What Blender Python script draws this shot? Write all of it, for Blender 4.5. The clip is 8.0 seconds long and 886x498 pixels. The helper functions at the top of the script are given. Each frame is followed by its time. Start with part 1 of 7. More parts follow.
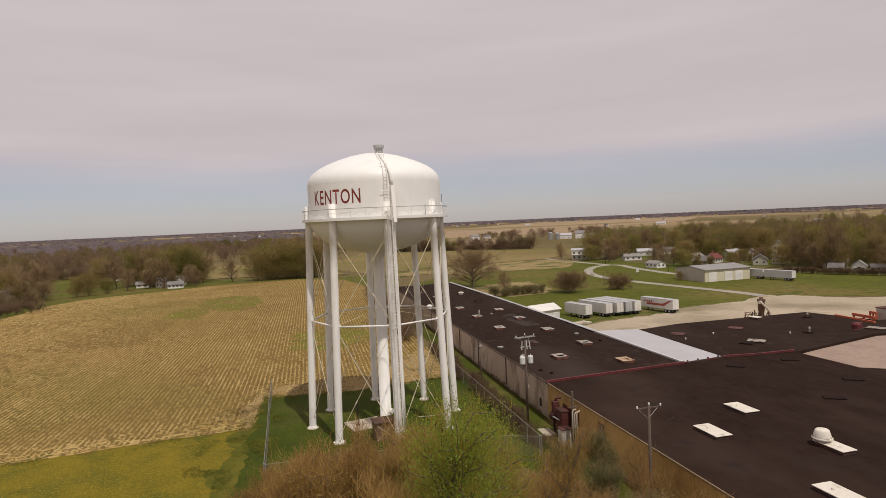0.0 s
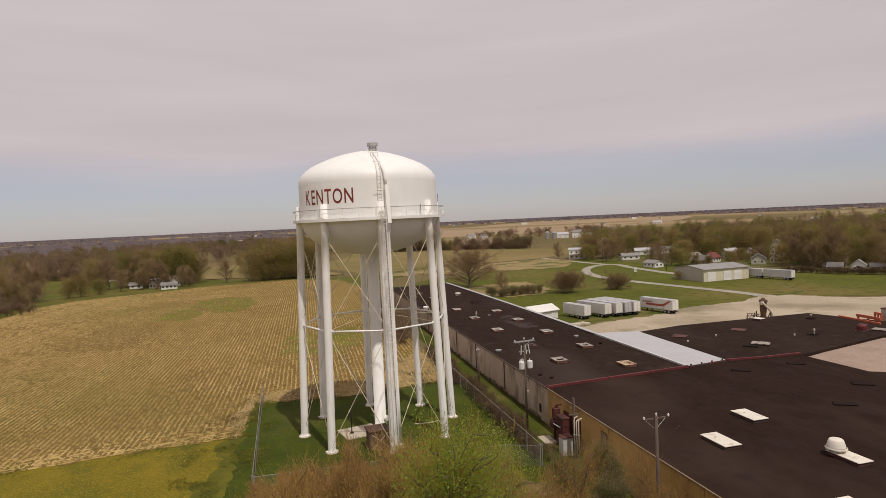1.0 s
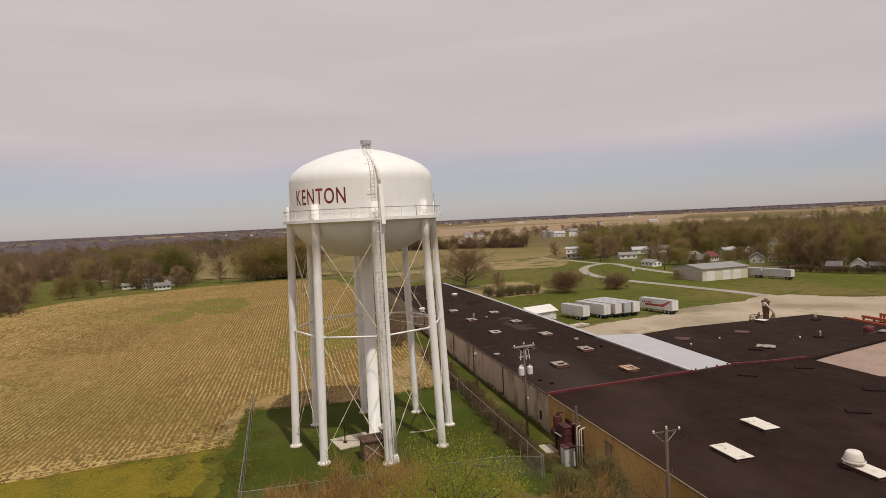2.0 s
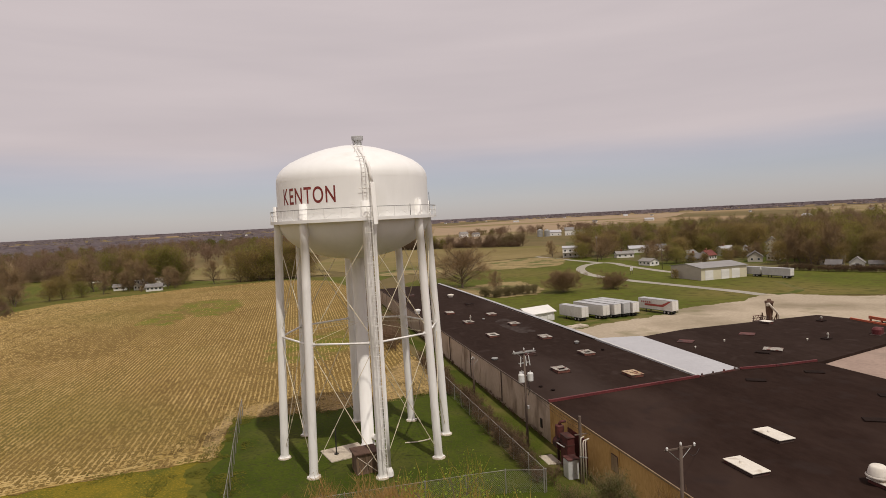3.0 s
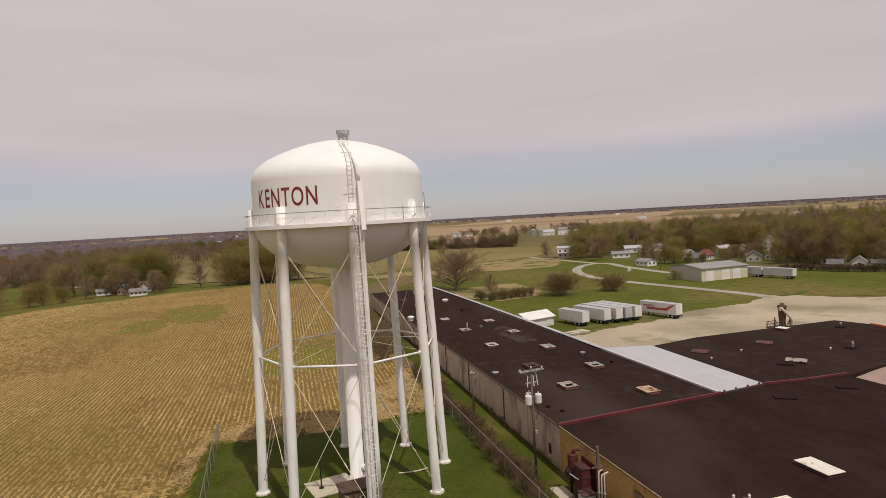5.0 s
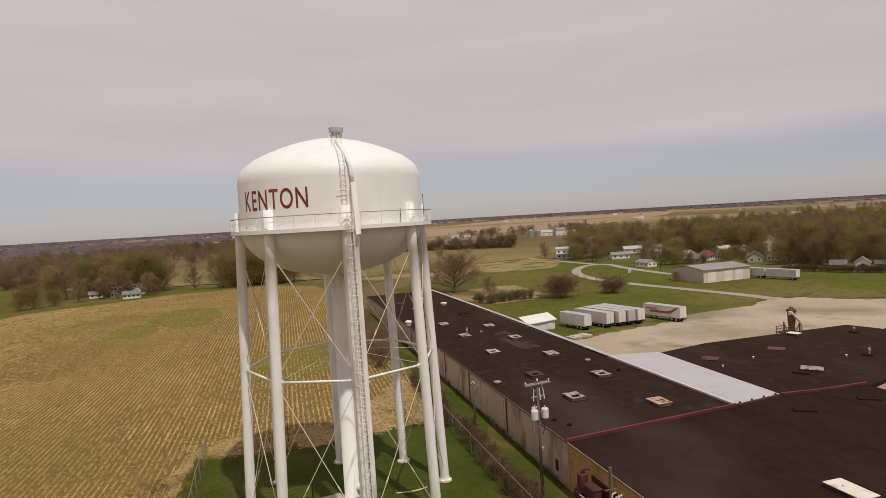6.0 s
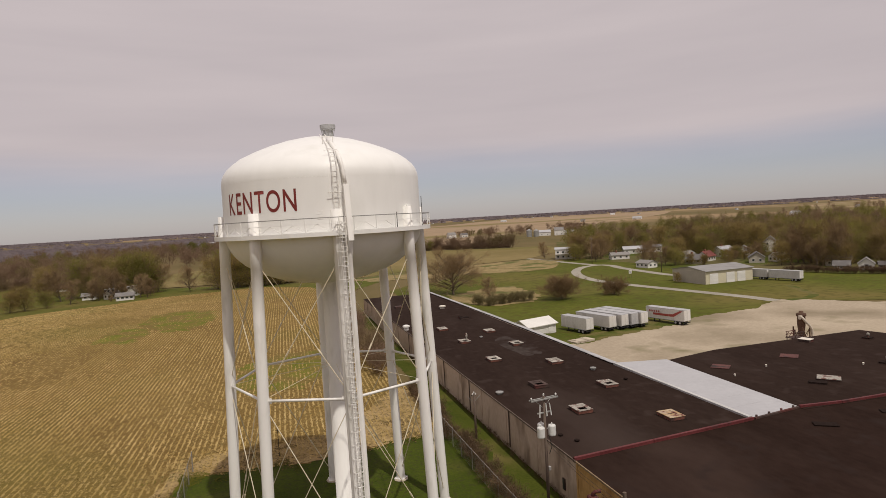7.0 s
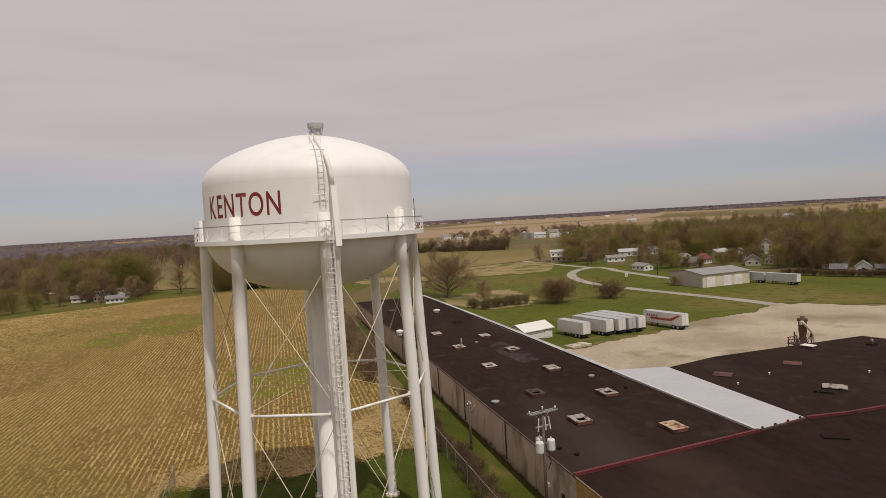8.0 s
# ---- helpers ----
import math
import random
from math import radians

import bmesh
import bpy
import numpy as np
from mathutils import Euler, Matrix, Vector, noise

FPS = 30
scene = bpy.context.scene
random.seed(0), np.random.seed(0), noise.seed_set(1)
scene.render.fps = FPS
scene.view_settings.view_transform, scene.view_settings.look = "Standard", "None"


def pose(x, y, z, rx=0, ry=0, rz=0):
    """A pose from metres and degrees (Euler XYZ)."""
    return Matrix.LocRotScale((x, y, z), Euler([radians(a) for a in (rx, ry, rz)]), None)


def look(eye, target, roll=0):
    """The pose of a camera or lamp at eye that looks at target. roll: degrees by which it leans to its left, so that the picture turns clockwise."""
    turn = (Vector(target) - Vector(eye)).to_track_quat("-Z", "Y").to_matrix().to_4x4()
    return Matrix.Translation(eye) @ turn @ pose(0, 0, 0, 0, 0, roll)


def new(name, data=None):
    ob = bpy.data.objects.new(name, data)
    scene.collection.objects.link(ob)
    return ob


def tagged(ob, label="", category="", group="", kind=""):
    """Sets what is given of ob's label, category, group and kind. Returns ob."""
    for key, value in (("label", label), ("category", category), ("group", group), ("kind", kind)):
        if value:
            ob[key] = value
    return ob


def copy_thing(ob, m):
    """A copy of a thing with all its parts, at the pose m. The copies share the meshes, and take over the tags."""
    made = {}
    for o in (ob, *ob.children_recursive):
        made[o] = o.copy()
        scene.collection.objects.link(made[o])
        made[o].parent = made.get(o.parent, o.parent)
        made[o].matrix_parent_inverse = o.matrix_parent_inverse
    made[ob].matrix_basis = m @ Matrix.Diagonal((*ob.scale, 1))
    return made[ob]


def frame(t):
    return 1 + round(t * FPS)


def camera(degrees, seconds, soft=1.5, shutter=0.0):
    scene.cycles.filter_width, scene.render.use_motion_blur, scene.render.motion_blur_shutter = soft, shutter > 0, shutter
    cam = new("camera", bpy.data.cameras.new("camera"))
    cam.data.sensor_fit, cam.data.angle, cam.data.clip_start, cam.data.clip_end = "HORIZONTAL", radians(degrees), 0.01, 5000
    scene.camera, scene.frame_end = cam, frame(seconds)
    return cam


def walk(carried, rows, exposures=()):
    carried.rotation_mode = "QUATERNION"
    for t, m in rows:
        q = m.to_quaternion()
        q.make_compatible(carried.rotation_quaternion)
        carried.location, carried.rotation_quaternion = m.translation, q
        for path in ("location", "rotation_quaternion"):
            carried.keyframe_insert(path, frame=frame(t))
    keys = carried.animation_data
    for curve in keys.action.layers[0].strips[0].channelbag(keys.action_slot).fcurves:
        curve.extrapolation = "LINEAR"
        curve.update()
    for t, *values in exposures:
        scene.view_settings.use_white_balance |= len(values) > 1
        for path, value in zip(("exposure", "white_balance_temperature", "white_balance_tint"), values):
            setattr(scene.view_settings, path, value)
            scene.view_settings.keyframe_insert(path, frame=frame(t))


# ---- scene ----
from mathutils.geometry import delaunay_2d_cdt

cam = camera(71.92, 8.0, soft=0.65)
PATH = [
    (0, pose(-4.951, -63.038, 20.374, 87.416, 2.496, -10.680)),
    (0.5, pose(-4.727, -62.081, 20.422, 87.367, 2.557, -10.828)),
    (1, pose(-4.519, -60.965, 20.481, 87.339, 2.602, -11.000)),
    (1.5, pose(-4.322, -59.878, 20.587, 87.279, 2.641, -11.165)),
    (3, pose(-3.542, -55.968, 20.703, 87.116, 2.874, -11.764)),
    (3.5, pose(-3.263, -54.483, 20.763, 87.114, 2.999, -11.978)),
    (4, pose(-3.015, -52.948, 20.810, 87.081, 3.022, -12.171)),
    (4.5, pose(-2.871, -51.497, 20.917, 87.062, 3.114, -12.356)),
    (6, pose(-2.207, -46.930, 21.231, 87.090, 3.316, -12.781)),
    (6.5, pose(-1.961, -45.378, 21.403, 87.032, 3.346, -12.874)),
    (7, pose(-1.654, -43.872, 21.532, 87.042, 3.358, -13.006)),
    (7.5, pose(-1.353, -42.562, 21.701, 87.118, 3.349, -13.133)),
    (8, pose(-1.101, -41.783, 21.664, 87.175, 3.241, -13.486)),
]
walk(cam, PATH, exposures=[(0.0, -0.05), (4.5, -0.03), (8.0, -0.16)])

# ---- sky and sun ----
SUN_ELEV, SUN_AZ = radians(61.0), math.atan2(-10.5, 3.4)
sun_dir = Vector((math.cos(SUN_ELEV) * math.cos(SUN_AZ), math.cos(SUN_ELEV) * math.sin(SUN_AZ), math.sin(SUN_ELEV)))
sun_data = bpy.data.lights.new("sun", "SUN")
sun_data.energy, sun_data.angle, sun_data.color = 2.7, radians(0.9), (1.0, 0.94, 0.85)
sun = new("sun", sun_data)
sun.matrix_world = look((0, 0, 90), Vector((0, 0, 90)) - sun_dir)

world = bpy.data.worlds.new("world")
scene.world = world
world.use_nodes = True
wn, wl = world.node_tree.nodes, world.node_tree.links
wn.clear()
w_out, w_bg = wn.new("ShaderNodeOutputWorld"), wn.new("ShaderNodeBackground")
w_sky = wn.new("ShaderNodeTexSky")
w_sky.sky_type, w_sky.sun_disc = "NISHITA", False
w_sky.sun_elevation, w_sky.sun_rotation = SUN_ELEV, math.pi / 2 - SUN_AZ
w_sky.dust_density, w_sky.air_density, w_sky.ozone_density = 0.4, 1.0, 4.0
w_gain = wn.new("ShaderNodeMix")
w_gain.data_type, w_gain.blend_type = "RGBA", "MULTIPLY"
w_gain.inputs[0].default_value = 1.0
w_gain.inputs[7].default_value = (0.0755, 0.0725, 0.0800, 1)
w_tc, w_sep = wn.new("ShaderNodeTexCoord"), wn.new("ShaderNodeSeparateXYZ")
w_map, w_noise = wn.new("ShaderNodeMapping"), wn.new("ShaderNodeTexNoise")
w_map.inputs["Scale"].default_value = (1.0, 1.0, 9.0)
w_noise.inputs["Scale"].default_value, w_noise.inputs["Detail"].default_value = 1.6, 6.0
w_add = wn.new("ShaderNodeMath")
w_add.operation = "MULTIPLY_ADD"
w_add.inputs[1].default_value = 0.055
w_ramp = wn.new("ShaderNodeValToRGB")
w_ramp.color_ramp.interpolation = "EASE"
el = w_ramp.color_ramp.elements
el[0].position, el[0].color = 0.085, (0.42, 0.42, 0.42, 1)
el[1].position, el[1].color = 0.160, (1, 1, 1, 1)
w_cloud = wn.new("ShaderNodeMix")
w_cloud.data_type = "RGBA"
w_deck = wn.new("ShaderNodeValToRGB")
dk = w_deck.color_ramp.elements
dk[0].position, dk[0].color = 0.3, (0.545, 0.482, 0.496, 1)
dk[1].position, dk[1].color = 0.7, (0.625, 0.548, 0.555, 1)
wl.new(w_tc.outputs["Generated"], w_sep.inputs[0])
wl.new(w_tc.outputs["Generated"], w_map.inputs[0])
wl.new(w_map.outputs[0], w_noise.inputs["Vector"])
wl.new(w_noise.outputs[0], w_add.inputs[0])
wl.new(w_sep.outputs["Z"], w_add.inputs[2])
wl.new(w_add.outputs[0], w_ramp.inputs[0])
wl.new(w_noise.outputs[0], w_deck.inputs[0])
wl.new(w_sky.outputs[0], w_gain.inputs[6])
wl.new(w_ramp.outputs[0], w_cloud.inputs[0])
wl.new(w_gain.outputs[2], w_cloud.inputs[6])
wl.new(w_deck.outputs[0], w_cloud.inputs[7])
wl.new(w_cloud.outputs[2], w_bg.inputs[0])
w_bg.inputs[1].default_value = 1.0
wl.new(w_bg.outputs[0], w_out.inputs[0])


# ---- materials ----
def surface(name, a, b, rough=0.8, metal=0.0, big=0.3, fine=6.0, bump=0.15, third=None, third_scale=0.08, third_edge=(0.5, 0.65),
            stretch=(1, 1, 1), island=0.0, per_object=0.0, spec=0.3, speck=None, thin=0.0):
    """Two colours mixed by noise at two scales, a third in patches, and fine relief; coordinates in metres."""
    m = bpy.data.materials.new(name)
    m.use_nodes = True
    n, l = m.node_tree.nodes, m.node_tree.links
    p = n["Principled BSDF"]
    p.inputs["Roughness"].default_value, p.inputs["Metallic"].default_value = rough, metal
    p.inputs["Specular IOR Level"].default_value = spec
    geo, mp = n.new("ShaderNodeNewGeometry"), n.new("ShaderNodeMapping")
    mp.inputs["Scale"].default_value = stretch
    l.new(geo.outputs["Position"], mp.inputs[0])
    n1, n2 = n.new("ShaderNodeTexNoise"), n.new("ShaderNodeTexNoise")
    n1.inputs["Scale"].default_value, n1.inputs["Detail"].default_value = big, 4.0
    n2.inputs["Scale"].default_value, n2.inputs["Detail"].default_value = fine, 5.0
    l.new(mp.outputs[0], n1.inputs["Vector"])
    l.new(mp.outputs[0], n2.inputs["Vector"])
    av = n.new("ShaderNodeMath")
    av.operation = "ADD"
    l.new(n1.outputs[0], av.inputs[0])
    l.new(n2.outputs[0], av.inputs[1])
    last = av.outputs[0]
    for amount, source in ((island, geo.outputs["Random Per Island"]), (per_object, None)):
        if amount:
            if source is None:
                source = n.new("ShaderNodeObjectInfo").outputs["Random"]
            ad = n.new("ShaderNodeMath")
            ad.operation = "MULTIPLY_ADD"
            ad.inputs[1].default_value = amount
            l.new(source, ad.inputs[0])
            l.new(last, ad.inputs[2])
            sb = n.new("ShaderNodeMath")
            sb.operation = "SUBTRACT"
            sb.inputs[1].default_value = amount * 0.5
            l.new(ad.outputs[0], sb.inputs[0])
            last = sb.outputs[0]
    rg = n.new("ShaderNodeMapRange")
    rg.inputs["From Min"].default_value, rg.inputs["From Max"].default_value = 0.72, 1.28
    l.new(last, rg.inputs[0])
    mx = n.new("ShaderNodeMix")
    mx.data_type = "RGBA"
    mx.inputs[6].default_value, mx.inputs[7].default_value = (*a, 1), (*b, 1)
    l.new(rg.outputs[0], mx.inputs[0])
    colour = mx.outputs[2]
    if third:
        n3, r3, m3 = n.new("ShaderNodeTexNoise"), n.new("ShaderNodeMapRange"), n.new("ShaderNodeMix")
        n3.inputs["Scale"].default_value, n3.inputs["Detail"].default_value = third_scale, 6.0
        r3.inputs["From Min"].default_value, r3.inputs["From Max"].default_value = third_edge
        m3.data_type = "RGBA"
        m3.inputs[7].default_value = (*third, 1)
        l.new(mp.outputs[0], n3.inputs["Vector"])
        l.new(n3.outputs[0], r3.inputs[0])
        l.new(r3.outputs[0], m3.inputs[0])
        l.new(colour, m3.inputs[6])
        colour = m3.outputs[2]
    if speck:
        tone, size, lo, hi = speck
        n4, r4, m4 = n.new("ShaderNodeTexNoise"), n.new("ShaderNodeMapRange"), n.new("ShaderNodeMix")
        n4.inputs["Scale"].default_value, n4.inputs["Detail"].default_value = size, 2.0
        r4.inputs["From Min"].default_value, r4.inputs["From Max"].default_value = lo, hi
        m4.data_type = "RGBA"
        m4.inputs[7].default_value = (*tone, 1)
        l.new(geo.outputs["Position"], n4.inputs["Vector"])
        l.new(n4.outputs[0], r4.inputs[0])
        l.new(r4.outputs[0], m4.inputs[0])
        l.new(colour, m4.inputs[6])
        colour = m4.outputs[2]
    l.new(colour, p.inputs["Base Color"])
    if thin:
        tr_, ms = n.new("ShaderNodeBsdfTranslucent"), n.new("ShaderNodeMixShader")
        ms.inputs[0].default_value = thin
        l.new(colour, tr_.inputs[0])
        l.new(p.outputs[0], ms.inputs[1])
        l.new(tr_.outputs[0], ms.inputs[2])
        l.new(ms.outputs[0], n["Material Output"].inputs[0])
    if bump:
        bp = n.new("ShaderNodeBump")
        bp.inputs["Strength"].default_value = bump
        bp.inputs["Distance"].default_value = 0.05
        l.new(n2.outputs[0], bp.inputs["Height"])
        l.new(bp.outputs[0], p.inputs["Normal"])
    return m


M_TANK = surface("white_tank_paint", (0.79, 0.78, 0.75), (0.84, 0.83, 0.80), 0.45, big=0.25, fine=1.6, bump=0.03, third=(0.75, 0.74, 0.70), third_scale=0.5, third_edge=(0.58, 0.75), stretch=(1, 1, 0.3))
M_LEG = surface("white_leg_paint", (0.81, 0.785, 0.745), (0.87, 0.85, 0.81), 0.5, big=0.4, fine=3.0, bump=0.03, third=(0.60, 0.575, 0.52), third_scale=1.3, third_edge=(0.52, 0.74), stretch=(1, 1, 0.22))
M_RED = surface("dark_red_lettering", (0.17, 0.025, 0.022), (0.24, 0.04, 0.032), 0.6, bump=0)
M_GREY = surface("galvanised_steel", (0.30, 0.30, 0.28), (0.42, 0.41, 0.39), 0.5, 0.5, big=0.8, fine=9, bump=0.05)
M_FENCE = surface("dull_galvanised_wire", (0.24, 0.222, 0.195), (0.34, 0.32, 0.29), 0.6, 0.3, big=0.8, fine=9, bump=0.05)
M_ROD = surface("brace_rod_paint", (0.60, 0.52, 0.37), (0.74, 0.66, 0.50), 0.55, bump=0)
M_CONC = surface("concrete", (0.42, 0.36, 0.28), (0.55, 0.48, 0.38), 0.9, big=0.6, fine=6, bump=0.2, third=(0.28, 0.23, 0.17), third_scale=0.7, third_edge=(0.52, 0.68))
M_WING = surface("greyed_bitumen_roof", (0.0245, 0.0150, 0.0117), (0.0350, 0.0222, 0.0176), 0.95, big=0.16, fine=1.8, bump=0.2, third=(0.056, 0.040, 0.034), third_scale=0.075, third_edge=(0.54, 0.82), stretch=(1, 0.35, 1), spec=0.03, speck=((0.044, 0.030, 0.025), 0.6, 0.58, 0.78))
M_ROOF = surface("bitumen_roof", (0.0205, 0.0117, 0.0088), (0.0295, 0.0172, 0.0132), 0.95, big=0.22, fine=2.2, bump=0.2, third=(0.050, 0.032, 0.0255), third_scale=0.13, third_edge=(0.48, 0.76), stretch=(1, 0.45, 1), spec=0.03, speck=((0.030, 0.020, 0.017), 0.45, 0.56, 0.80))
M_PATCH = surface("greyed_roof_patch", (0.034, 0.0235, 0.0195), (0.072, 0.058, 0.052), 0.95, big=0.35, fine=1.6, bump=0.2, third=(0.027, 0.0163, 0.0128), third_scale=0.30, third_edge=(0.45, 0.62), spec=0.03)
M_TAR = surface("tarred_cover", (0.015, 0.0095, 0.0078), (0.024, 0.0155, 0.0125), 0.9, big=0.8, fine=6, bump=0.2, spec=0.05)
M_WHITE_ROOF = surface("white_metal_roof", (0.40, 0.395, 0.405), (0.445, 0.44, 0.45), 0.55, big=0.3, fine=2, bump=0.02)
M_REDSTEEL = surface("red_coping", (0.090, 0.017, 0.018), (0.145, 0.033, 0.033), 0.6, big=0.6, fine=5, bump=0.1, third=(0.06, 0.022, 0.02), third_scale=0.7, third_edge=(0.56, 0.7))
M_DARKRED = surface("dark_red_rusty_steel", (0.070, 0.019, 0.017), (0.115, 0.033, 0.028), 0.7, big=0.7, fine=5, bump=0.15, third=(0.040, 0.022, 0.018), third_scale=0.9, third_edge=(0.52, 0.66))
M_FADEDRED = surface("faded_red_sheet", (0.075, 0.026, 0.022), (0.13, 0.05, 0.042), 0.7, big=0.6, fine=5, bump=0.1, third=(0.03, 0.017, 0.014), third_scale=0.7, third_edge=(0.50, 0.64))
M_WALL = surface("pinkish_block_wall", (0.43, 0.325, 0.245), (0.53, 0.415, 0.325), 0.9, big=0.4, fine=5, bump=0.2, third=(0.25, 0.18, 0.13), third_scale=0.5, third_edge=(0.55, 0.7), stretch=(1, 1, 0.4))
M_OCHRE = surface("ochre_wall", (0.43, 0.255, 0.085), (0.55, 0.345, 0.13), 0.85, big=0.35, fine=5, bump=0.15, third=(0.32, 0.175, 0.06), third_scale=0.6, third_edge=(0.55, 0.7), stretch=(1, 1, 0.4))
M_BOARDED = surface("grey_boarded_window", (0.20, 0.135, 0.075), (0.28, 0.20, 0.12), 0.8, big=0.8, fine=6, bump=0.1)
M_DARK = surface("dark_opening", (0.02, 0.018, 0.016), (0.035, 0.03, 0.028), 0.6, bump=0)
M_GLASS = surface("window_glass", (0.03, 0.035, 0.04), (0.05, 0.055, 0.06), 0.12, bump=0, spec=0.6)
M_SKYLIGHT = surface("weathered_skylight", (0.26, 0.235, 0.20), (0.46, 0.425, 0.37), 0.6, big=1.6, fine=6, bump=0.15, third=(0.12, 0.055, 0.04), third_scale=1.6, third_edge=(0.52, 0.60), per_object=0.6)
M_YELLOWED = surface("yellowed_skylight", (0.34, 0.19, 0.06), (0.48, 0.40, 0.30), 0.6, big=1.2, fine=6, bump=0.15, third=(0.16, 0.06, 0.04), third_scale=1.6, third_edge=(0.52, 0.60))
M_CURB = surface("roof_curb", (0.045, 0.028, 0.023), (0.085, 0.055, 0.045), 0.8, big=0.8, fine=6, bump=0.2, third=(0.095, 0.030, 0.025), third_scale=0.3, third_edge=(0.5, 0.6))
M_RUSTCURB = surface("rusty_red_curb", (0.105, 0.040, 0.030), (0.19, 0.075, 0.052), 0.8, big=0.8, fine=6, bump=0.2, third=(0.055, 0.030, 0.024), third_scale=0.9, third_edge=(0.48, 0.6))
M_HATCH = surface("cream_hatch", (0.62, 0.57, 0.49), (0.72, 0.67, 0.58), 0.6, big=0.7, fine=6, bump=0.08, third=(0.48, 0.42, 0.34), third_scale=0.9, third_edge=(0.58, 0.7))
M_WOODPOLE = surface("weathered_pole", (0.085, 0.060, 0.046), (0.145, 0.108, 0.085), 0.9, big=1, fine=12, bump=0.3, stretch=(1, 1, 0.15))
M_PORCELAIN = surface("pale_grey_enamel", (0.60, 0.60, 0.57), (0.70, 0.69, 0.66), 0.35, big=1, fine=8, bump=0.02)
M_WOOD = surface("brown_hut_boards", (0.10, 0.065, 0.04), (0.18, 0.12, 0.08), 0.9, big=0.8, fine=7, bump=0.3, stretch=(1, 1, 0.25), per_object=0.3)
M_HUTROOF = surface("brown_shingles", (0.075, 0.042, 0.028), (0.12, 0.07, 0.05), 0.9, big=1, fine=8, bump=0.3)
M_TRAILER = surface("white_trailer_sheet", (0.62, 0.60, 0.56), (0.72, 0.70, 0.66), 0.5, big=0.5, fine=4, bump=0.03, third=(0.50, 0.46, 0.41), third_scale=0.6, third_edge=(0.58, 0.72), per_object=0.4)
M_TRAILGREY = surface("grey_trailer_sheet", (0.36, 0.36, 0.36), (0.46, 0.46, 0.46), 0.5, big=0.5, fine=4, bump=0.03)
M_TRAILPALE = surface("pale_grey_trailer_sheet", (0.46, 0.455, 0.44), (0.56, 0.55, 0.535), 0.5, big=0.5, fine=4, bump=0.03)
M_COPING = surface("pale_metal_coping", (0.33, 0.325, 0.325), (0.47, 0.46, 0.46), 0.5, big=0.5, fine=3, bump=0.05, third=(0.20, 0.16, 0.14), third_scale=0.5, third_edge=(0.60, 0.72), per_object=0.5)
M_STRIPE = surface("faded_red_stripe", (0.33, 0.06, 0.05), (0.42, 0.10, 0.08), 0.6, bump=0)
M_BLACK = surface("black_rubber", (0.015, 0.014, 0.013), (0.03, 0.028, 0.026), 0.85, bump=0.1)
M_CREAM = surface("cream_siding", (0.55, 0.50, 0.36), (0.63, 0.58, 0.43), 0.7, big=0.4, fine=5, bump=0.05)
M_BEIGE = surface("beige_siding", (0.40, 0.36, 0.30), (0.48, 0.44, 0.37), 0.7, big=0.4, fine=5, bump=0.05)
M_METALROOF = surface("grey_metal_roof", (0.22, 0.21, 0.20), (0.29, 0.28, 0.27), 0.6, big=0.4, fine=4, bump=0.05)
M_WHITE = surface("white_siding", (0.66, 0.64, 0.60), (0.75, 0.73, 0.69), 0.7, big=0.5, fine=5, bump=0.05, per_object=0.5)
M_BRICK = surface("red_brick_far", (0.19, 0.078, 0.05), (0.26, 0.12, 0.08), 0.9, big=0.6, fine=9, bump=0.1)
M_SHINGLE = surface("grey_shingles", (0.13, 0.12, 0.115), (0.24, 0.225, 0.21), 0.9, big=0.5, fine=6, bump=0.15, per_object=1.2)
M_SHINGLE_RED = surface("dark_red_shingles", (0.13, 0.038, 0.032), (0.19, 0.062, 0.052), 0.9, big=0.5, fine=6, bump=0.15)
M_RUST = surface("rusty_brown_steel", (0.075, 0.040, 0.026), (0.135, 0.076, 0.048), 0.8, big=0.8, fine=6, bump=0.2)
M_ORANGE = surface("orange_red_steel", (0.42, 0.09, 0.04), (0.52, 0.14, 0.07), 0.6, big=0.6, fine=5, bump=0.05)
M_PIPE = surface("pale_duct", (0.48, 0.42, 0.34), (0.58, 0.52, 0.43), 0.6, big=0.8, fine=6, bump=0.05)

M_GROUND = surface("far_farmland", (0.115, 0.092, 0.036), (0.175, 0.128, 0.060), 0.95, big=0.006, fine=0.05, bump=0, third=(0.27, 0.19, 0.105), third_scale=0.0016, third_edge=(0.47, 0.56), stretch=(1, 0.45, 1), spec=0.1)
M_LAWN = surface("mown_grass", (0.034, 0.050, 0.0045), (0.066, 0.083, 0.008), 0.95, big=0.25, fine=6.0, bump=0.6, third=(0.085, 0.080, 0.020), third_scale=0.11, third_edge=(0.53, 0.72), spec=0.1, speck=((0.045, 0.048, 0.012), 3.0, 0.52, 0.66))
M_MEADOW = surface("green_meadow", (0.066, 0.080, 0.010), (0.112, 0.117, 0.018), 0.95, big=0.05, fine=0.9, bump=0.4, third=(0.150, 0.120, 0.036), third_scale=0.018, third_edge=(0.48, 0.70), spec=0.1, speck=((0.078, 0.072, 0.015), 0.35, 0.50, 0.70))
M_DANDELION = surface("yellow_flecked_grass", (0.112, 0.098, 0.011), (0.200, 0.150, 0.015), 0.95, big=0.12, fine=5.5, bump=0.6, third=(0.078, 0.084, 0.012), third_scale=0.13, third_edge=(0.48, 0.66), spec=0.1, speck=((0.26, 0.18, 0.018), 7.0, 0.55, 0.68))
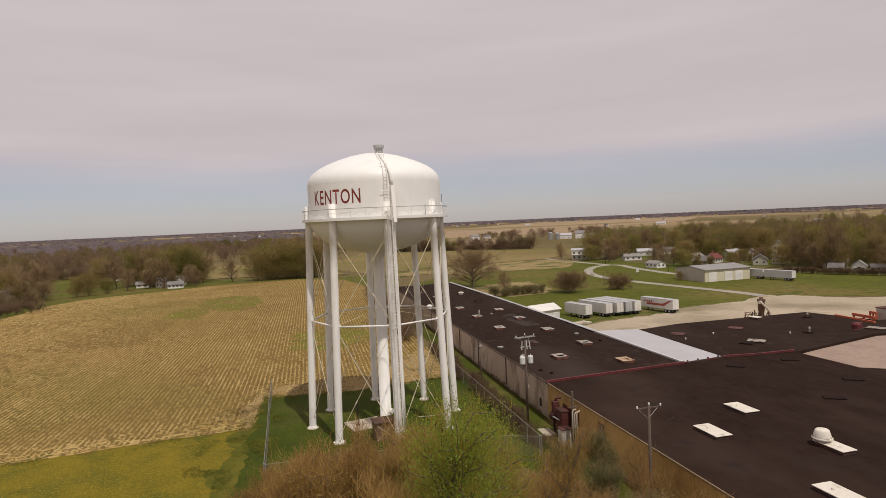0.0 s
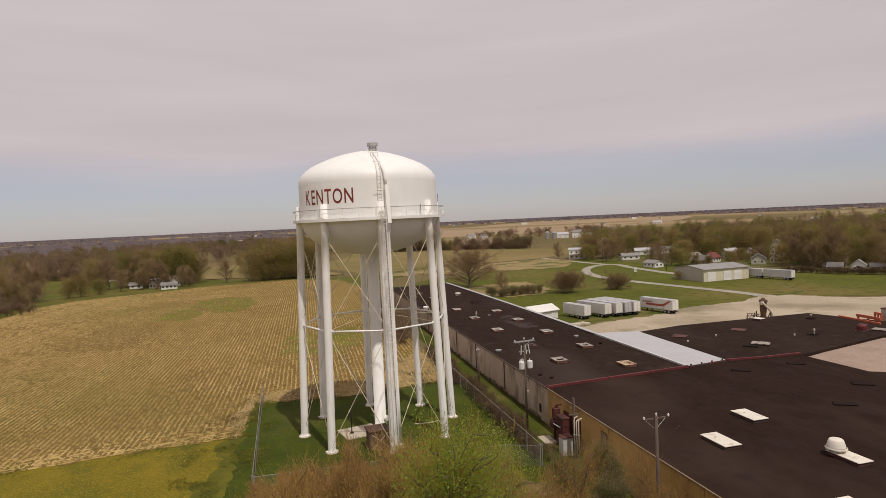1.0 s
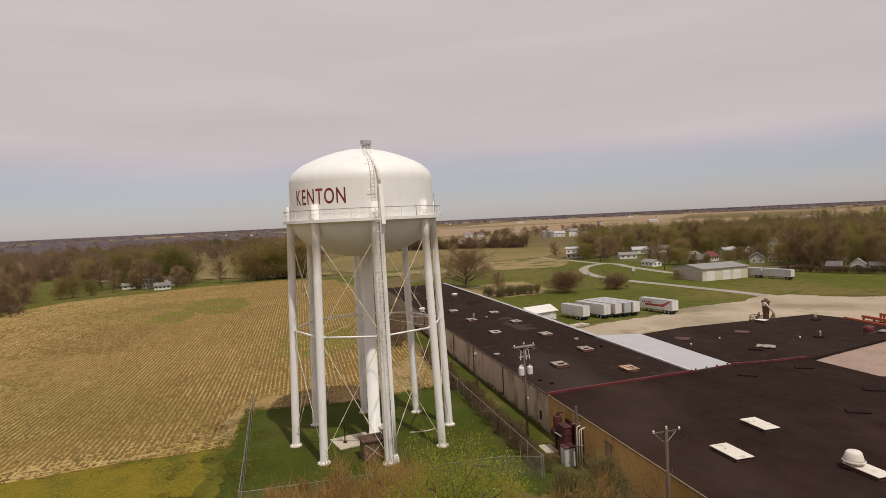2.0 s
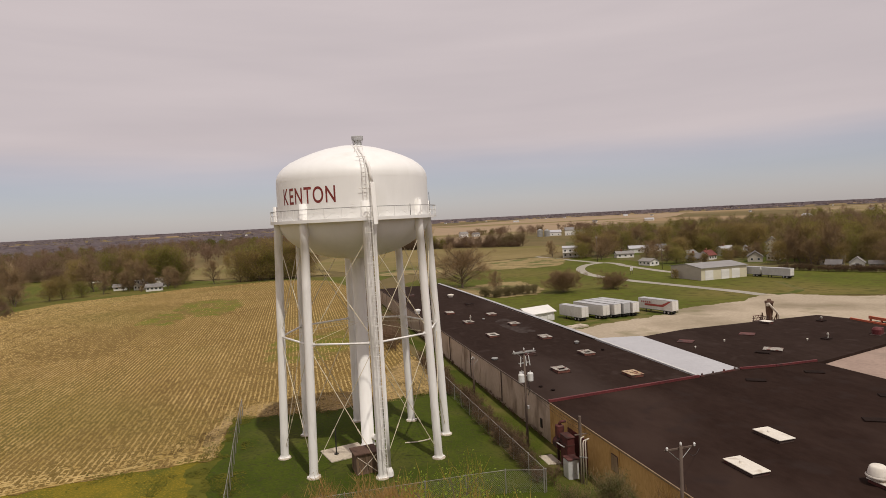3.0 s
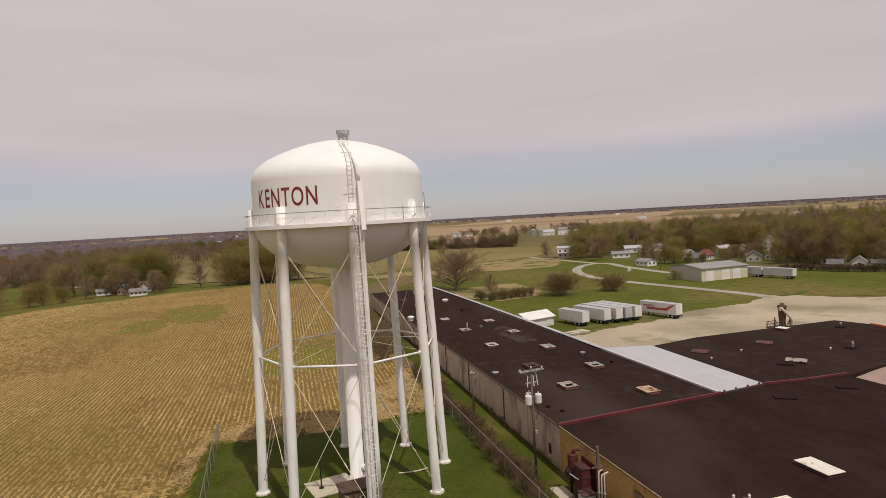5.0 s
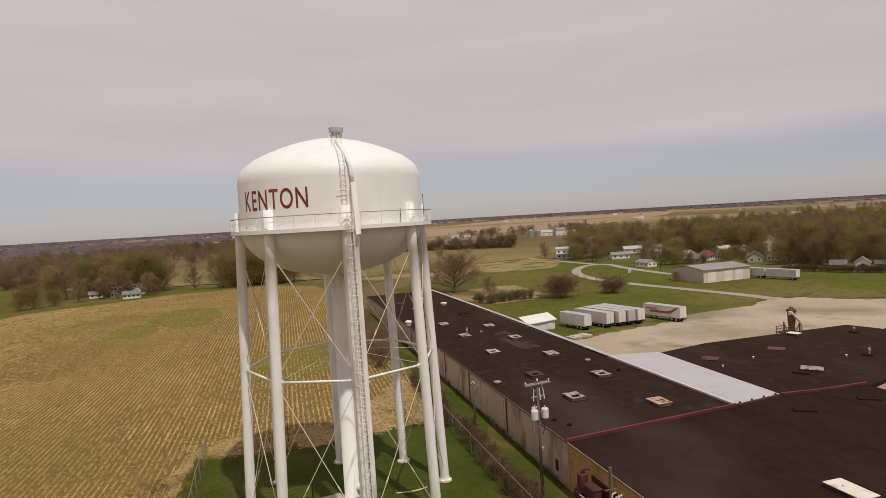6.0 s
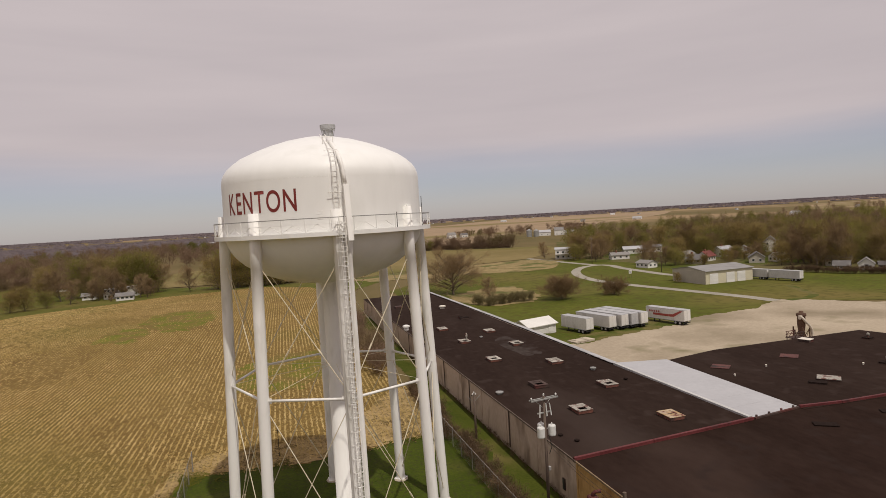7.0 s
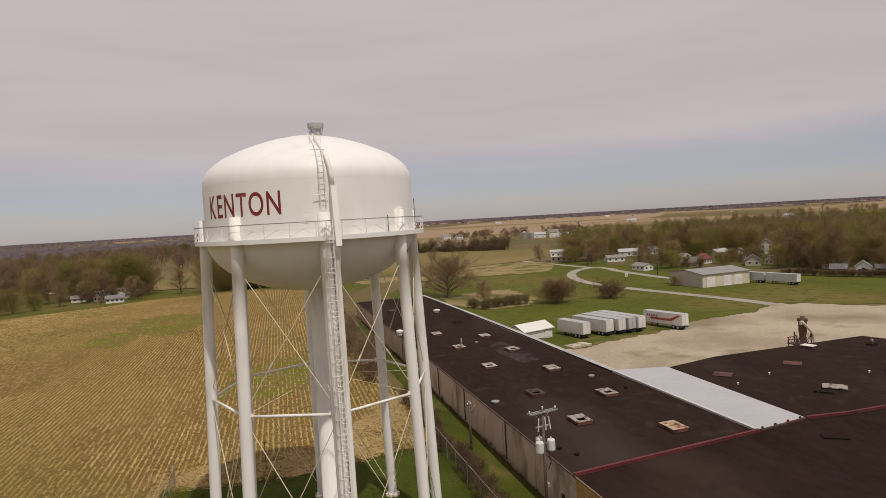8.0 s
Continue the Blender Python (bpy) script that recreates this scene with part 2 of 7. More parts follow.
M_VERGE = surface("rough_verge_grass", (0.060, 0.068, 0.010), (0.112, 0.102, 0.013), 0.95, big=0.3, fine=5.5, bump=0.6, third=(0.125, 0.112, 0.016), third_scale=0.4, third_edge=(0.45, 0.66), spec=0.1)
M_SOIL = surface("stubble_soil", (0.135, 0.082, 0.023), (0.195, 0.126, 0.040), 0.95, big=0.07, fine=2.6, bump=0.5, third=(0.124, 0.106, 0.022), third_scale=0.022, third_edge=(0.50, 0.72), spec=0.1, speck=((0.25, 0.18, 0.07), 4.5, 0.56, 0.66))
M_STRAW = surface("corn_stubble", (0.29, 0.195, 0.060), (0.47, 0.34, 0.145), 0.95, big=0.30, fine=3.5, bump=0.4, third=(0.19, 0.138, 0.034), third_scale=0.03, third_edge=(0.50, 0.78), island=0.2, spec=0.1, speck=((0.17, 0.12, 0.042), 1.6, 0.55, 0.63))
M_WEEDS = surface("green_weeds", (0.106, 0.116, 0.013), (0.160, 0.150, 0.024), 0.95, big=0.15, fine=3.0, bump=0.5, third=(0.165, 0.118, 0.036), third_scale=0.22, third_edge=(0.42, 0.60), spec=0.1)
M_CLOD = surface("dark_soil_clods", (0.085, 0.055, 0.022), (0.135, 0.090, 0.038), 0.95, big=0.3, fine=5, bump=0.4, island=0.4, spec=0.1)
M_LITTER = surface("brown_leaf_litter", (0.105, 0.068, 0.030), (0.175, 0.118, 0.055), 0.95, big=0.4, fine=5, bump=0.5, third=(0.075, 0.075, 0.018), third_scale=0.25, third_edge=(0.50, 0.66), spec=0.1, speck=((0.24, 0.17, 0.085), 5.0, 0.58, 0.68))
M_DIRT = surface("bare_tan_dirt", (0.27, 0.185, 0.080), (0.40, 0.290, 0.140), 0.95, big=0.25, fine=2.4, bump=0.5, third=(0.12, 0.085, 0.03), third_scale=0.2, third_edge=(0.52, 0.66), spec=0.1, speck=((0.13, 0.09, 0.04), 3.6, 0.55, 0.63))
M_VERGEDIRT = surface("muddy_grass", (0.115, 0.100, 0.030), (0.185, 0.150, 0.060), 0.95, big=0.2, fine=2.0, bump=0.4, third=(0.070, 0.084, 0.014), third_scale=0.2, third_edge=(0.46, 0.60), spec=0.1)
M_GRAVEL = surface("pale_gravel", (0.335, 0.275, 0.200), (0.44, 0.366, 0.272), 0.95, big=0.05, fine=1.6, bump=0.3, third=(0.215, 0.175, 0.115), third_scale=0.045, third_edge=(0.50, 0.72), spec=0.1, speck=((0.20, 0.175, 0.10), 0.13, 0.60, 0.78))
M_PINK = surface("pinkish_roof_gravel", (0.27, 0.195, 0.155), (0.36, 0.265, 0.21), 0.95, big=0.2, fine=2.5, bump=0.3, third=(0.24, 0.18, 0.14), third_scale=0.2, third_edge=(0.55, 0.7))
M_ROAD = surface("pale_worn_asphalt", (0.27, 0.245, 0.20), (0.35, 0.32, 0.265), 0.9, big=0.1, fine=1.5, bump=0.1)
M_DRYGRASS = surface("dry_meadow_grass", (0.20, 0.15, 0.065), (0.32, 0.245, 0.12), 0.95, big=0.15, fine=0.9, bump=0.4, third=(0.10, 0.105, 0.03), third_scale=0.09, third_edge=(0.5, 0.62), spec=0.1)
M_TAN = surface("tan_field", (0.265, 0.19, 0.118), (0.34, 0.248, 0.158), 0.95, big=0.01, fine=0.06, bump=0, third=(0.19, 0.15, 0.06), third_scale=0.004, third_edge=(0.5, 0.6), stretch=(0.4, 1, 1), spec=0.1)
M_OLIVE = surface("olive_brown_field", (0.165, 0.128, 0.048), (0.235, 0.180, 0.078), 0.95, big=0.02, fine=0.3, bump=0.1, third=(0.125, 0.118, 0.030), third_scale=0.012, third_edge=(0.48, 0.66), stretch=(0.5, 1, 1), spec=0.1)
# less green than the meadow: gravel and the trees' shade put into one colour
M_VILLAGE = surface("village_shade_toned_grass", (0.088, 0.080, 0.028), (0.150, 0.125, 0.055), 0.95, big=0.06, fine=0.8, bump=0.3, third=(0.070, 0.084, 0.014), third_scale=0.04, third_edge=(0.46, 0.60), spec=0.1)
M_STRIPGRASS = surface("bright_strip_grass", (0.040, 0.054, 0.006), (0.074, 0.084, 0.011), 0.95, big=0.25, fine=5.0, bump=0.6, third=(0.125, 0.105, 0.032), third_scale=0.16, third_edge=(0.50, 0.68), spec=0.1)
M_BARK = surface("grey_brown_bark", (0.105, 0.080, 0.060), (0.165, 0.128, 0.098), 0.95, big=1, fine=9, bump=0.3)
M_TWIG = surface("bare_twigs", (0.20, 0.132, 0.066), (0.32, 0.222, 0.118), 0.95, big=0.1, fine=1, bump=0, island=0.5, per_object=0.6, thin=0.25)
M_TWIG_RED = surface("reddish_twigs", (0.25, 0.142, 0.048), (0.40, 0.250, 0.090), 0.95, big=0.1, fine=1, bump=0, island=0.5, per_object=0.7, thin=0.3)
M_BRUSH = surface("dark_dead_brush", (0.085, 0.052, 0.030), (0.15, 0.095, 0.052), 0.95, big=0.3, fine=2, bump=0, island=0.5)
M_BUD = surface("budding_olive_leaves", (0.25, 0.195, 0.060), (0.36, 0.275, 0.090), 0.9, big=0.1, fine=1, bump=0, island=0.4, per_object=0.9, thin=0.5)
M_GREENBUD = surface("young_green_leaves", (0.205, 0.205, 0.040), (0.31, 0.285, 0.066), 0.9, big=0.1, fine=1, bump=0, island=0.4, per_object=0.8, thin=0.5)
M_LEAF = surface("fresh_green_leaves", (0.18, 0.255, 0.026), (0.30, 0.365, 0.050), 0.8, big=0.3, fine=2, bump=0, island=0.5, thin=0.45)
M_HEDGE = surface("straggling_hedge", (0.13, 0.112, 0.045), (0.22, 0.175, 0.085), 0.95, big=0.2, fine=2, bump=0, island=0.6, thin=0.3)
M_SHRUB = surface("dark_green_leaves", (0.055, 0.078, 0.018), (0.110, 0.125, 0.032), 0.85, big=0.3, fine=2, bump=0, island=0.5, thin=0.35)
M_BLOSSOM = surface("pale_blossom", (0.42, 0.34, 0.32), (0.60, 0.50, 0.47), 0.9, big=0.3, fine=2, bump=0, island=0.5, thin=0.35)
M_DRYLEAF = surface("ochre_buds", (0.27, 0.185, 0.03), (0.40, 0.29, 0.06), 0.9, big=0.3, fine=2, bump=0, island=0.6, thin=0.35)
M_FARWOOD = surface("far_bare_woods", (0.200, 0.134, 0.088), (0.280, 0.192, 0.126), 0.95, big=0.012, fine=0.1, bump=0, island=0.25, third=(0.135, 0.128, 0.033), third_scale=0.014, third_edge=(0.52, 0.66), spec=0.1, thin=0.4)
M_FARLEAF = surface("far_budding_woods", (0.165, 0.160, 0.038), (0.265, 0.235, 0.066), 0.95, big=0.03, fine=0.3, bump=0, island=0.5, third=(0.215, 0.155, 0.080), third_scale=0.02, third_edge=(0.50, 0.66), spec=0.1, thin=0.45)
# pale mauve-grey: the haze of distance is put into the trees' colour
M_HAZED_LINE = surface("haze_toned_tree_line", (0.250, 0.212, 0.222), (0.300, 0.254, 0.262), 1.0, big=0.004, fine=0.03, bump=0, island=0.1, spec=0.0, thin=0.4)


# ---- helpers of this scene ----
def smooth(a, b, v):
    t = min(1.0, max(0.0, (v - a) / (b - a)))
    return t * t * (3 - 2 * t)


def gz(x, y):
    """The ground's height."""
    east = 0.29 * smooth(8, 16, x) + 0.71 * smooth(30, 48, x)
    north = smooth(105, 260, math.hypot(x, y))
    return -3.1 * max(east, north)


def finish(bm, name, material, parent=None, label="", smooth_shade=False):
    me = bpy.data.meshes.new(name)
    bm.normal_update()
    bm.to_mesh(me)
    bm.free()
    if smooth_shade:
        me.polygons.foreach_set("use_smooth", [True] * len(me.polygons))
    me.materials.append(material)
    ob = new(name, me)
    if parent:
        ob.parent = parent
    if label:
        tagged(ob, label)
    return ob


def part(name, bm, material, parent, label="", smooth_shade=False):
    """One bmesh as one mesh object under a thing or a part."""
    return finish(bm, name, material, parent, label, smooth_shade)


def thing(name, x, y, z, turn, label, category, group="", kind=""):
    ob = new(name)
    ob.matrix_world = pose(x, y, z, 0, 0, turn)
    ob.empty_display_size = 0.3
    return tagged(ob, label, category, group, kind)


def box(bm, x0, y0, z0, x1, y1, z1, bevel=0.0):
    """A box between two corners, its long edges chamfered by bevel."""
    r = bmesh.ops.create_cube(bm, size=1.0)
    vs = r["verts"]
    bmesh.ops.scale(bm, vec=(x1 - x0, y1 - y0, z1 - z0), verts=vs)
    bmesh.ops.translate(bm, vec=((x0 + x1) / 2, (y0 + y1) / 2, (z0 + z1) / 2), verts=vs)
    if bevel:
        es = list({e for v in vs for e in v.link_edges})
        bmesh.ops.bevel(bm, geom=es, offset=bevel, segments=1, affect="EDGES", profile=0.5)
    return bm


def tube(bm, p, q, r0, r1=None, n=8, caps=True):
    """A tapered round bar from p to q."""
    r1 = r0 if r1 is None else r1
    p, q = Vector(p), Vector(q)
    d = q - p
    turn = d.to_track_quat("Z", "Y").to_matrix()
    a, b = [], []
    for i in range(n):
        c = Vector((math.cos(2 * math.pi * i / n), math.sin(2 * math.pi * i / n), 0))
        a.append(bm.verts.new(p + turn @ (c * r0)))
        b.append(bm.verts.new(q + turn @ (c * r1)))
    for i in range(n):
        j = (i + 1) % n
        bm.faces.new((a[i], a[j], b[j], b[i]))
    if caps:
        bm.faces.new(a[::-1])
        bm.faces.new(b)
    return bm


def pipe(bm, points, r, n=8):
    for p, q in zip(points, points[1:]):
        tube(bm, p, q, r, r, n)
    return bm


def lathe(bm, profile, n=64, cap_top=False):
    """A body turned round z from (radius, height) pairs."""
    rings = []
    for r, z in profile:
        if r < 1e-4:
            rings.append([bm.verts.new((0, 0, z))])
        else:
            rings.append([bm.verts.new((r * math.cos(2 * math.pi * i / n), r * math.sin(2 * math.pi * i / n), z)) for i in range(n)])
    for a, b in zip(rings, rings[1:]):
        for i in range(n):
            j = (i + 1) % n
            if len(a) == 1:
                bm.faces.new((a[0], b[j], b[i]))
            elif len(b) == 1:
                bm.faces.new((a[i], a[j], b[0]))
            else:
                bm.faces.new((a[i], a[j], b[j], b[i]))
    return bm


def prism(bm, corners, z0, z1):
    """An upright prism over a polygon of (x, y)."""
    a = [bm.verts.new((x, y, z0)) for x, y in corners]
    b = [bm.verts.new((x, y, z1)) for x, y in corners]
    n = len(corners)
    for i in range(n):
        bm.faces.new((a[i], a[(i + 1) % n], b[(i + 1) % n], b[i]))
    bm.faces.new(a[::-1])
    bm.faces.new(b)
    return bm


def raw(name, verts, faces, material, parent=None):
    """A mesh object from arrays of vertices and of triangles or quads."""
    verts, faces = np.asarray(verts, np.float32), np.asarray(faces, np.int32)
    me = bpy.data.meshes.new(name)
    me.vertices.add(len(verts))
    me.vertices.foreach_set("co", verts.ravel())
    k = faces.shape[1]
    me.loops.add(faces.size)
    me.loops.foreach_set("vertex_index", faces.ravel())
    me.polygons.add(len(faces))
    me.polygons.foreach_set("loop_start", np.arange(0, faces.size, k, dtype=np.int32))
    me.update(calc_edges=True)
    me.materials.append(material)
    ob = new(name, me)
    if parent:
        ob.parent = parent
    return ob


def inside(x, y, poly):
    hit = False
    for (x0, y0), (x1, y1) in zip(poly, poly[1:] + poly[:1]):
        if (y0 > y) != (y1 > y) and x < (x1 - x0) * (y - y0) / (y1 - y0) + x0:
            hit = not hit
    return hit


def sheet(name, poly, step, lift, material, label, category, wobble=0.0):
    """A sheet of ground cover that follows the ground, a little above it."""
    edge = []
    for (x0, y0), (x1, y1) in zip(poly, poly[1:] + poly[:1]):
        n = max(1, int(math.hypot(x1 - x0, y1 - y0) / (min(step, 0.6) if step < 5 else step * 0.4)))
        for i in range(n):
            x, y = x0 + (x1 - x0) * i / n, y0 + (y1 - y0) * i / n
            if wobble:
                w = noise.noise_vector(Vector((x * 0.3, y * 0.3, 7.0))) * wobble + noise.noise_vector(Vector((x * 1.7, y * 1.7, 3.0))) * wobble * 0.7
                x, y = x + w.x, y + w.y
            edge.append((x, y))
    pts = [Vector(p) for p in edge]
    m = len(pts)
    xs, ys = [p[0] for p in edge], [p[1] for p in edge]
    for gx in np.arange(min(xs) + step / 2, max(xs), step):
        for gy in np.arange(min(ys) + step / 2, max(ys), step):
            if inside(gx, gy, edge):
                pts.append(Vector((gx, gy)))
    v, _, f, _, _, _ = delaunay_2d_cdt(pts, [(i, (i + 1) % m) for i in range(m)], [], 1, 1e-5)
    me = bpy.data.meshes.new(name)
    me.from_pydata([(p.x, p.y, gz(p.x, p.y) + lift) for p in v], [], f)
    for poly_face in me.polygons:
        if poly_face.normal.z < 0:
            poly_face.flip()
    me.materials.append(material)
    return tagged(new(name, me), label, category, "", "structure")


def ribbon(name, line, width, lift, material, label, category):
    """A road of even width along a line of (x, y)."""
    pts = [Vector(p) for p in line]
    fine = []
    for i in range(len(pts) - 1):
        p0, p1, p2, p3 = pts[max(0, i - 1)], pts[i], pts[i + 1], pts[min(len(pts) - 1, i + 2)]
        for s in range(6):
            t = s / 6
            fine.append(0.5 * (2 * p1 + (p2 - p0) * t + (2 * p0 - 5 * p1 + 4 * p2 - p3) * t * t + (3 * p1 - p0 - 3 * p2 + p3) * t ** 3))
    fine.append(pts[-1])
    vs, fs = [], []
    for i, p in enumerate(fine):
        d = (fine[min(i + 1, len(fine) - 1)] - fine[max(i - 1, 0)]).normalized()
        s = Vector((-d.y, d.x)) * width / 2
        for q in (p + s, p - s):
            vs.append((q.x, q.y, gz(q.x, q.y) + lift))
    for i in range(len(fine) - 1):
        fs.append((2 * i, 2 * i + 1, 2 * i + 3, 2 * i + 2))
    ob = raw(name, vs, fs, material)
    return tagged(ob, label, category, "", "structure")


# ---- ground ----
def axis_steps(a, b, step, far):
    inner = list(np.arange(a, b + 0.01, step))
    lo, hi, s = [], [], step
    while (lo[-1] if lo else a) > -far:
        s *= 1.22
        lo.append((lo[-1] if lo else a) - s)
    s = step
    while (hi[-1] if hi else b) < far:
        s *= 1.22
        hi.append((hi[-1] if hi else b) + s)
    return lo[::-1] + inner + hi


gx_all, gy_all = axis_steps(-20, 60, 1.6, 4600), axis_steps(-70, 130, 4.0, 4600)
g_v = [(x, y, gz(x, y)) for y in gy_all for x in gx_all]
g_n = len(gx_all)
g_f = [(j * g_n + i, j * g_n + i + 1, (j + 1) * g_n + i + 1, (j + 1) * g_n + i) for j in range(len(gy_all) - 1) for i in range(g_n - 1)]
tagged(raw("ground", g_v, g_f, M_GROUND), "flat farmland of green and tan fields to the horizon", "ground", "", "structure")

sheet("brush_ground", [(-10.7, -14.6), (-3.0, -14.4), (3.0, -14.2), (8.5, -15.0), (11.8, -16.5), (14.5, -20), (14.5, -50), (-9.0, -50), (-10.4, -30), (-10.9, -14)], 1.6, 0.13, M_LITTER,
      "brown leaf litter and dead weeds under the young trees", "ground", 0.9)
sheet("lawn", [(-13.2, -15), (14.0, -16), (13.6, 12), (12.0, 16.5), (5, 14.0), (-3, 12.4), (-9, 12.6), (-13.2, 13.4)], 1.8, 0.066, M_LAWN,
      "short green mown grass round the tower's feet", "lawn", 0.8)
sheet("grass_verge", [(-16.6, -75), (-11.5, -75), (-11.5, -13), (-12.4, 2), (-12.6, 12), (-14.4, 13), (-14.8, 4), (-15.6, -12)], 1.6, 0.056, M_VERGE,
      "mixed green and yellowish grass along the fence", "grass", 1.3)
sheet("grass_strip", [(13.0, -70), (18.2, -70), (16.9, -3), (12.2, 100), (9.4, 103), (10.3, 60), (12.0, 20), (13.4, 10)], 1.8, 0.045, M_STRIPGRASS,
      "green grass strip along the building's wall", "lawn", 0.4)
sheet("weedy_grass", [(-120, -75), (13.6, -75), (13.6, -14), (-12.8, -13.5), (-13.2, 2), (-16, 1.6), (-35, -1.8), (-120, -16)], 3.0, 0.05, M_DANDELION,
      "yellow-flecked weedy grass beside the stubble field", "grass", 0.6)
FIELD = [(-13.8, 1.4), (-13.6, 13.2), (-4, 12.0), (5, 13.6), (11, 16.5), (9.6, 40), (7.6, 70), (6.2, 104), (6.0, 152), (0, 190), (-19, 214), (-39, 206), (-55, 203), (-68, 188.5), (-80, 182), (-91, 172), (-95.5, 151), (-92, 129), (-91, 113), (-135, 62), (-145, -19), (-35, -1.8)]
sheet("stubble_field", FIELD, 4.0, 0.075, M_SOIL, "corn stubble field with straw-coloured rows and green patches", "field", 0.8)
sheet("bare_strip", [(-13.5, 13.4), (-8, 12.5), (-3, 12.2), (5, 13.8), (12.0, 16.4), (11.0, 30), (8.5, 34), (5.0, 27), (1, 19.5), (-6, 17.6), (-11, 17.6), (-14.4, 14.6), (-15.4, 8), (-15.0, 3.5), (-14, 1.4)], 1.8, 0.10, M_DIRT,
      "bare tan headland strewn with straw", "field", 0.7)
sheet("meadow", [(36, 51), (43, 58), (58, 62), (81, 71), (113, 76), (150, 56), (260, 40), (310, 120), (290, 215), (200, 242), (126, 238), (111, 228), (58, 200), (24, 148), (26, 106), (34, 60)], 5.0, 0.05, M_MEADOW,
      "green meadow beyond the gravel yard", "grass", 0.8)
sheet("left_pasture", [(-20, 171), (-58, 157), (-92, 122), (-140, 66), (-220, 100), (-240, 250), (-180, 318), (-105, 322), (-78, 256), (-32, 236), (30, 198), (10, 152)], 6.0, 0.05, M_MEADOW,
      "green pasture behind the stubble field", "grass", 0.8)
sheet("brown_meadow", [(37, 118), (46, 112), (58, 112.5), (66, 125), (66, 153), (50, 148), (40, 136)], 4.0, 0.13, M_DRYGRASS, "dry tan grass patch by the hedge", "grass", 1.6)
sheet("dry_strip", [(24, 190), (62, 204), (88, 197), (104, 202), (116, 226), (118, 238), (113, 257), (96, 253), (77, 246), (40, 236), (15, 215)], 6.0, 0.13, M_DRYGRASS, "dry tan field strip", "field", 1.6)
sheet("olive_field", [(15, 217), (40, 238), (77, 249), (96, 256), (113, 261), (150, 300), (168, 360), (141, 378), (101, 404), (20, 440), (-12, 300)], 12.0, 0.16, M_OLIVE, "olive brown field beyond the ditch", "field", 1.6)
sheet("village_ground", [(133, 166), (147, 160), (152, 130), (160, 114), (172, 101), (260, 50), (330, 120), (420, 260), (330, 470), (190, 400), (148, 300), (150, 268), (128, 222), (138, 203)], 6.0, 0.085, M_VILLAGE, "rough brownish grass toned with tree shade among the village houses", "ground", 1.6)
sheet("gravel_yard", [(36, 16), (80, 16), (140, 12), (240, -6), (240, 34), (150, 58), (122, 68), (112.5, 81), (106, 80), (97.6, 74.3), (79.6, 71.5), (66.6, 66), (56.8, 64.2), (49, 61), (42.5, 56.8), (36, 50)], 4.0, 0.06, M_GRAVEL,
      "pale gravel yard behind the building", "yard", 0.9)
sheet("worn_grass", [(46, 58), (54, 61.5), (66, 64.6), (74, 66.5), (72, 72), (66, 74), (62, 69), (56, 67.5), (50, 66), (46, 62)], 2.0, 0.075, M_VERGEDIRT, "muddy worn grass round the parked trailers", "ground", 1.3)
ribbon("road_1", [(107.6, 80.4), (107.4, 84.5), (106.1, 92.3), (101.8, 110.5), (97.6, 128.0), (95.0, 145.0), (96.6, 162.3), (102.4, 179.2), (110.6, 192.2), (118.0, 198.0), (123.6, 197.5), (124.6, 190), (122.7, 180.1), (121.9, 161.7), (122.1, 145.0), (127, 132)], 3.6, 0.09, M_ROAD,
       "pale worn asphalt lane curving through the meadow", "road")
ribbon("track", [(110.5, 79.5), (117, 80.5), (122, 84), (125.5, 92), (130, 101)], 2.2, 0.07, M_VERGEDIRT, "worn muddy track across the meadow", "track")
ribbon("road_2", [(111, 290), (114, 263), (116.4, 238), (119.9, 211), (121.5, 197)], 3.6, 0.10, M_ROAD, "pale worn asphalt country road", "road")
for nm, poly, m in (("tan_field", [(120, 420), (230, 640), (330, 700), (900, 1350), (1500, 2200), (900, 2600), (300, 1500), (150, 760), (60, 480)], M_TAN),
                    ("tan_field", [(-26, 230), (-46, 248), (-70, 252), (-80, 300), (-76, 362), (-16, 372), (-14, 300), (4, 226)], M_OLIVE),
                    ("tan_field", [(-500, 900), (-250, 980), (-200, 1180), (-520, 1100)], M_OLIVE),
                    ("tan_field", [(700, 600), (1500, 900), (1900, 1500), (1500, 1500), (900, 900)], M_TAN),
                    ("green_field", [(-360, 760), (-290, 760), (-330, 1040), (-470, 1060)], M_MEADOW)):
    sheet(nm, poly, 25.0, 0.35, m, "distant flat tan field" if nm == "tan_field" else "distant green field among woods", "field")

WEEDS = ([(-12, 40), (-4, 38), (2, 46), (1, 60), (-6, 64), (-13, 54)], [(-41, 112), (-42, 132), (-36, 139), (-28, 134), (-24, 112), (-27, 98), (-33, 99)], [(-46, 100), (-44, 110), (-38, 109), (-35, 97), (-37, 89), (-43, 91)])
for poly in WEEDS:
    sheet("weed_patch", poly, 2.5, 0.09, M_WEEDS, "green weeds among the corn stubble", "weeds", 2.6)

# rows of stubble: low ragged ridges of straw along the field
rs = np.random.RandomState(5)


def inside_all(x, y, poly):
    """Which of the points lie in the polygon."""
    hit = np.zeros(len(x), bool)
    for (x0, y0), (x1, y1) in zip(poly, poly[1:] + poly[:1]):
        if y0 != y1:
            hit ^= ((y0 > y) != (y1 > y)) & (x < (x1 - x0) * (y - y0) / (y1 - y0) + x0)
    return hit


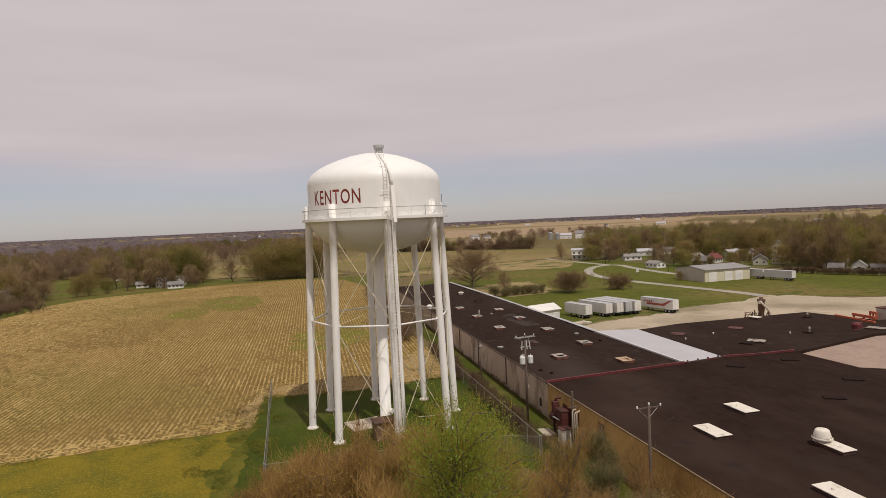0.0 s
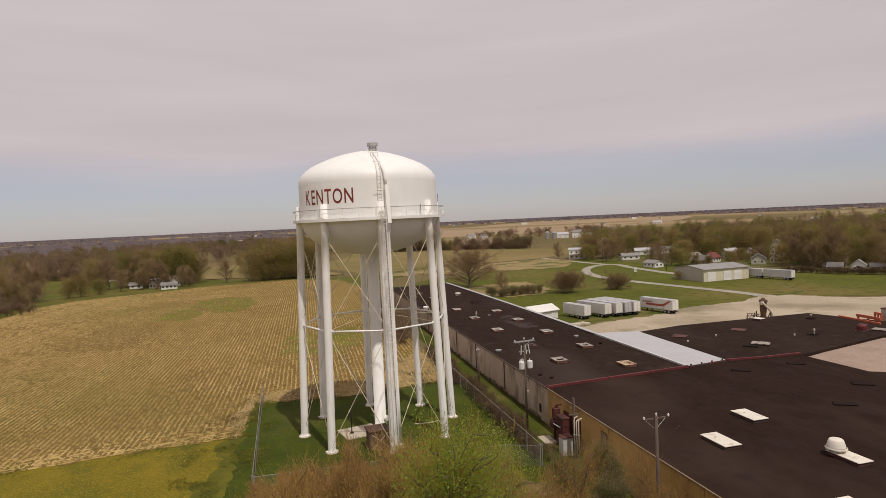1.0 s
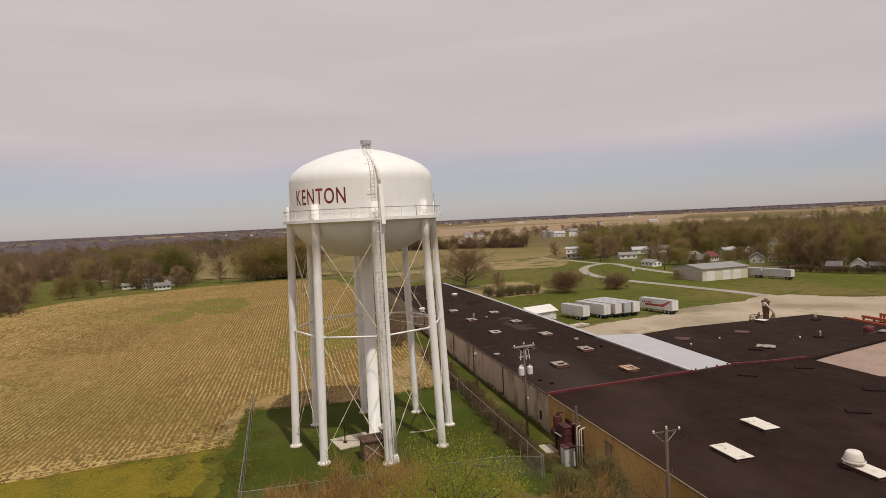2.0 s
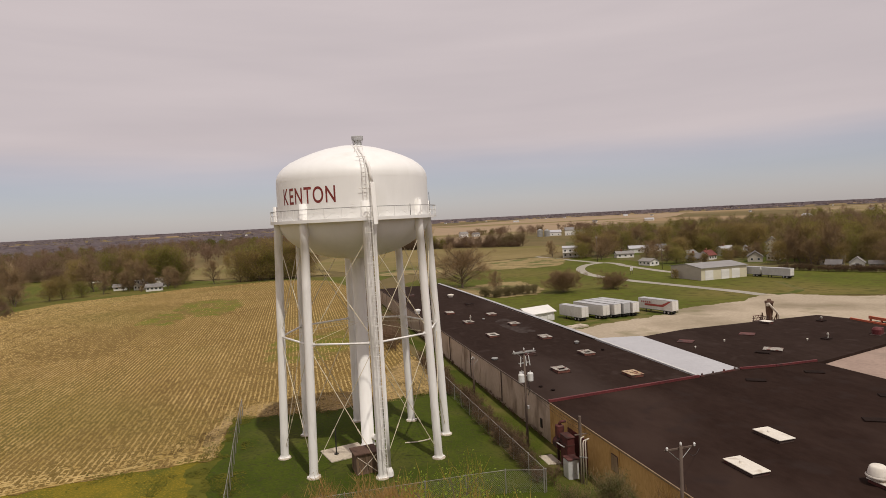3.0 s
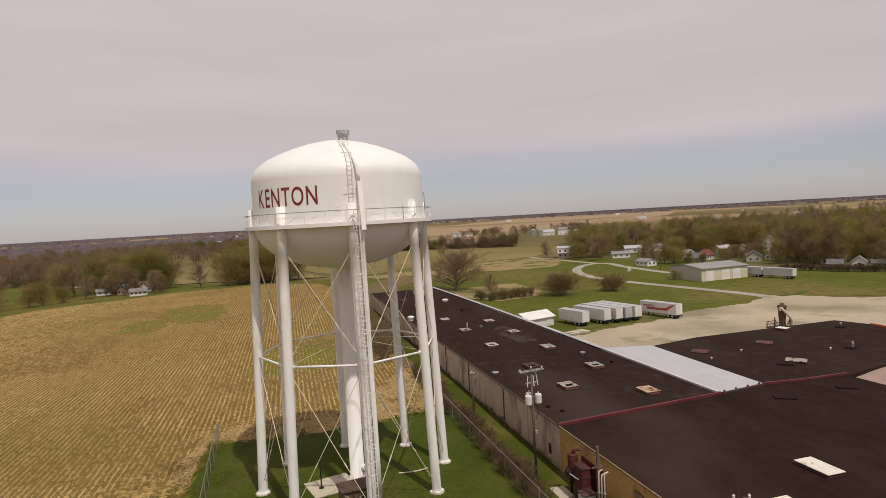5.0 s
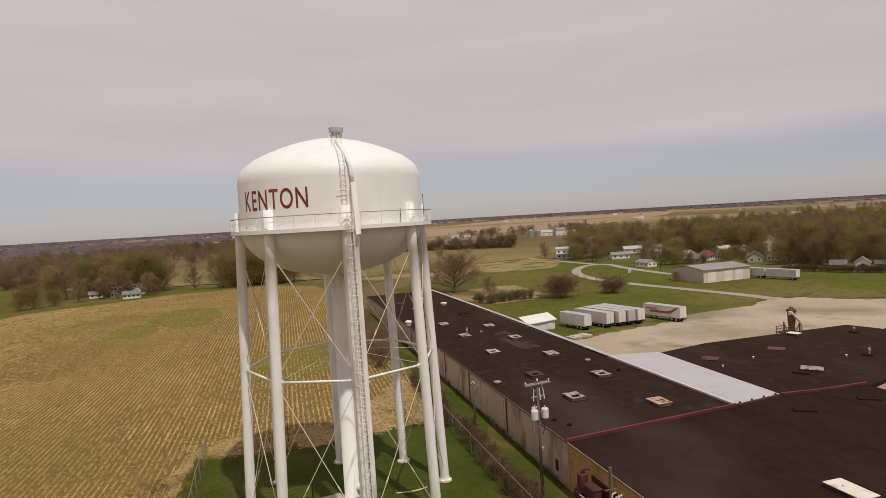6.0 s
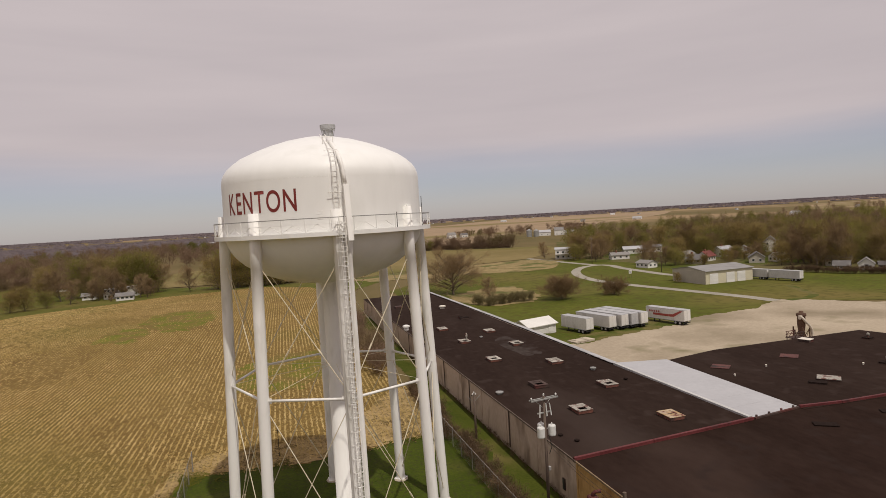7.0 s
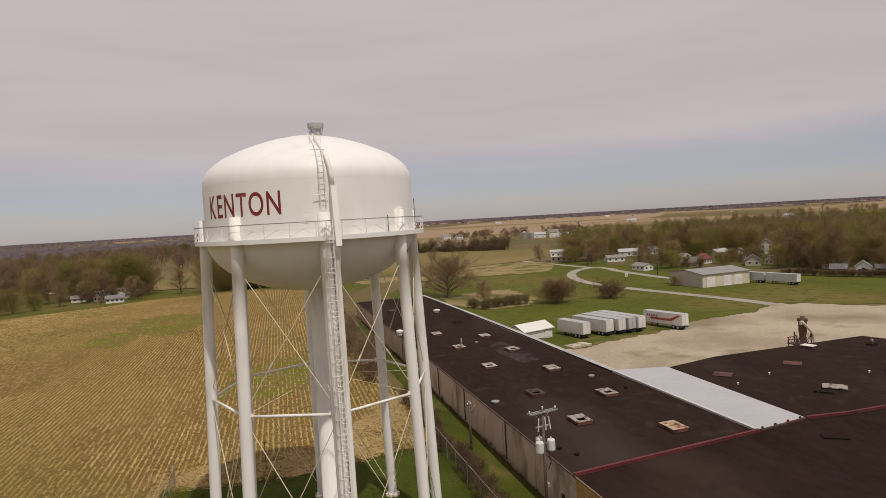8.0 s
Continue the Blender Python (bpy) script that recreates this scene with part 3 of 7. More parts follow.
def noisy(x, y, size, seed):
    """Smooth noise between 0 and 1 from a coarse lattice."""
    lat = np.random.RandomState(seed).rand(64, 64)
    u, v = x / size + 640.0, y / size + 640.0
    i, j = u.astype(int), v.astype(int)
    fu, fv = u - i, v - j
    fu, fv = fu * fu * (3 - 2 * fu), fv * fv * (3 - 2 * fv)
    g = lambda p, q: lat[p % 64, q % 64]
    return (g(i, j) * (1 - fu) + g(i + 1, j) * fu) * (1 - fv) + (g(i, j + 1) * (1 - fu) + g(i + 1, j + 1) * fu) * fv


def ground_all(x, y):
    return np.array([gz(a, b) for a, b in zip(x, y)])


def ridges(x, y, ux, uy, keep, lift):
    """Ridge pieces between neighbouring points of one row, where both are kept."""
    n = len(x)
    z = ground_all(x, y) + lift
    w, h = rs.uniform(0.07, 0.21, n), rs.uniform(0.02, 0.10, n)
    top = rs.uniform(-0.06, 0.06, n)
    v = np.stack([np.stack([x - ux * w, y - uy * w, z - 0.03], 1), np.stack([x + ux * top, y + uy * top, z + h], 1), np.stack([x + ux * w, y + uy * w, z - 0.03], 1)], 1).reshape(-1, 3)
    i = np.nonzero(keep[:-1] & keep[1:])[0] * 3
    f = np.concatenate([np.stack([i, i + 1, i + 4, i + 3], 1), np.stack([i + 1, i + 2, i + 5, i + 4], 1)])
    return v, f


sv, sf, s_n = [], [], 0
for k in range(226):
    xr = -110.0 + 0.56 * k
    step = 0.42 if xr > -55 else 0.8
    y = np.arange(-18.0, 214.0, step) + rs.uniform(-0.12, 0.12)
    y = y + rs.uniform(-0.3, 0.3, len(y)) * step
    x = xr - 0.032 * y + rs.uniform(-0.05, 0.05, len(y))
    weedy = np.zeros(len(x), bool)
    for p in WEEDS:
        weedy |= inside_all(x, y, p)
    bare = 0.015 + 0.16 * np.clip(noisy(x, y, 12.0, 3) * 2.0 - 0.9, 0, 1) + np.where(weedy, np.where(y > 80, 0.42, 0.12), 0.0) + 0.30 * np.clip(noisy(x, y, 22.0, 9) * 4 - 2.0, 0, 1) * (x < -40) * (y < 100)
    keep = inside_all(x, y, FIELD) & (rs.rand(len(x)) > bare)
    v, f = ridges(x, y, np.ones(len(x)), np.zeros(len(x)), keep, 0.075)
    sv.append(v), sf.append(f + s_n)
    s_n += len(v)
# headland rows along the field's south edge
for k in range(9):
    x = -15.0 - np.arange(0.0, 118.0, 0.4)
    y = np.where(x > -35, 1.4 + (x + 14) * 0.155, -1.8 + (x + 35) * 0.16) + 0.2 + k * 0.5 + rs.uniform(-0.10, 0.10, len(x)) + (noisy(x, x * 0, 6.0, 8) - 0.5) * 0.5
    keep = rs.rand(len(x)) > 0.08 + 0.05 * k
    v, f = ridges(x, y, np.zeros(len(x)), np.ones(len(x)), keep, 0.09)
    sv.append(v), sf.append(f[:, ::-1] + s_n)
    s_n += len(v)
sv, sf = np.concatenate(sv), np.concatenate(sf)
tagged(raw("corn_stubble", sv, sf, M_STRAW), "straw-coloured rows of cut corn stubble", "stubble", "", "stuff")


def flecks(name, x, y, low, high, lift, material, label, category, slim=0.22, rise=0.25):
    """Loose stalks, clods and tufts: small tilted slivers strewn over the ground."""
    n = len(x)
    a, ln = rs.uniform(0, math.pi, n), rs.uniform(low, high, n)
    z = ground_all(x, y) + lift
    d = np.stack([np.cos(a) * ln, np.sin(a) * ln, ln * rs.uniform(-rise, rise, n)], 1)
    q = np.stack([-np.sin(a), np.cos(a), 0.3 + 0 * a], 1) * (ln * slim * rs.uniform(0.5, 1.4, n))[:, None]
    c = np.stack([x, y, z], 1)
    v = np.stack([c - d, c + q, c + d, c - q], 1).reshape(-1, 3)
    return tagged(raw(name, v, np.arange(len(v)).reshape(-1, 4), material), label, category, "", "stuff")


x, y = rs.uniform(-75, 14, 90000), rs.uniform(-8, 75, 90000)
ok = inside_all(x, y, FIELD) & (noisy(x, y, 7.0, 4) > 0.25) & (rs.rand(len(x)) < np.clip(1.25 - y / 80, 0.1, 1))
flecks("straw_litter", x[ok], y[ok], 0.05, 0.20, 0.10, M_STRAW, "loose straw strewn between the stubble rows", "straw")
# straw heaps and crumbs on the bare headland and over its edges
x, y = rs.uniform(-24, 13, 60000), rs.uniform(0, 26, 60000)
ok = inside_all(x, y, [(-24, 0.6), (-13.6, 1.6), (-12.9, 12.4), (-8, 11.9), (-3, 11.6), (5, 13.0), (12.4, 15.8), (11, 27), (8, 25), (2, 19), (-8, 18.5), (-14, 19), (-18, 12), (-19, 5)]) & (noisy(x, y, 3.0, 6) > 0.35)
flecks("straw_litter", x[ok], y[ok], 0.04, 0.16, 0.115, M_STRAW, "loose straw over the bare headland", "straw")
x, y = rs.uniform(-24, 13, 26000), rs.uniform(0, 26, 26000)
ok = inside_all(x, y, [(-22, 0.6), (-13.4, 1.0), (-12.6, 11.6), (-3, 11.0), (5, 12.4), (12.6, 15.2), (11, 24), (2, 18), (-8, 17), (-14, 17), (-18, 10)]) & (noisy(x, y, 2.2, 12) > 0.66)
flecks("soil_clods", x[ok], y[ok], 0.04, 0.13, 0.125, M_CLOD, "dark soil clods on the bare headland", "soil", 0.6, 0.5)
# grass tufts that blur the edges of lawn, verge and weeds
edge = [(-13.2, 12.8), (-9, 12.4), (-3, 12.2), (5, 13.8), (12, 16.4)]
ex, ey = [], []
for line, wide, per in ((edge, 0.8, 420), ([(-14.6, 12), (-15.2, 2), (-16, -10), (-16.4, -40)], 1.6, 300), ([(-12.6, 12), (-11.8, -12)], 0.8, 260), ([(-120, -15.6), (-35, -1.5), (-15.5, 1.7)], 0.9, 160)):
    for (x0, y0), (x1, y1) in zip(line, line[1:]):
        n = int(math.hypot(x1 - x0, y1 - y0) * per)
        t = rs.rand(n)
        ex.append(x0 + (x1 - x0) * t + rs.normal(0, wide, n))
        ey.append(y0 + (y1 - y0) * t + rs.normal(0, wide, n))
ex, ey = np.concatenate(ex), np.concatenate(ey)
ok = noisy(ex, ey, 1.6, 21) > 0.58
flecks("grass_tufts", ex[ok], ey[ok], 0.04, 0.12, 0.11, M_VERGE, "ragged grass tufts along the lawn and the field", "grass", 0.4, 0.35)


# ---- water tower ----
LEG_R0, LEG_R1, LEG_TOP = 7.5, 6.72, 22.35
SHIFT = -0.06
LEG_A = [radians(-40.93 + 45 * k) for k in range(8)]


def ring(a, r, z):
    return Vector((r * math.cos(a), r * math.sin(a), z))


def leg_at(k, z):
    return ring(LEG_A[k % 8], LEG_R0 + (LEG_R1 - LEG_R0) * z / LEG_TOP, z) + Vector((SHIFT * z / LEG_TOP, 0, 0))


def build_tower():
    """The tower; all that sits on the tank leans a little to the west with it."""
    tw = thing("water_tower", 0, 0, 0.06, 0, "white steel water tower on eight legs with dark red lettering", "water tower")
    # tank: dome, knuckle and shell
    prof = [(6.72, 20.95), (6.72, 24.35), (6.69, 24.70), (6.58, 25.02), (6.36, 25.36), (6.02, 25.68), (5.5, 26.06), (4.6, 26.49), (3.6, 26.88), (2.5, 27.22), (1.3, 27.48), (0.55, 27.57), (0.0, 27.59)]
    bm = lathe(bmesh.new(), prof, 96)
    tank = part("tank_shell", bm, M_TANK, tw, "white painted steel shell and dome", True)
    bowl = [(0.0, 17.42)] + [(6.70 * math.sin(t), 21.0 - 3.58 * math.cos(t)) for t in [radians(a) for a in (8, 16, 24, 32, 40, 48, 56, 64, 72, 80, 87, 90)]]
    part("tank_bowl", lathe(bmesh.new(), bowl, 96), M_TANK, tw, "white painted steel bowl under the tank", True)
    # weld seam round the knuckle
    part("weld_seam", lathe(bmesh.new(), [(6.715, 24.33), (6.7215, 24.335), (6.7215, 24.35), (6.715, 24.355)], 96), M_TANK, tank)
    # lettering
    font = bpy.data.curves.new("letters", "FONT")
    font.size, font.extrude, font.offset = 1.0, 0.0, 0.010
    a0, a1 = radians(-152.6), radians(-105.7)
    placed, pen = [], 0.0
    for ch in "KENTON":
        font.body = ch
        tmp = new("letter_shape", font)
        bpy.context.view_layer.update()
        me = bpy.data.meshes.new_from_object(tmp.evaluated_get(bpy.context.evaluated_depsgraph_get()))
        bpy.data.objects.remove(tmp)
        co = np.array([v.co for v in me.vertices])
        lo, hi = co.min(0), co.max(0)
        placed.append((me, pen - lo[0], lo, hi))
        pen += hi[0] - lo[0] + (0.155 if ch != "T" else 0.11)
    full = pen - 0.155
    for me, shift, lo, hi in placed:
        bm = bmesh.new()
        bm.from_mesh(me)
        bmesh.ops.subdivide_edges(bm, edges=[e for e in bm.edges if e.calc_length() > 0.25], cuts=2)
        for v in bm.verts:
            u = (v.co.x + shift) / full
            a = a0 + (a1 - a0) * u
            z = 22.37 + 1.33 * (v.co.y / (hi[1] - lo[1]) - lo[1] / (hi[1] - lo[1]))
            v.co = ring(a, 6.728, z)
        part("letter", bm, M_RED, tank, "dark red painted letter")
        bpy.data.meshes.remove(me)
    bpy.data.curves.remove(font)
    # roof vent
    vent = part("roof_vent", lathe(bmesh.new(), [(0.0, 27.70), (0.36, 27.72), (0.36, 28.12), (0.50, 28.18), (0.50, 28.24), (0.0, 28.25)], 24), M_TRAILGREY, tw, "grey steel roof vent")
    part("vent_cap", lathe(bmesh.new(), [(0.0, 28.24), (0.52, 28.24), (0.54, 28.5), (0.50, 28.53), (0.0, 28.55)], 24), M_TRAILGREY, vent)
    vent.location = (0.60, -0.35, -0.16)
    for i in range(8):
        a = i * math.pi / 4
        part("vent_rib", tube(bmesh.new(), ring(a, 0.37, 27.75), ring(a, 0.46, 28.2), 0.02, 0.02, 5), M_GREY, vent)
    # balcony
    part("balcony_floor", lathe(bmesh.new(), [(6.72, 20.86), (7.37, 20.86), (7.39, 20.78), (7.39, 21.04), (7.35, 21.04), (7.35, 20.96), (6.72, 20.96)], 96), M_TANK, tw, "white balcony floor with a deep edge girder")
    rail = part("balcony_rail", lathe(bmesh.new(), [(7.33, 21.84), (7.37, 21.84), (7.37, 21.89), (7.33, 21.89), (7.33, 21.84)], 96), M_GREY, tw, "thin handrail round the balcony")
    part("middle_rail", lathe(bmesh.new(), [(7.34, 21.50), (7.36, 21.50), (7.36, 21.53), (7.34, 21.53), (7.34, 21.50)], 96), M_TANK, rail)
    for i in range(32):
        a = 2 * math.pi * i / 32
        part("rail_post", tube(bmesh.new(), ring(a, 7.35, 21.0), ring(a, 7.35, 21.86), 0.025, 0.025, 6), M_TANK, rail)
        bm = tube(bmesh.new(), ring(a, 7.35, 21.05), ring(a + math.pi / 32, 7.32, 21.5), 0.012, 0.012, 4)
        tube(bm, ring(a + 2 * math.pi / 32, 7.35, 21.05), ring(a + math.pi / 32, 7.32, 21.5), 0.012, 0.012, 4)
        part("rail_brace", bm, M_TANK, rail)
    # legs with base plates and footings
    for k in range(8):
        bm = bmesh.new()
        zs = [0.12, 4, 8, 12, 16, 19, LEG_TOP]
        for z0, z1 in zip(zs, zs[1:]):
            tube(bm, leg_at(k, z0), leg_at(k, z1), 0.355, 0.355, 20, caps=z1 == LEG_TOP)
        bmesh.ops.remove_doubles(bm, verts=bm.verts, dist=0.002)
        leg = part("leg", bm, M_LEG, tw, smooth_shade=True)
        b = leg_at(k, 0)
        a = LEG_A[k]
        bm = box(bmesh.new(), -0.41, -0.41, 0.0, 0.41, 0.41, 0.05, 0.01)
        bmesh.ops.rotate(bm, cent=(0, 0, 0), matrix=Matrix.Rotation(a, 3, "Z"), verts=bm.verts)
        bmesh.ops.translate(bm, vec=(b.x, b.y, 0.10), verts=bm.verts)
        part("base_plate", bm, M_LEG, leg)
        bm = lathe(bmesh.new(), [(0.41, 0.15), (0.38, 0.24), (0.36, 0.34)], 12)
        bmesh.ops.translate(bm, vec=(b.x, b.y, 0.0), verts=bm.verts)
        part("base_skirt", bm, M_LEG, leg)
        bm = lathe(bmesh.new(), [(0.60, -0.5), (0.60, 0.05), (0.56, 0.10), (0.0, 0.10)], 9)
        bmesh.ops.rotate(bm, cent=(0, 0, 0), matrix=Matrix.Rotation(a, 3, "Z"), verts=bm.verts)
        bmesh.ops.translate(bm, vec=(b.x, b.y, 0.0), verts=bm.verts)
        part("footing", bm, M_CONC, leg, "weathered concrete footing")
    # struts, gussets and crossed rods
    for k in range(8):
        p, q = leg_at(k, 10.9), leg_at(k + 1, 10.9)
        d = (q - p).normalized()
        strut = part("strut", tube(bmesh.new(), p + d * 0.3, q - d * 0.3, 0.085, 0.085, 10), M_LEG, tw, smooth_shade=True)
        for e, s in ((p, 1), (q, -1)):
            bm = box(bmesh.new(), -0.10, -0.012, -0.17, 0.10, 0.012, 0.17)
            bmesh.ops.rotate(bm, cent=(0, 0, 0), matrix=Matrix.Rotation(math.atan2(d.y, d.x), 3, "Z"), verts=bm.verts)
            bmesh.ops.translate(bm, vec=e + d * s * 0.42, verts=bm.verts)
            part("gusset", bm, M_LEG, strut)
        for z0, z1 in ((0.55, 10.65), (11.15, 19.4)):
            for i, j in ((k, k + 1), (k + 1, k)):
                p, q = leg_at(i, z0), leg_at(j, z1)
                d = (q - p).normalized()
                rod = part("brace_rod", tube(bmesh.new(), p + d * 0.42, q - d * 0.42, 0.030, 0.030, 6), M_ROD, tw)
                m = p.lerp(q, 0.32)
                part("turnbuckle", tube(bmesh.new(), m - d * 0.2, m + d * 0.2, 0.055, 0.055, 6), M_ROD, rod)
        p, c = leg_at(k, 10.95), ring(LEG_A[k], 0.56, 11.6)
        part("stay_rod", tube(bmesh.new(), p, c, 0.016, 0.016, 5), M_ROD, tw)
    # riser
    rp = [(0.66, 0.05), (0.66, 0.2), (0.58, 0.24), (0.58, 16.6), (0.66, 17.2), (0.95, 17.6)]
    riser = part("riser", lathe(bmesh.new(), rp, 40), M_LEG, tw, "wide white standpipe under the bowl", True)
    bm = tube(bmesh.new(), (0.42, -0.3, 0.9), (0.66, -0.46, 0.9), 0.26, 0.28, 16)
    part("manhole", bm, M_LEG, riser)
    # ladder with safety cage on one leg
    a = LEG_A[7]
    side, out = Vector((-math.sin(a), math.cos(a), 0)), Vector((math.cos(a), math.sin(a), 0))
    lad = new("leg_ladder")
    lad.parent = tw
    for s in (0.02, 0.38):
        part("ladder_rail", tube(bmesh.new(), leg_at(7, 0.6) + out * 0.50 + side * s, leg_at(7, 21.9) + out * 0.62 + side * s, 0.03, 0.03, 6), M_LEG, lad)
    for i in range(70):
        z = 0.9 + i * 0.3
        c = leg_at(7, z) + out * (0.50 + 0.12 * z / 21.9)
        part("rung", tube(bmesh.new(), c + side * 0.02, c + side * 0.38, 0.016, 0.016, 5), M_LEG, lad)
    for i in range(24):
        z = 2.6 + i * 0.82
        c = leg_at(7, z) + out * 0.48 + side * 0.10
        hoop = [c + side * (0.30 * math.cos(t)) + out * (0.50 * math.sin(t)) for t in np.linspace(0, math.pi, 8)]
        part("cage_hoop", swept(hoop, 0.012, 4), M_LEG, lad)
    for t in np.linspace(0.15, math.pi - 0.15, 5):
        off = side * (0.30 * math.cos(t)) + out * (0.50 * math.sin(t))
        part("cage_bar", tube(bmesh.new(), leg_at(7, 2.6) + out * 0.48 + side * 0.10 + off, leg_at(7, 21.6) + out * 0.48 + side * 0.10 + off, 0.012, 0.012, 4), M_LEG, lad)
    for i in range(17):
        z = 1.2 + i * 1.25
        c = leg_at(7, z)
        part("pipe_bracket", tube(bmesh.new(), c + side * 0.3, c + side * 0.56 + out * 0.08, 0.03, 0.03, 5), M_LEG, lad)
    # overflow pipe: down the dome, the shell and the leg
    ov = new("overflow_pipe")
    ov.parent = tw
    aa = radians(-81.0)
    pts = [leg_at(7, z) + side * 0.62 + out * 0.12 for z in (0.75, 5, 10, 15, 19.4)] + [ring(aa, 7.42, 20.7)]
    part("down_pipe", swept(pts, 0.17, 12), M_LEG, ov, smooth_shade=True)
    bm = lathe(bmesh.new(), [(0.34, 0.12), (0.30, 0.5), (0.16, 0.85)], 14)
    e = leg_at(7, 0) + side * 0.62 + out * 0.12
    bmesh.ops.translate(bm, vec=(e.x, e.y, 0.0), verts=bm.verts)
    part("splash_cone", bm, M_LEG, ov)
    bm = box_along(ring(aa, 6.95, 20.42), ring(aa, 6.95, 23.80), 0.34, 0.30, aa)
    for v in bm.verts:
        v.co += ring(aa, 0.55 * (23.80 - v.co.z) / 3.38, 0)
    part("shell_duct", bm, M_LEG, ov)
    dome = [(6.88, 23.72), (6.86, 24.3), (6.80, 24.8), (6.60, 25.22), (6.15, 25.66), (5.5, 26.04), (4.6, 26.47), (3.7, 26.83)]
    dpts = [ring(aa + radians(-0.45 * i), r, z + 0.10) for i, (r, z) in enumerate(dome)]
    part("dome_pipe", swept(dpts, 0.125, 10), M_LEG, ov, smooth_shade=True)
    # shell and dome ladder
    sl = new("shell_ladder")
    sl.parent = tw
    al = radians(-85.7)
    lprof = [(6.92, 21.0), (6.92, 24.4), (6.86, 24.9), (6.5, 25.56), (5.5, 26.18), (4.3, 26.71), (3.0, 27.18), (1.6, 27.54)]
    for s in (-0.16, 0.16):
        sd = Vector((-math.sin(al), math.cos(al), 0)) * s
        part("ladder_rail", swept([ring(al, r, z) + sd for r, z in lprof], 0.025, 5), M_LEG, sl)
    for i in range(26):
        z = 21.3 + i * 0.3
        if z < 24.4:
            r = 6.92
        else:
            f = [(r0 + (r1 - r0) * (z - z0) / (z1 - z0)) for (r0, z0), (r1, z1) in zip(lprof, lprof[1:]) if z0 <= z <= z1]
            if not f:
                continue
            r = f[0]
        sd = Vector((-math.sin(al), math.cos(al), 0)) * 0.16
        part("rung", tube(bmesh.new(), ring(al, r, z) - sd, ring(al, r, z) + sd, 0.013, 0.013, 4), M_LEG, sl)
    for z, r in ((23.35, 6.92), (25.95, 6.2)):
        sd = Vector((-math.sin(al), math.cos(al), 0))
        part("ladder_bracket", tube(bmesh.new(), ring(al, r, z) - sd * 0.5, ring(al, r, z) + sd * 0.3, 0.022, 0.022, 4), M_LEG, sl)
    sd = Vector((-math.sin(al), math.cos(al), 0))
    hoop = [ring(al, 4.5, 26.5) - sd * 0.32, ring(al, 4.6, 26.95) - sd * 0.32, ring(al, 4.6, 26.95) + sd * 0.32, ring(al, 4.5, 26.5) + sd * 0.32]
    part("grab_rail", pipe(bmesh.new(), hoop, 0.025, 5), M_LEG, sl)
    # step irons, vent stub and antenna on the shell and the balcony
    for i in range(3):
        z = 21.95 + i * 0.16
        a2 = radians(-94.2)
        s2 = Vector((-math.sin(a2), math.cos(a2), 0)) * 0.17
        part("step_iron", tube(bmesh.new(), ring(a2, 6.80, z) - s2, ring(a2, 6.80, z) + s2, 0.012, 0.012, 4), M_LEG, tank)
    g = radians(-55.2)
    part("gate_post", tube(bmesh.new(), ring(g, 7.36, 20.95), ring(g, 7.36, 22.0), 0.022, 0.022, 6), M_DARK, rail, "dark gate post")
    g = radians(-29.0)
    part("antenna", tube(bmesh.new(), ring(g, 7.2, 21.0), ring(g, 7.2, 23.0), 0.022, 0.022, 5), M_DARK, rail, "dark whip antenna")
    # ledge added for the bright line where a leg's top catches the light
    bm = box_along(ring(radians(-38), 6.74, 22.36), ring(radians(-38), 6.74, 22.47), 0.7, 0.10, radians(-37))
    part("leg_top_glint", bm, M_TANK, tank)
    for ob in tw.children:
        if ob.name.split(".")[0] in ("tank_shell", "tank_bowl", "roof_vent", "balcony_floor", "balcony_rail", "shell_ladder", "overflow_pipe"):
            ob.location.x += SHIFT
    return tw


def swept(points, r, n):
    """One bent pipe through the points."""
    bm, rings = bmesh.new(), []
    pts = [Vector(p) for p in points]
    for i, p in enumerate(pts):
        d = (pts[min(i + 1, len(pts) - 1)] - pts[max(i - 1, 0)]).normalized()
        turn = d.to_track_quat("Z", "Y").to_matrix()
        rings.append([bm.verts.new(p + turn @ Vector((r * math.cos(2 * math.pi * k / n), r * math.sin(2 * math.pi * k / n), 0))) for k in range(n)])
    for a, b in zip(rings, rings[1:]):
        gap = min(range(n), key=lambda s: sum((a[k].co - b[(k + s) % n].co).length for k in range(n)))
        for k in range(n):
            bm.faces.new((a[k], a[(k + 1) % n], b[(k + 1 + gap) % n], b[(k + gap) % n]))
    bm.faces.new(rings[0][::-1])
    bm.faces.new(rings[-1])
    return bm


def box_along(p, q, wide, deep, a):
    """An upright box on a round wall at the angle a, from p up to q."""
    bm = box(bmesh.new(), -deep / 2, -wide / 2, 0, deep / 2, wide / 2, q.z - p.z, 0.015)
    bmesh.ops.rotate(bm, cent=(0, 0, 0), matrix=Matrix.Rotation(a, 3, "Z"), verts=bm.verts)
    bmesh.ops.translate(bm, vec=p, verts=bm.verts)
    return bm


build_tower()


# ---- factory building ----
ROOF, BASE = 3.02, -1.6


def west(y):
    """The west eave's x."""
    return 16.75 - 0.0488 * (y + 3.0)


def east(y):
    """The x of the long wing's east parapet."""
    return 34.2 - 0.04 * y - 0.00018 * y * y


def red(x):
    """The y of the red coping's line."""
    return -2.5 + (x - 16.75) * 0.140


fac = thing("factory_building", 24, 10, ROOF, 0, "long low factory with a dark flat roof and ochre walls", "factory")


def under(ob, owner):
    """Make ob a part of owner, staying where it is."""
    ob.parent = owner
    ob.matrix_parent_inverse = owner.matrix_world.inverted()
    return ob


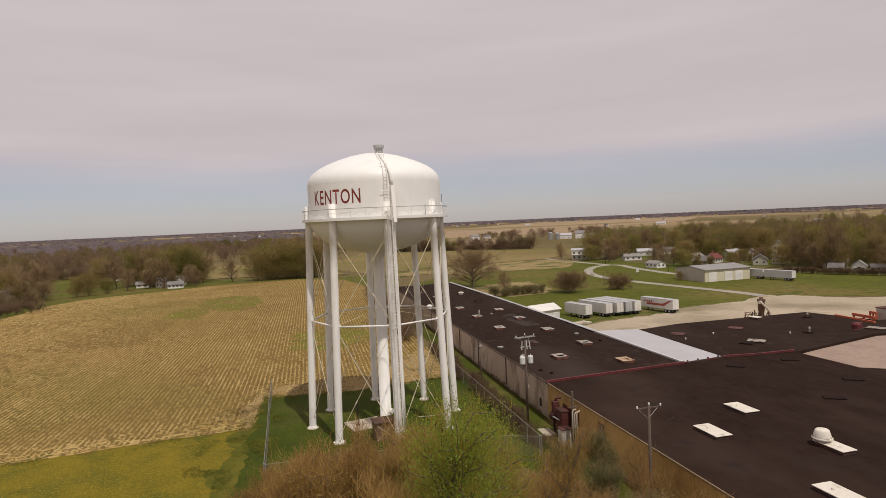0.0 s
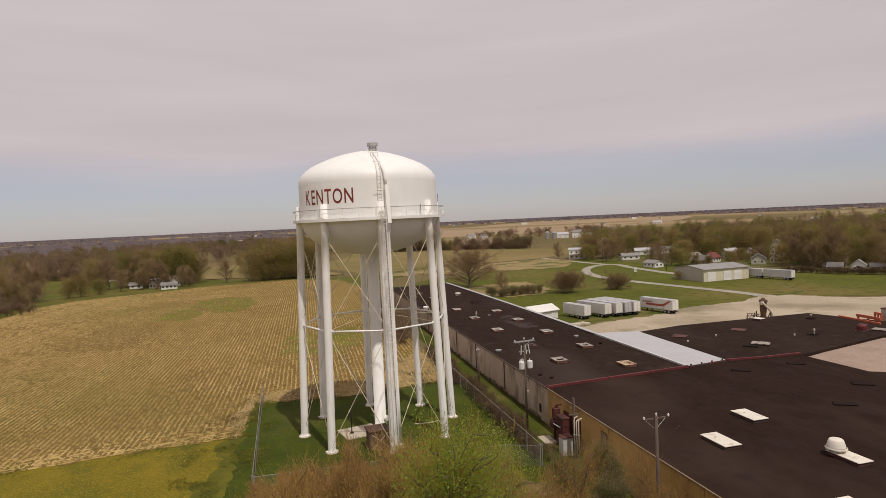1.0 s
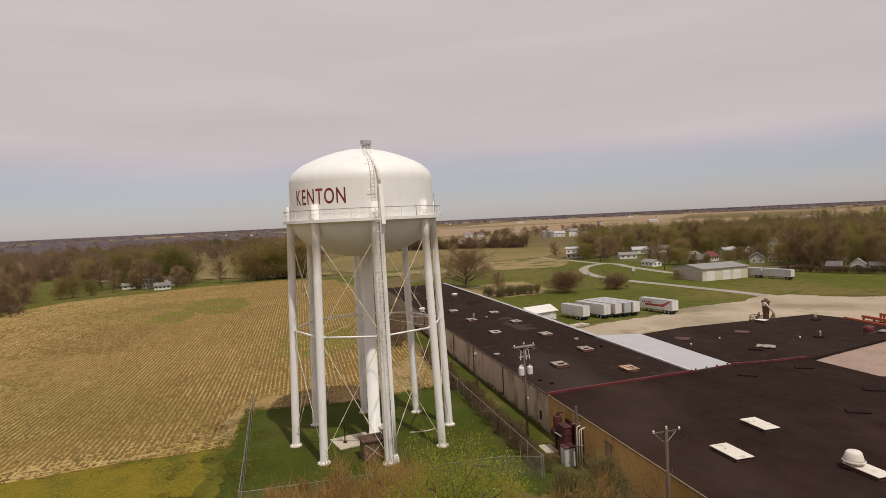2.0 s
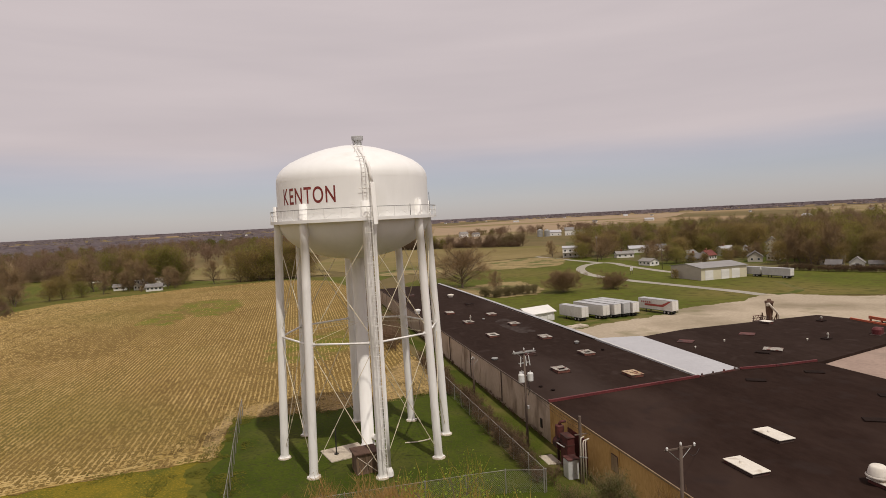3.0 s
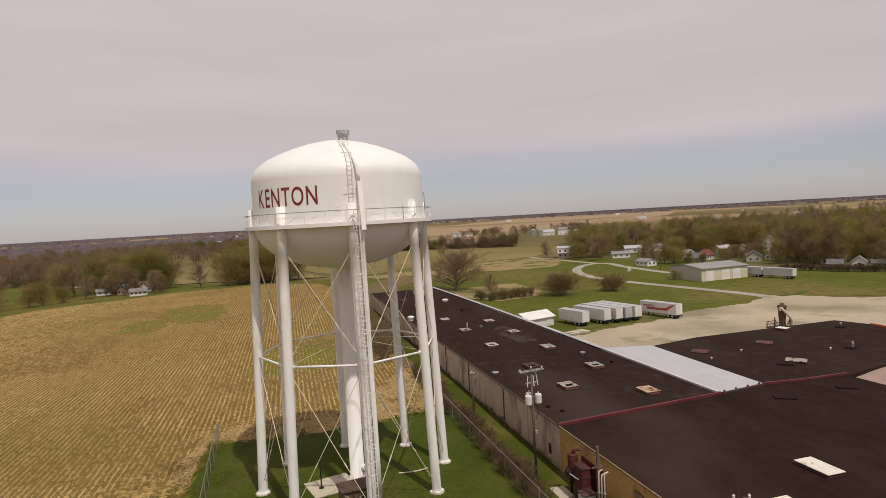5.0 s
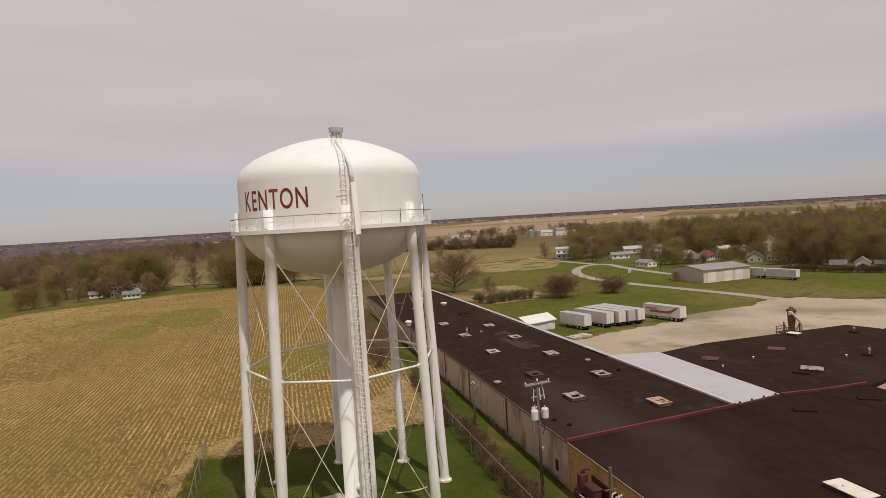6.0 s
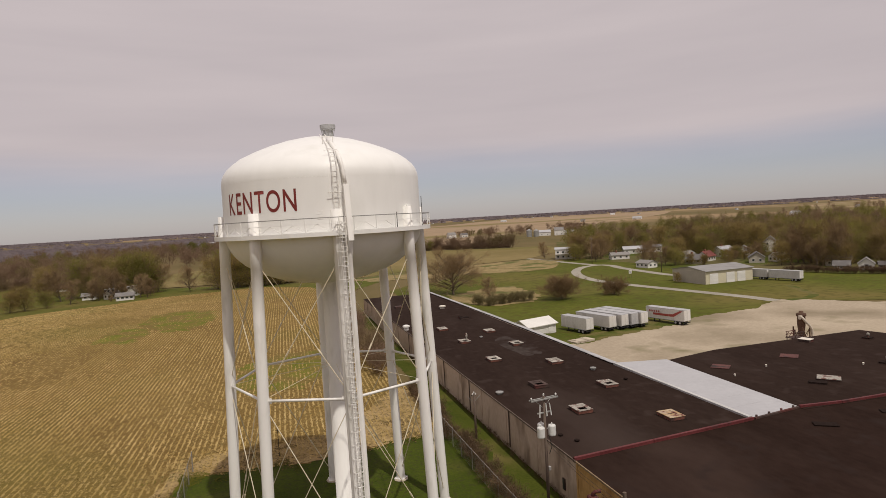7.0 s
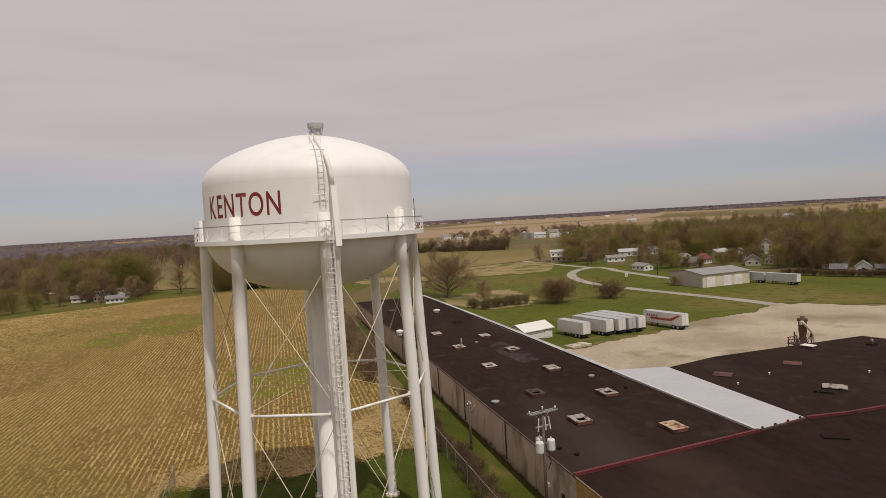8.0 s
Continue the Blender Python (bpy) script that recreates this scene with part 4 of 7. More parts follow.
far_l, far_r = (west(103.5), 103.4), (east(105.5), 105.4)
wing = [(west(-3), red(16.75)), (east(0), red(34.2)), far_r, far_l]
under(finish(prism(bmesh.new(), wing, ROOF - 0.115, ROOF), "wing_roof", M_WING), fac)
south_roof = [(west(-75), -75), (62, -75), (61, -15.6), (49.8, -8.0), (49.2, 0.7), (39.9, 1.0), (34.4, 0.1), (west(-3), red(16.75) - 0.01)]
under(finish(prism(bmesh.new(), south_roof, ROOF - 0.115, ROOF - 0.05), "south_roof", M_ROOF), fac)
east_roof = [(39.9, red(39.9) - 0.3), (49.4, 0.4), (66, 5.6), (92, 2.0), (92, 10.0), (74.4, 13.6), (71.0, 23.8), (47.5, 22.6), (39.9, 20.6)]
under(finish(prism(bmesh.new(), east_roof, ROOF - 0.45, ROOF - 0.02), "east_roof", M_WING), fac)
yard_roof = [(49.4, 0.2), (49.8, -8.0), (61, -15.6), (92, -16), (92, 2.0), (66, 6.2)]
under(finish(prism(bmesh.new(), yard_roof, ROOF - 1.0, ROOF - 0.35), "gravel_roof", M_PINK), fac)
patch = []
for i in range(48):
    a = 2 * math.pi * i / 48
    r = 1.0 + 0.35 * noise.noise(Vector((math.cos(a) * 1.6, math.sin(a) * 1.6, 4.0)))
    patch.append((26.4 + 2.0 * r * math.cos(a) - 0.03 * 6 * math.sin(a), 36.8 + 7.5 * r * math.sin(a)))
under(finish(prism(bmesh.new(), patch, ROOF - 0.01, ROOF + 0.005), "roof_patch", M_PATCH, None, "lighter greyish patch of roofing"), fac)
# white metal roof: ribbed sheets between the wing and the east part
n_sheet = 8
for i in range(n_sheet):
    f0, f1 = i / n_sheet, (i + 1) / n_sheet
    def edge_pt(f, s):
        a, b = Vector((34.4, 0.1)), Vector((33.5, 21.9))
        c, d = Vector((39.85, 1.15)), Vector((39.6, 20.7))
        return (a.lerp(b, f)).lerp(c.lerp(d, f), s)
    cs = [tuple(edge_pt(f0 + 0.0002, 0)), tuple(edge_pt(f0 + 0.0002, 1)), tuple(edge_pt(f1 - 0.0002, 1)), tuple(edge_pt(f1 - 0.0002, 0))]
    under(finish(prism(bmesh.new(), cs, ROOF - 0.2, ROOF + 0.06), "roof_sheet", M_WHITE_ROOF), fac)
for f in range(4):
    x = 34.8 + f * 1.5
    bm = box(bmesh.new(), -0.09, -0.06, 0, 0.09, 0.06, 0.22, 0.02)
    bmesh.ops.translate(bm, vec=(x, 0.08 + (x - 34.4) * 0.19, ROOF + 0.02), verts=bm.verts)
    under(finish(bm, "roof_bracket", M_CURB), fac)


def strip(p, q, half, z0, z1):
    """An upright strip of wall between two plan points."""
    p, q = Vector(p), Vector(q)
    d = (q - p).normalized()
    s = Vector((-d.y, d.x)) * half
    return prism(bmesh.new(), [tuple(p - s), tuple(q - s), tuple(q + s), tuple(p + s)], z0, z1)


# east parapet of the wing, in lengths, with a pale coping
for i in range(14):
    y0, y1 = 21.6 + i * 5.98, 21.6 + (i + 1) * 5.98
    under(finish(strip((east(y0), y0), (east(y1), y1 - 0.03), 0.20, ROOF - 0.4, ROOF + 0.12), "parapet", M_WING), fac)
    under(finish(strip((east(y0), y0), (east(y1), y1 - 0.04), 0.34, ROOF + 0.12, ROOF + 0.19), "coping", M_COPING), fac)
under(finish(strip((34.5, -0.02), (39.8, 0.98), 0.10, ROOF - 0.2, ROOF + 0.09), "end_flashing", M_CURB), fac)
under(finish(strip((34.2, 0.2), (east(21.6), 21.6), 0.17, ROOF - 0.2, ROOF + 0.17), "gutter_edge", M_TRAILPALE), fac)
# red coping
for p, q in (((16.8, red(16.8)), (24.0, red(24.0))), ((24.03, red(24.03)), (31.5, red(31.5))), ((31.53, red(31.53)), (34.3, red(34.3))), ((39.9, 0.98), (44.0, 0.62)), ((44.03, 0.62), (49.3, 0.75))):
    under(finish(strip(p, q, 0.12, ROOF - 0.2, ROOF + 0.18), "red_coping", M_REDSTEEL), fac)
# walls in bays with pilasters
def bay_wall(y0, y1, n, material, name, gap=0.012):
    for i in range(n):
        a, b = y0 + (y1 - y0) * i / n, y0 + (y1 - y0) * (i + 1) / n
        under(finish(strip((west(a) + 0.25, a + gap), (west(b) + 0.25, b - gap), 0.13, BASE, ROOF - 0.12), name, material), fac)
        under(finish(strip((west(b) + 0.25, b - 0.12), (west(b) + 0.25, b + 0.12), 0.17, BASE, ROOF - 0.18), "pilaster", material), fac)
        under(finish(strip((west(a) + 0.05, a), (west(b) + 0.05, b - 0.02), 0.045, ROOF - 0.10, ROOF + 0.03), "eave_flashing", M_BOARDED if material is M_OCHRE else M_WOODPOLE), fac)
bay_wall(-2.7, 103.2, 15, M_WALL, "wall_panel")
bay_wall(-75, -2.8, 12, M_OCHRE, "ochre_panel")
for p, q in ((far_l, far_r), ((70.8, 23.5), (47.5, 22.3)), ((47.5, 22.3), (39.9, 20.3)), ((70.8, 23.5), (74.2, 13.4)), (far_r, (east(21), 21)), ((74.2, 13.4), (92, 9.8))):
    under(finish(strip(p, q, 0.12, -3.4, ROOF - 0.05), "rear_wall", M_WALL), fac)
under(finish(strip((39.9, 20.4), (east(21), 21.4), 0.12, -3.4, ROOF - 0.22), "rear_wall", M_WALL), fac)
# windows and doors of the west wall
def wall_box(y, z0, z1, wide, name, material, proud=0.04):
    bm = strip((west(y - wide / 2) + 0.12 - proud, y - wide / 2), (west(y + wide / 2) + 0.12 - proud, y + wide / 2), 0.05, z0, z1)
    return under(finish(bm, name, material), fac)
wall_box(-0.6, -0.05, 0.85, 0.40, "window_frame", M_CURB, 0.02)
wall_box(-0.6, 0.0, 0.8, 0.30, "window_pane", M_DARK, 0.05)
for y in (-14.3, -31.0):
    wall_box(y, 1.0, 2.3, 1.0, "window_frame", M_RUST, 0.02)
    for k in (-1, 1):
        wall_box(y + k * 0.22, 1.06, 2.24, 0.40, "boarded_pane", M_BOARDED, 0.05)
wall_box(-8.2, BASE, 1.9, 3.4, "red_door", M_REDSTEEL, 0.06)
wall_box(-4.4, BASE, 0.7, 1.0, "door", M_OCHRE, 0.05)
# narrow brown strips added for the dark stain lines on the wall
for y in (10.5, 22.5, 33, 54):
    wall_box(y, -0.6, 2.9, 0.10, "downpipe", M_WOODPOLE, 0.06)


# ---- things on the roof ----
def skylight(x, y, wide, long, turn, label, material=None, hole=True):
    """A raised rusty curb, a broad weathered frame on it and two panes, one of them gone where hole is set."""
    ob = thing("skylight", x, y, ROOF - 0.03, turn, label, "skylight", "skylights on the long wing")
    w, l = wide / 2, long / 2
    top = material or M_SKYLIGHT
    bm = bmesh.new()
    for x0, y0, x1, y1 in ((-w, -l, w, -l + 0.12), (-w, l - 0.12, w, l), (-w, -l + 0.12, -w + 0.12, l - 0.12), (w - 0.12, -l + 0.12, w, l - 0.12)):
        box(bm, x0, y0, 0, x1, y1, 0.30)
    part("curb", bm, M_RUSTCURB if material is None or material is M_YELLOWED else M_CURB, ob, "rusty red curb")
    part("flashing", box(bmesh.new(), -w - 0.16, -l - 0.16, -0.02, w + 0.16, l + 0.16, 0.045, 0.01), M_TAR, ob)
    f = 0.34
    for x0, y0, x1, y1 in ((-w - 0.03, -l - 0.03, w + 0.03, -l + f), (-w - 0.03, l - f, w + 0.03, l + 0.03), (-w - 0.03, -l + f + 0.006, -w + f, l - f - 0.006), (w - f, -l + f + 0.006, w + 0.03, l - f - 0.006)):
        part("frame_board", box(bmesh.new(), x0, y0, 0.302, x1, y1, 0.36, 0.012), top, ob)
    for k in (0, 1):
        if hole and k == 0:
            continue
        y0 = -l + f + k * (long - 2 * f) / 2
        part("pane", box(bmesh.new(), -w + f + 0.01, y0 + 0.01, 0.27, w - f - 0.01, y0 + (long - 2 * f) / 2 - 0.01, 0.325, 0.01), top, ob)
    part("mullion", box(bmesh.new(), -w + f + 0.004, -0.035, 0.326, w - f - 0.004, 0.035, 0.352), M_CURB, ob)
    # near-black plate under the panes: the hole's inner shade given as colour
    part("well_shade", box(bmesh.new(), -w + 0.13, -l + 0.13, 0.05, w - 0.13, l - 0.13, 0.12), M_DARK, ob)
    return ob


TURN = 2.7
for x, y, lab, hole, m in ((25.7, 62.7, "dark low skylight on the black roof", False, M_TAR), (19.7, 53.9, "weathered red-edged skylight on the roof", False, None),
                           (26.1, 48.4, "weathered skylight with a rusty curb", False, None), (20.4, 42.4, "weathered skylight beside a small vent", True, None), (20.9, 29.9, "weathered cream skylight on the roof", True, None),
                           (26.7, 37.5, "weathered grey skylight on the roof", True, None), (27.3, 25.5, "weathered skylight with red rust on its side", False, None), (28.3, 14.0, "weathered skylight with a missing pane", True, None),
                           (21.7, 16.8, "dark covered skylight on the roof", True, M_CURB), (22.2, 7.6, "pale skylight with a missing pane and red curb", True, None), (28.5, 3.0, "rust-streaked yellowish skylight on the roof", False, M_YELLOWED),
                           (18.6, 73.5, "small far skylight on the roof", False, None), (17.0, 83.5, "small far skylight on the roof", False, M_CURB)):
    skylight(x, y, 1.45, 1.95, TURN, lab, m, hole)


def vent_hood(x, y, z, r, h, label, material):
    ob = thing("roof_vent", x, y, z, 0, label, "roof vent", "roof vents")
    part("flue", lathe(bmesh.new(), [(r * 0.7, 0), (r * 0.7, h * 0.6)], 12), material, ob)
    part("hood", lathe(bmesh.new(), [(r * 0.6, h * 0.55), (r, h * 0.6), (r, h * 0.85), (r * 0.5, h), (0, h)], 12), material, ob)
    return ob


for x, y, r, h, m, lab in ((25.0, 77.0, 0.7, 0.7, M_HATCH, "white round roof vent on the far wing"), (20.9, 43.0, 0.16, 1.3, M_SKYLIGHT, "thin pale vent pipe beside a skylight"), (17.0, 15.7, 0.42, 0.32, M_GREY, "low grey roof drain cap"),
                           (31.0, 15.0, 0.24, 0.3, M_TAR, "small dark roof vent"), (29.8, 20.2, 0.35, 0.4, M_GREY, "small grey roof vent"), (17.9, 2.4, 0.22, 0.22, M_TAR, "small dark cap on the roof"), (18.6, 0.8, 0.22, 0.22, M_TAR, "small dark cap on the roof"),
                           (23.6, 44.5, 0.25, 0.3, M_GREY, "tiny grey roof vent"), (14.2, 57.0, 0.6, 0.9, M_WHITE, "white roof vent at the wing's far end"), (58.9, 9.2, 0.14, 0.9, M_SKYLIGHT, "white stack pipe on the east roof"), (67.4, 19.2, 0.17, 0.8, M_SKYLIGHT, "white stack pipe near the roof's corner"),
                           (47.2, 13.4, 0.11, 0.28, M_HATCH, "tiny pale roof cap"), (56.4, 9.8, 0.11, 0.28, M_HATCH, "tiny pale roof cap"), (41.8, 11.6, 0.11, 0.28, M_HATCH, "tiny pale roof cap")):
    vent_hood(x, y, ROOF - 0.05, r, h, lab, m)


def hatch(x, y, wide, long, turn, label, material, high=0.24, knob=True):
    ob = thing("roof_hatch", x, y, ROOF - 0.06, turn, label, "roof hatch", "hatches on the south roof")
    part("curb", box(bmesh.new(), -wide / 2 + 0.08, -long / 2 + 0.08, 0, wide / 2 - 0.08, long / 2 - 0.08, high), M_CURB, ob)
    part("cover", box(bmesh.new(), -wide / 2, -long / 2, high, wide / 2, long / 2, high + 0.07, 0.02), material, ob)
    if knob:
        part("lifting_eye", tube(bmesh.new(), (-wide * 0.1, long * 0.12, high + 0.07), (-wide * 0.1, long * 0.12, high + 0.2), 0.12, 0.08, 8), material, ob)
        part("seam", box(bmesh.new(), -wide / 2 + 0.05, -0.02, high + 0.07, wide / 2 - 0.05, 0.02, high + 0.085), material, ob)
    return ob


hatch(29.3, -16.5, 1.45, 2.7, 3, "cream roof hatch on the black roof", M_HATCH)
hatch(23.65, -20.7, 1.45, 2.8, 3, "cream roof hatch on the black roof", M_HATCH)
hatch(29.75, -25.9, 1.25, 2.6, 3, "long cream fan base on the black roof", M_HATCH, 0.24, False)
hatch(24.2, -32.2, 1.45, 2.7, 3, "cream roof hatch on the black roof", M_HATCH)
hatch(42.9, 15.3, 1.7, 1.9, 45, "faded red roof hatch on the east roof", M_FADEDRED, 0.07, False)
hatch(52.6, 16.0, 1.7, 1.9, 45, "faded red roof hatch on the east roof", M_FADEDRED, 0.07, False)
hatch(48.9, 6.8, 1.6, 2.1, 45, "half white roof hatch on the east roof", M_SKYLIGHT, 0.2, False)
hatch(47.0, 6.2, 1.0, 1.6, 45, "dark roof hatch beside the white one", M_TAR, 0.15, False)
hatch(60.0, 21.3, 1.2, 1.5, 20, "white roof hatch beside the dust collector", M_HATCH, 0.35, False)
hatch(38.5, -3.2, 0.9, 1.8, 60, "dark flat roof hatch", M_TAR, 0.05, False)
hatch(45.7, -2.8, 0.9, 1.8, 60, "dark flat roof hatch", M_TAR, 0.05, False)
hatch(39.0, -16.1, 0.9, 1.8, 60, "dark flat roof hatch", M_TAR, 0.05, False)
hatch(45.4, -11.6, 0.9, 1.8, 60, "dark flat roof hatch", M_TAR, 0.05, False)
hatch(58.8, 9.3, 1.2, 1.0, 20, "dark curb round a stack", M_TAR, 0.15, False)
hatch(67.5, 19.3, 1.2, 1.0, 20, "dark curb round a stack", M_TAR, 0.15, False)

fan = thing("roof_fan", 29.5, -25.1, ROOF + 0.25, 0, "cream mushroom roof fan on a long base", "roof fan")
part("skirt", lathe(bmesh.new(), [(0.36, 0.0), (0.38, 0.12), (0.66, 0.16), (0.70, 0.26), (0.64, 0.33)], 24), M_HATCH, fan, smooth_shade=True)
part("dome", lathe(bmesh.new(), [(0.60, 0.33), (0.55, 0.55), (0.47, 0.80), (0.40, 0.87), (0.0, 0.90)], 24), M_HATCH, fan, smooth_shade=True)
for i in range(6):
    a = i * math.pi / 3
    part("leg", tube(bmesh.new(), ring(a, 0.45, 0.0), ring(a, 0.58, 0.22), 0.02, 0.02, 5), M_GREY, fan)

# dust collector and platform behind the east roof's edge
cyc = thing("dust_collector", 69.4, 32.0, gz(69, 32), 10, "rusty brown cyclone dust collector with a pale duct", "dust collector")
part("barrel", lathe(bmesh.new(), [(0.42, 4.6), (0.55, 5.6), (0.55, 6.9), (0.68, 7.0), (0.68, 7.35), (0.3, 7.45), (0.3, 7.7), (0.0, 7.72)], 20), M_RUST, cyc, smooth_shade=True)
part("cone", lathe(bmesh.new(), [(0.2, 1.9), (0.25, 2.4), (0.5, 4.6)], 20), M_RUST, cyc, smooth_shade=True)
part("hopper", box(bmesh.new(), -0.7, -0.6, 0.6, 0.7, 0.6, 1.9, 0.05), M_RUST, cyc)
part("duct", swept([(-0.8, -0.4, 7.1), (-0.6, -0.7, 6.8), (-0.1, -0.8, 6.2), (0.6, -0.9, 5.5), (1.0, -0.9, 5.0), (1.15, -0.9, 3.8), (1.15, -0.9, 0.0)], 0.17, 10), M_PIPE, cyc, smooth_shade=True)
part("inlet", box(bmesh.new(), -1.0, -0.55, 6.6, -0.4, -0.2, 7.15, 0.04), M_PIPE, cyc)
for x, y in ((-0.75, -0.75), (0.75, -0.75), (0.75, 0.75), (-0.75, 0.75)):
    part("support_leg", box(bmesh.new(), x - 0.07, y - 0.07, 0, x + 0.07, y + 0.07, 5.4), M_RUST, cyc)
for a, b in (((-0.75, -0.75), (0.75, -0.75)), ((0.75, -0.75), (0.75, 0.75)), ((0.75, 0.75), (-0.75, 0.75)), ((-0.75, 0.75), (-0.75, -0.75))):
    part("cross_brace", tube(bmesh.new(), (a[0], a[1], 2.6), (b[0], b[1], 5.2), 0.045, 0.045, 5), M_RUST, cyc)
    part("cross_brace", tube(bmesh.new(), (b[0], b[1], 2.6), (a[0], a[1], 5.2), 0.045, 0.045, 5), M_RUST, cyc)
plat = thing("steel_platform", 64.0, 27.4, gz(64, 28), 8, "rusty steel service platform with rails", "platform")
part("deck", box(bmesh.new(), -1.0, -0.7, 5.1, 1.0, 0.7, 5.2), M_CURB, plat)
for x in (-0.75, 0.75):
    for y in (-0.65, 0.65):
        part("post", tube(bmesh.new(), (x, y, 0), (x, y, 6.0), 0.06, 0.06, 5), M_CURB, plat)
for y in (-0.65, 0.65):
    for z in (5.55, 5.95):
        part("rail", tube(bmesh.new(), (-0.95, y, z), (0.95, y, z), 0.05, 0.05, 5), M_CURB, plat)
    for i in range(3):
        part("brace", tube(bmesh.new(), (-0.95 + i * 0.633, y, 5.2), (-0.317 + i * 0.633, y, 5.9), 0.035, 0.035, 5), M_CURB, plat)
    part("brace", tube(bmesh.new(), (-0.95, y, 2.4), (0.95, y, 5.1), 0.045, 0.045, 5), M_CURB, plat)

# loading dock at the far end: orange-red beams and a beige block
for p, q, top, deep in (((72.1, 18.9), (71.9, 11.6), 3.25, 0.55), ((73.6, 17.2), (73.5, 13.1), 3.62, 0.4), ((75.5, 16.0), (75.3, 14.6), 3.95, 0.35)):
    o = gz(*p)
    dock = thing("loading_canopy", p[0], p[1], o, 0, "orange-red steel canopy beam on posts", "canopy", "canopies of the loading dock")
    d = Vector((q[0] - p[0], q[1] - p[1], 0))
    s2 = Vector((-d.y, d.x, 0)).normalized()
    bm = prism(bmesh.new(), [tuple((s2 * -0.12).xy), tuple((d - s2 * 0.12).xy), tuple((d + s2 * 0.12).xy), tuple((s2 * 0.12).xy)], top - deep - o, top - o)
    part("beam", bm, M_ORANGE, dock)
    for f in (0.06, 0.5, 0.94):
        c = d * f
        part("post", box(bmesh.new(), c.x - 0.1, c.y - 0.1, 0, c.x + 0.1, c.y + 0.1, top - deep - o), M_ORANGE, dock)
blk = thing("stair_tower", 81.0, 13.0, gz(81, 13), 4, "beige block penthouse at the roof's edge", "penthouse")
part("wall", box(bmesh.new(), -4.5, -2.0, 0, 9, 3.0, 7.5, 0.03), M_BEIGE, blk)
part("cap", box(bmesh.new(), -4.6, -2.1, 7.5, 9.1, 3.1, 7.62, 0.03), M_CURB, blk)
unit = thing("roof_unit", 66.1, 9.0, ROOF - 0.03, 25, "red rusty roof blower unit", "roof unit")
part("housing", lathe(bmesh.new(), [(0.0, 0.1), (0.55, 0.1), (0.58, 0.7), (0.4, 0.95), (0, 1.0)], 10), M_REDSTEEL, unit)
part("intake", box(bmesh.new(), 0.3, -0.45, 0.02, 1.1, 0.45, 0.85, 0.05), M_REDSTEEL, unit)
part("skid", box(bmesh.new(), -0.8, -0.6, 0.0, 1.6, 0.6, 0.08), M_CURB, unit)
hatch(68.6, 8.2, 1.6, 2.2, 25, "pale flat hatch beside the red blower", M_SKYLIGHT, 0.15, False)


# ---- tower yard ----
slab_t = thing("concrete_slab", -2.18, -1.02, 0.06, 17, "stained concrete slab under the tower", "slab")
part("slab", box(bmesh.new(), -1.8, -1.57, -0.2, 1.8, 1.57, 0.10, 0.02), M_CONC, slab_t)
hut = thing("valve_hut", -0.72, -5.55, 0.06, 10, "small brown boarded hut with a lean-to roof", "hut")
hut.scale = (0.88, 0.78, 0.94)
n_b = 9
for side_y in (-1.0, 1.0):
    for i in range(n_b):
        x0 = -1.0 + i * 2.0 / n_b
        part("board", box(bmesh.new(), x0 + 0.01, side_y - 0.03, 0, x0 + 2.0 / n_b - 0.01, side_y + 0.03, 1.75), M_WOOD, hut)
for side_x in (-1.0, 1.0):
    for i in range(n_b):
        y0 = -1.0 + i * 2.0 / n_b
        part("board", box(bmesh.new(), side_x - 0.03, y0 + 0.01, 0, side_x + 0.03, y0 + 2.0 / n_b - 0.01, 1.75), M_WOOD, hut)
part("roof", box(bmesh.new(), -1.2, -1.2, 1.76, 1.2, 1.2, 1.9, 0.02), M_HUTROOF, hut, "brown flat roof")
for s in (-1, 1):
    part("cross_batten", tube(bmesh.new(), (-0.9 * s, -1.06, 0.1), (0.9 * s, -1.06, 1.6), 0.04, 0.04, 4), M_CONC, hut)
post = thing("yard_post", -2.95, -1.4, 0.18, 0, "dark steel post on the slab", "post")
part("shaft", tube(bmesh.new(), (0, 0, 0), (0, 0, 2.3), 0.06, 0.05, 8), M_DARK, post)
part("foot", tube(bmesh.new(), (0, 0, 0), (0, 0, 0.06), 0.2, 0.2, 10), M_DARK, post)
lamp = thing("yard_post", -5.2, 14.6, 0.06, 0, "thin dark post at the field's edge", "post")
part("shaft", tube(bmesh.new(), (0, 0, 0), (0, 0, 2.6), 0.03, 0.025, 8), M_DARK, lamp)
part("arm", tube(bmesh.new(), (-0.2, 0, 2.5), (0.2, 0, 2.5), 0.025, 0.025, 6), M_DARK, lamp)
arc = thing("hose", 3.35, -0.6, 0.08, 0, "pale hose lying on the grass", "hose")
part("coil", swept([(0, 0, 0.05), (0.5, -0.10, 0.05), (1.1, -0.14, 0.05), (1.7, -0.06, 0.05), (2.2, 0.10, 0.05), (2.45, 0.24, 0.05)], 0.06, 6), M_PIPE, arc)


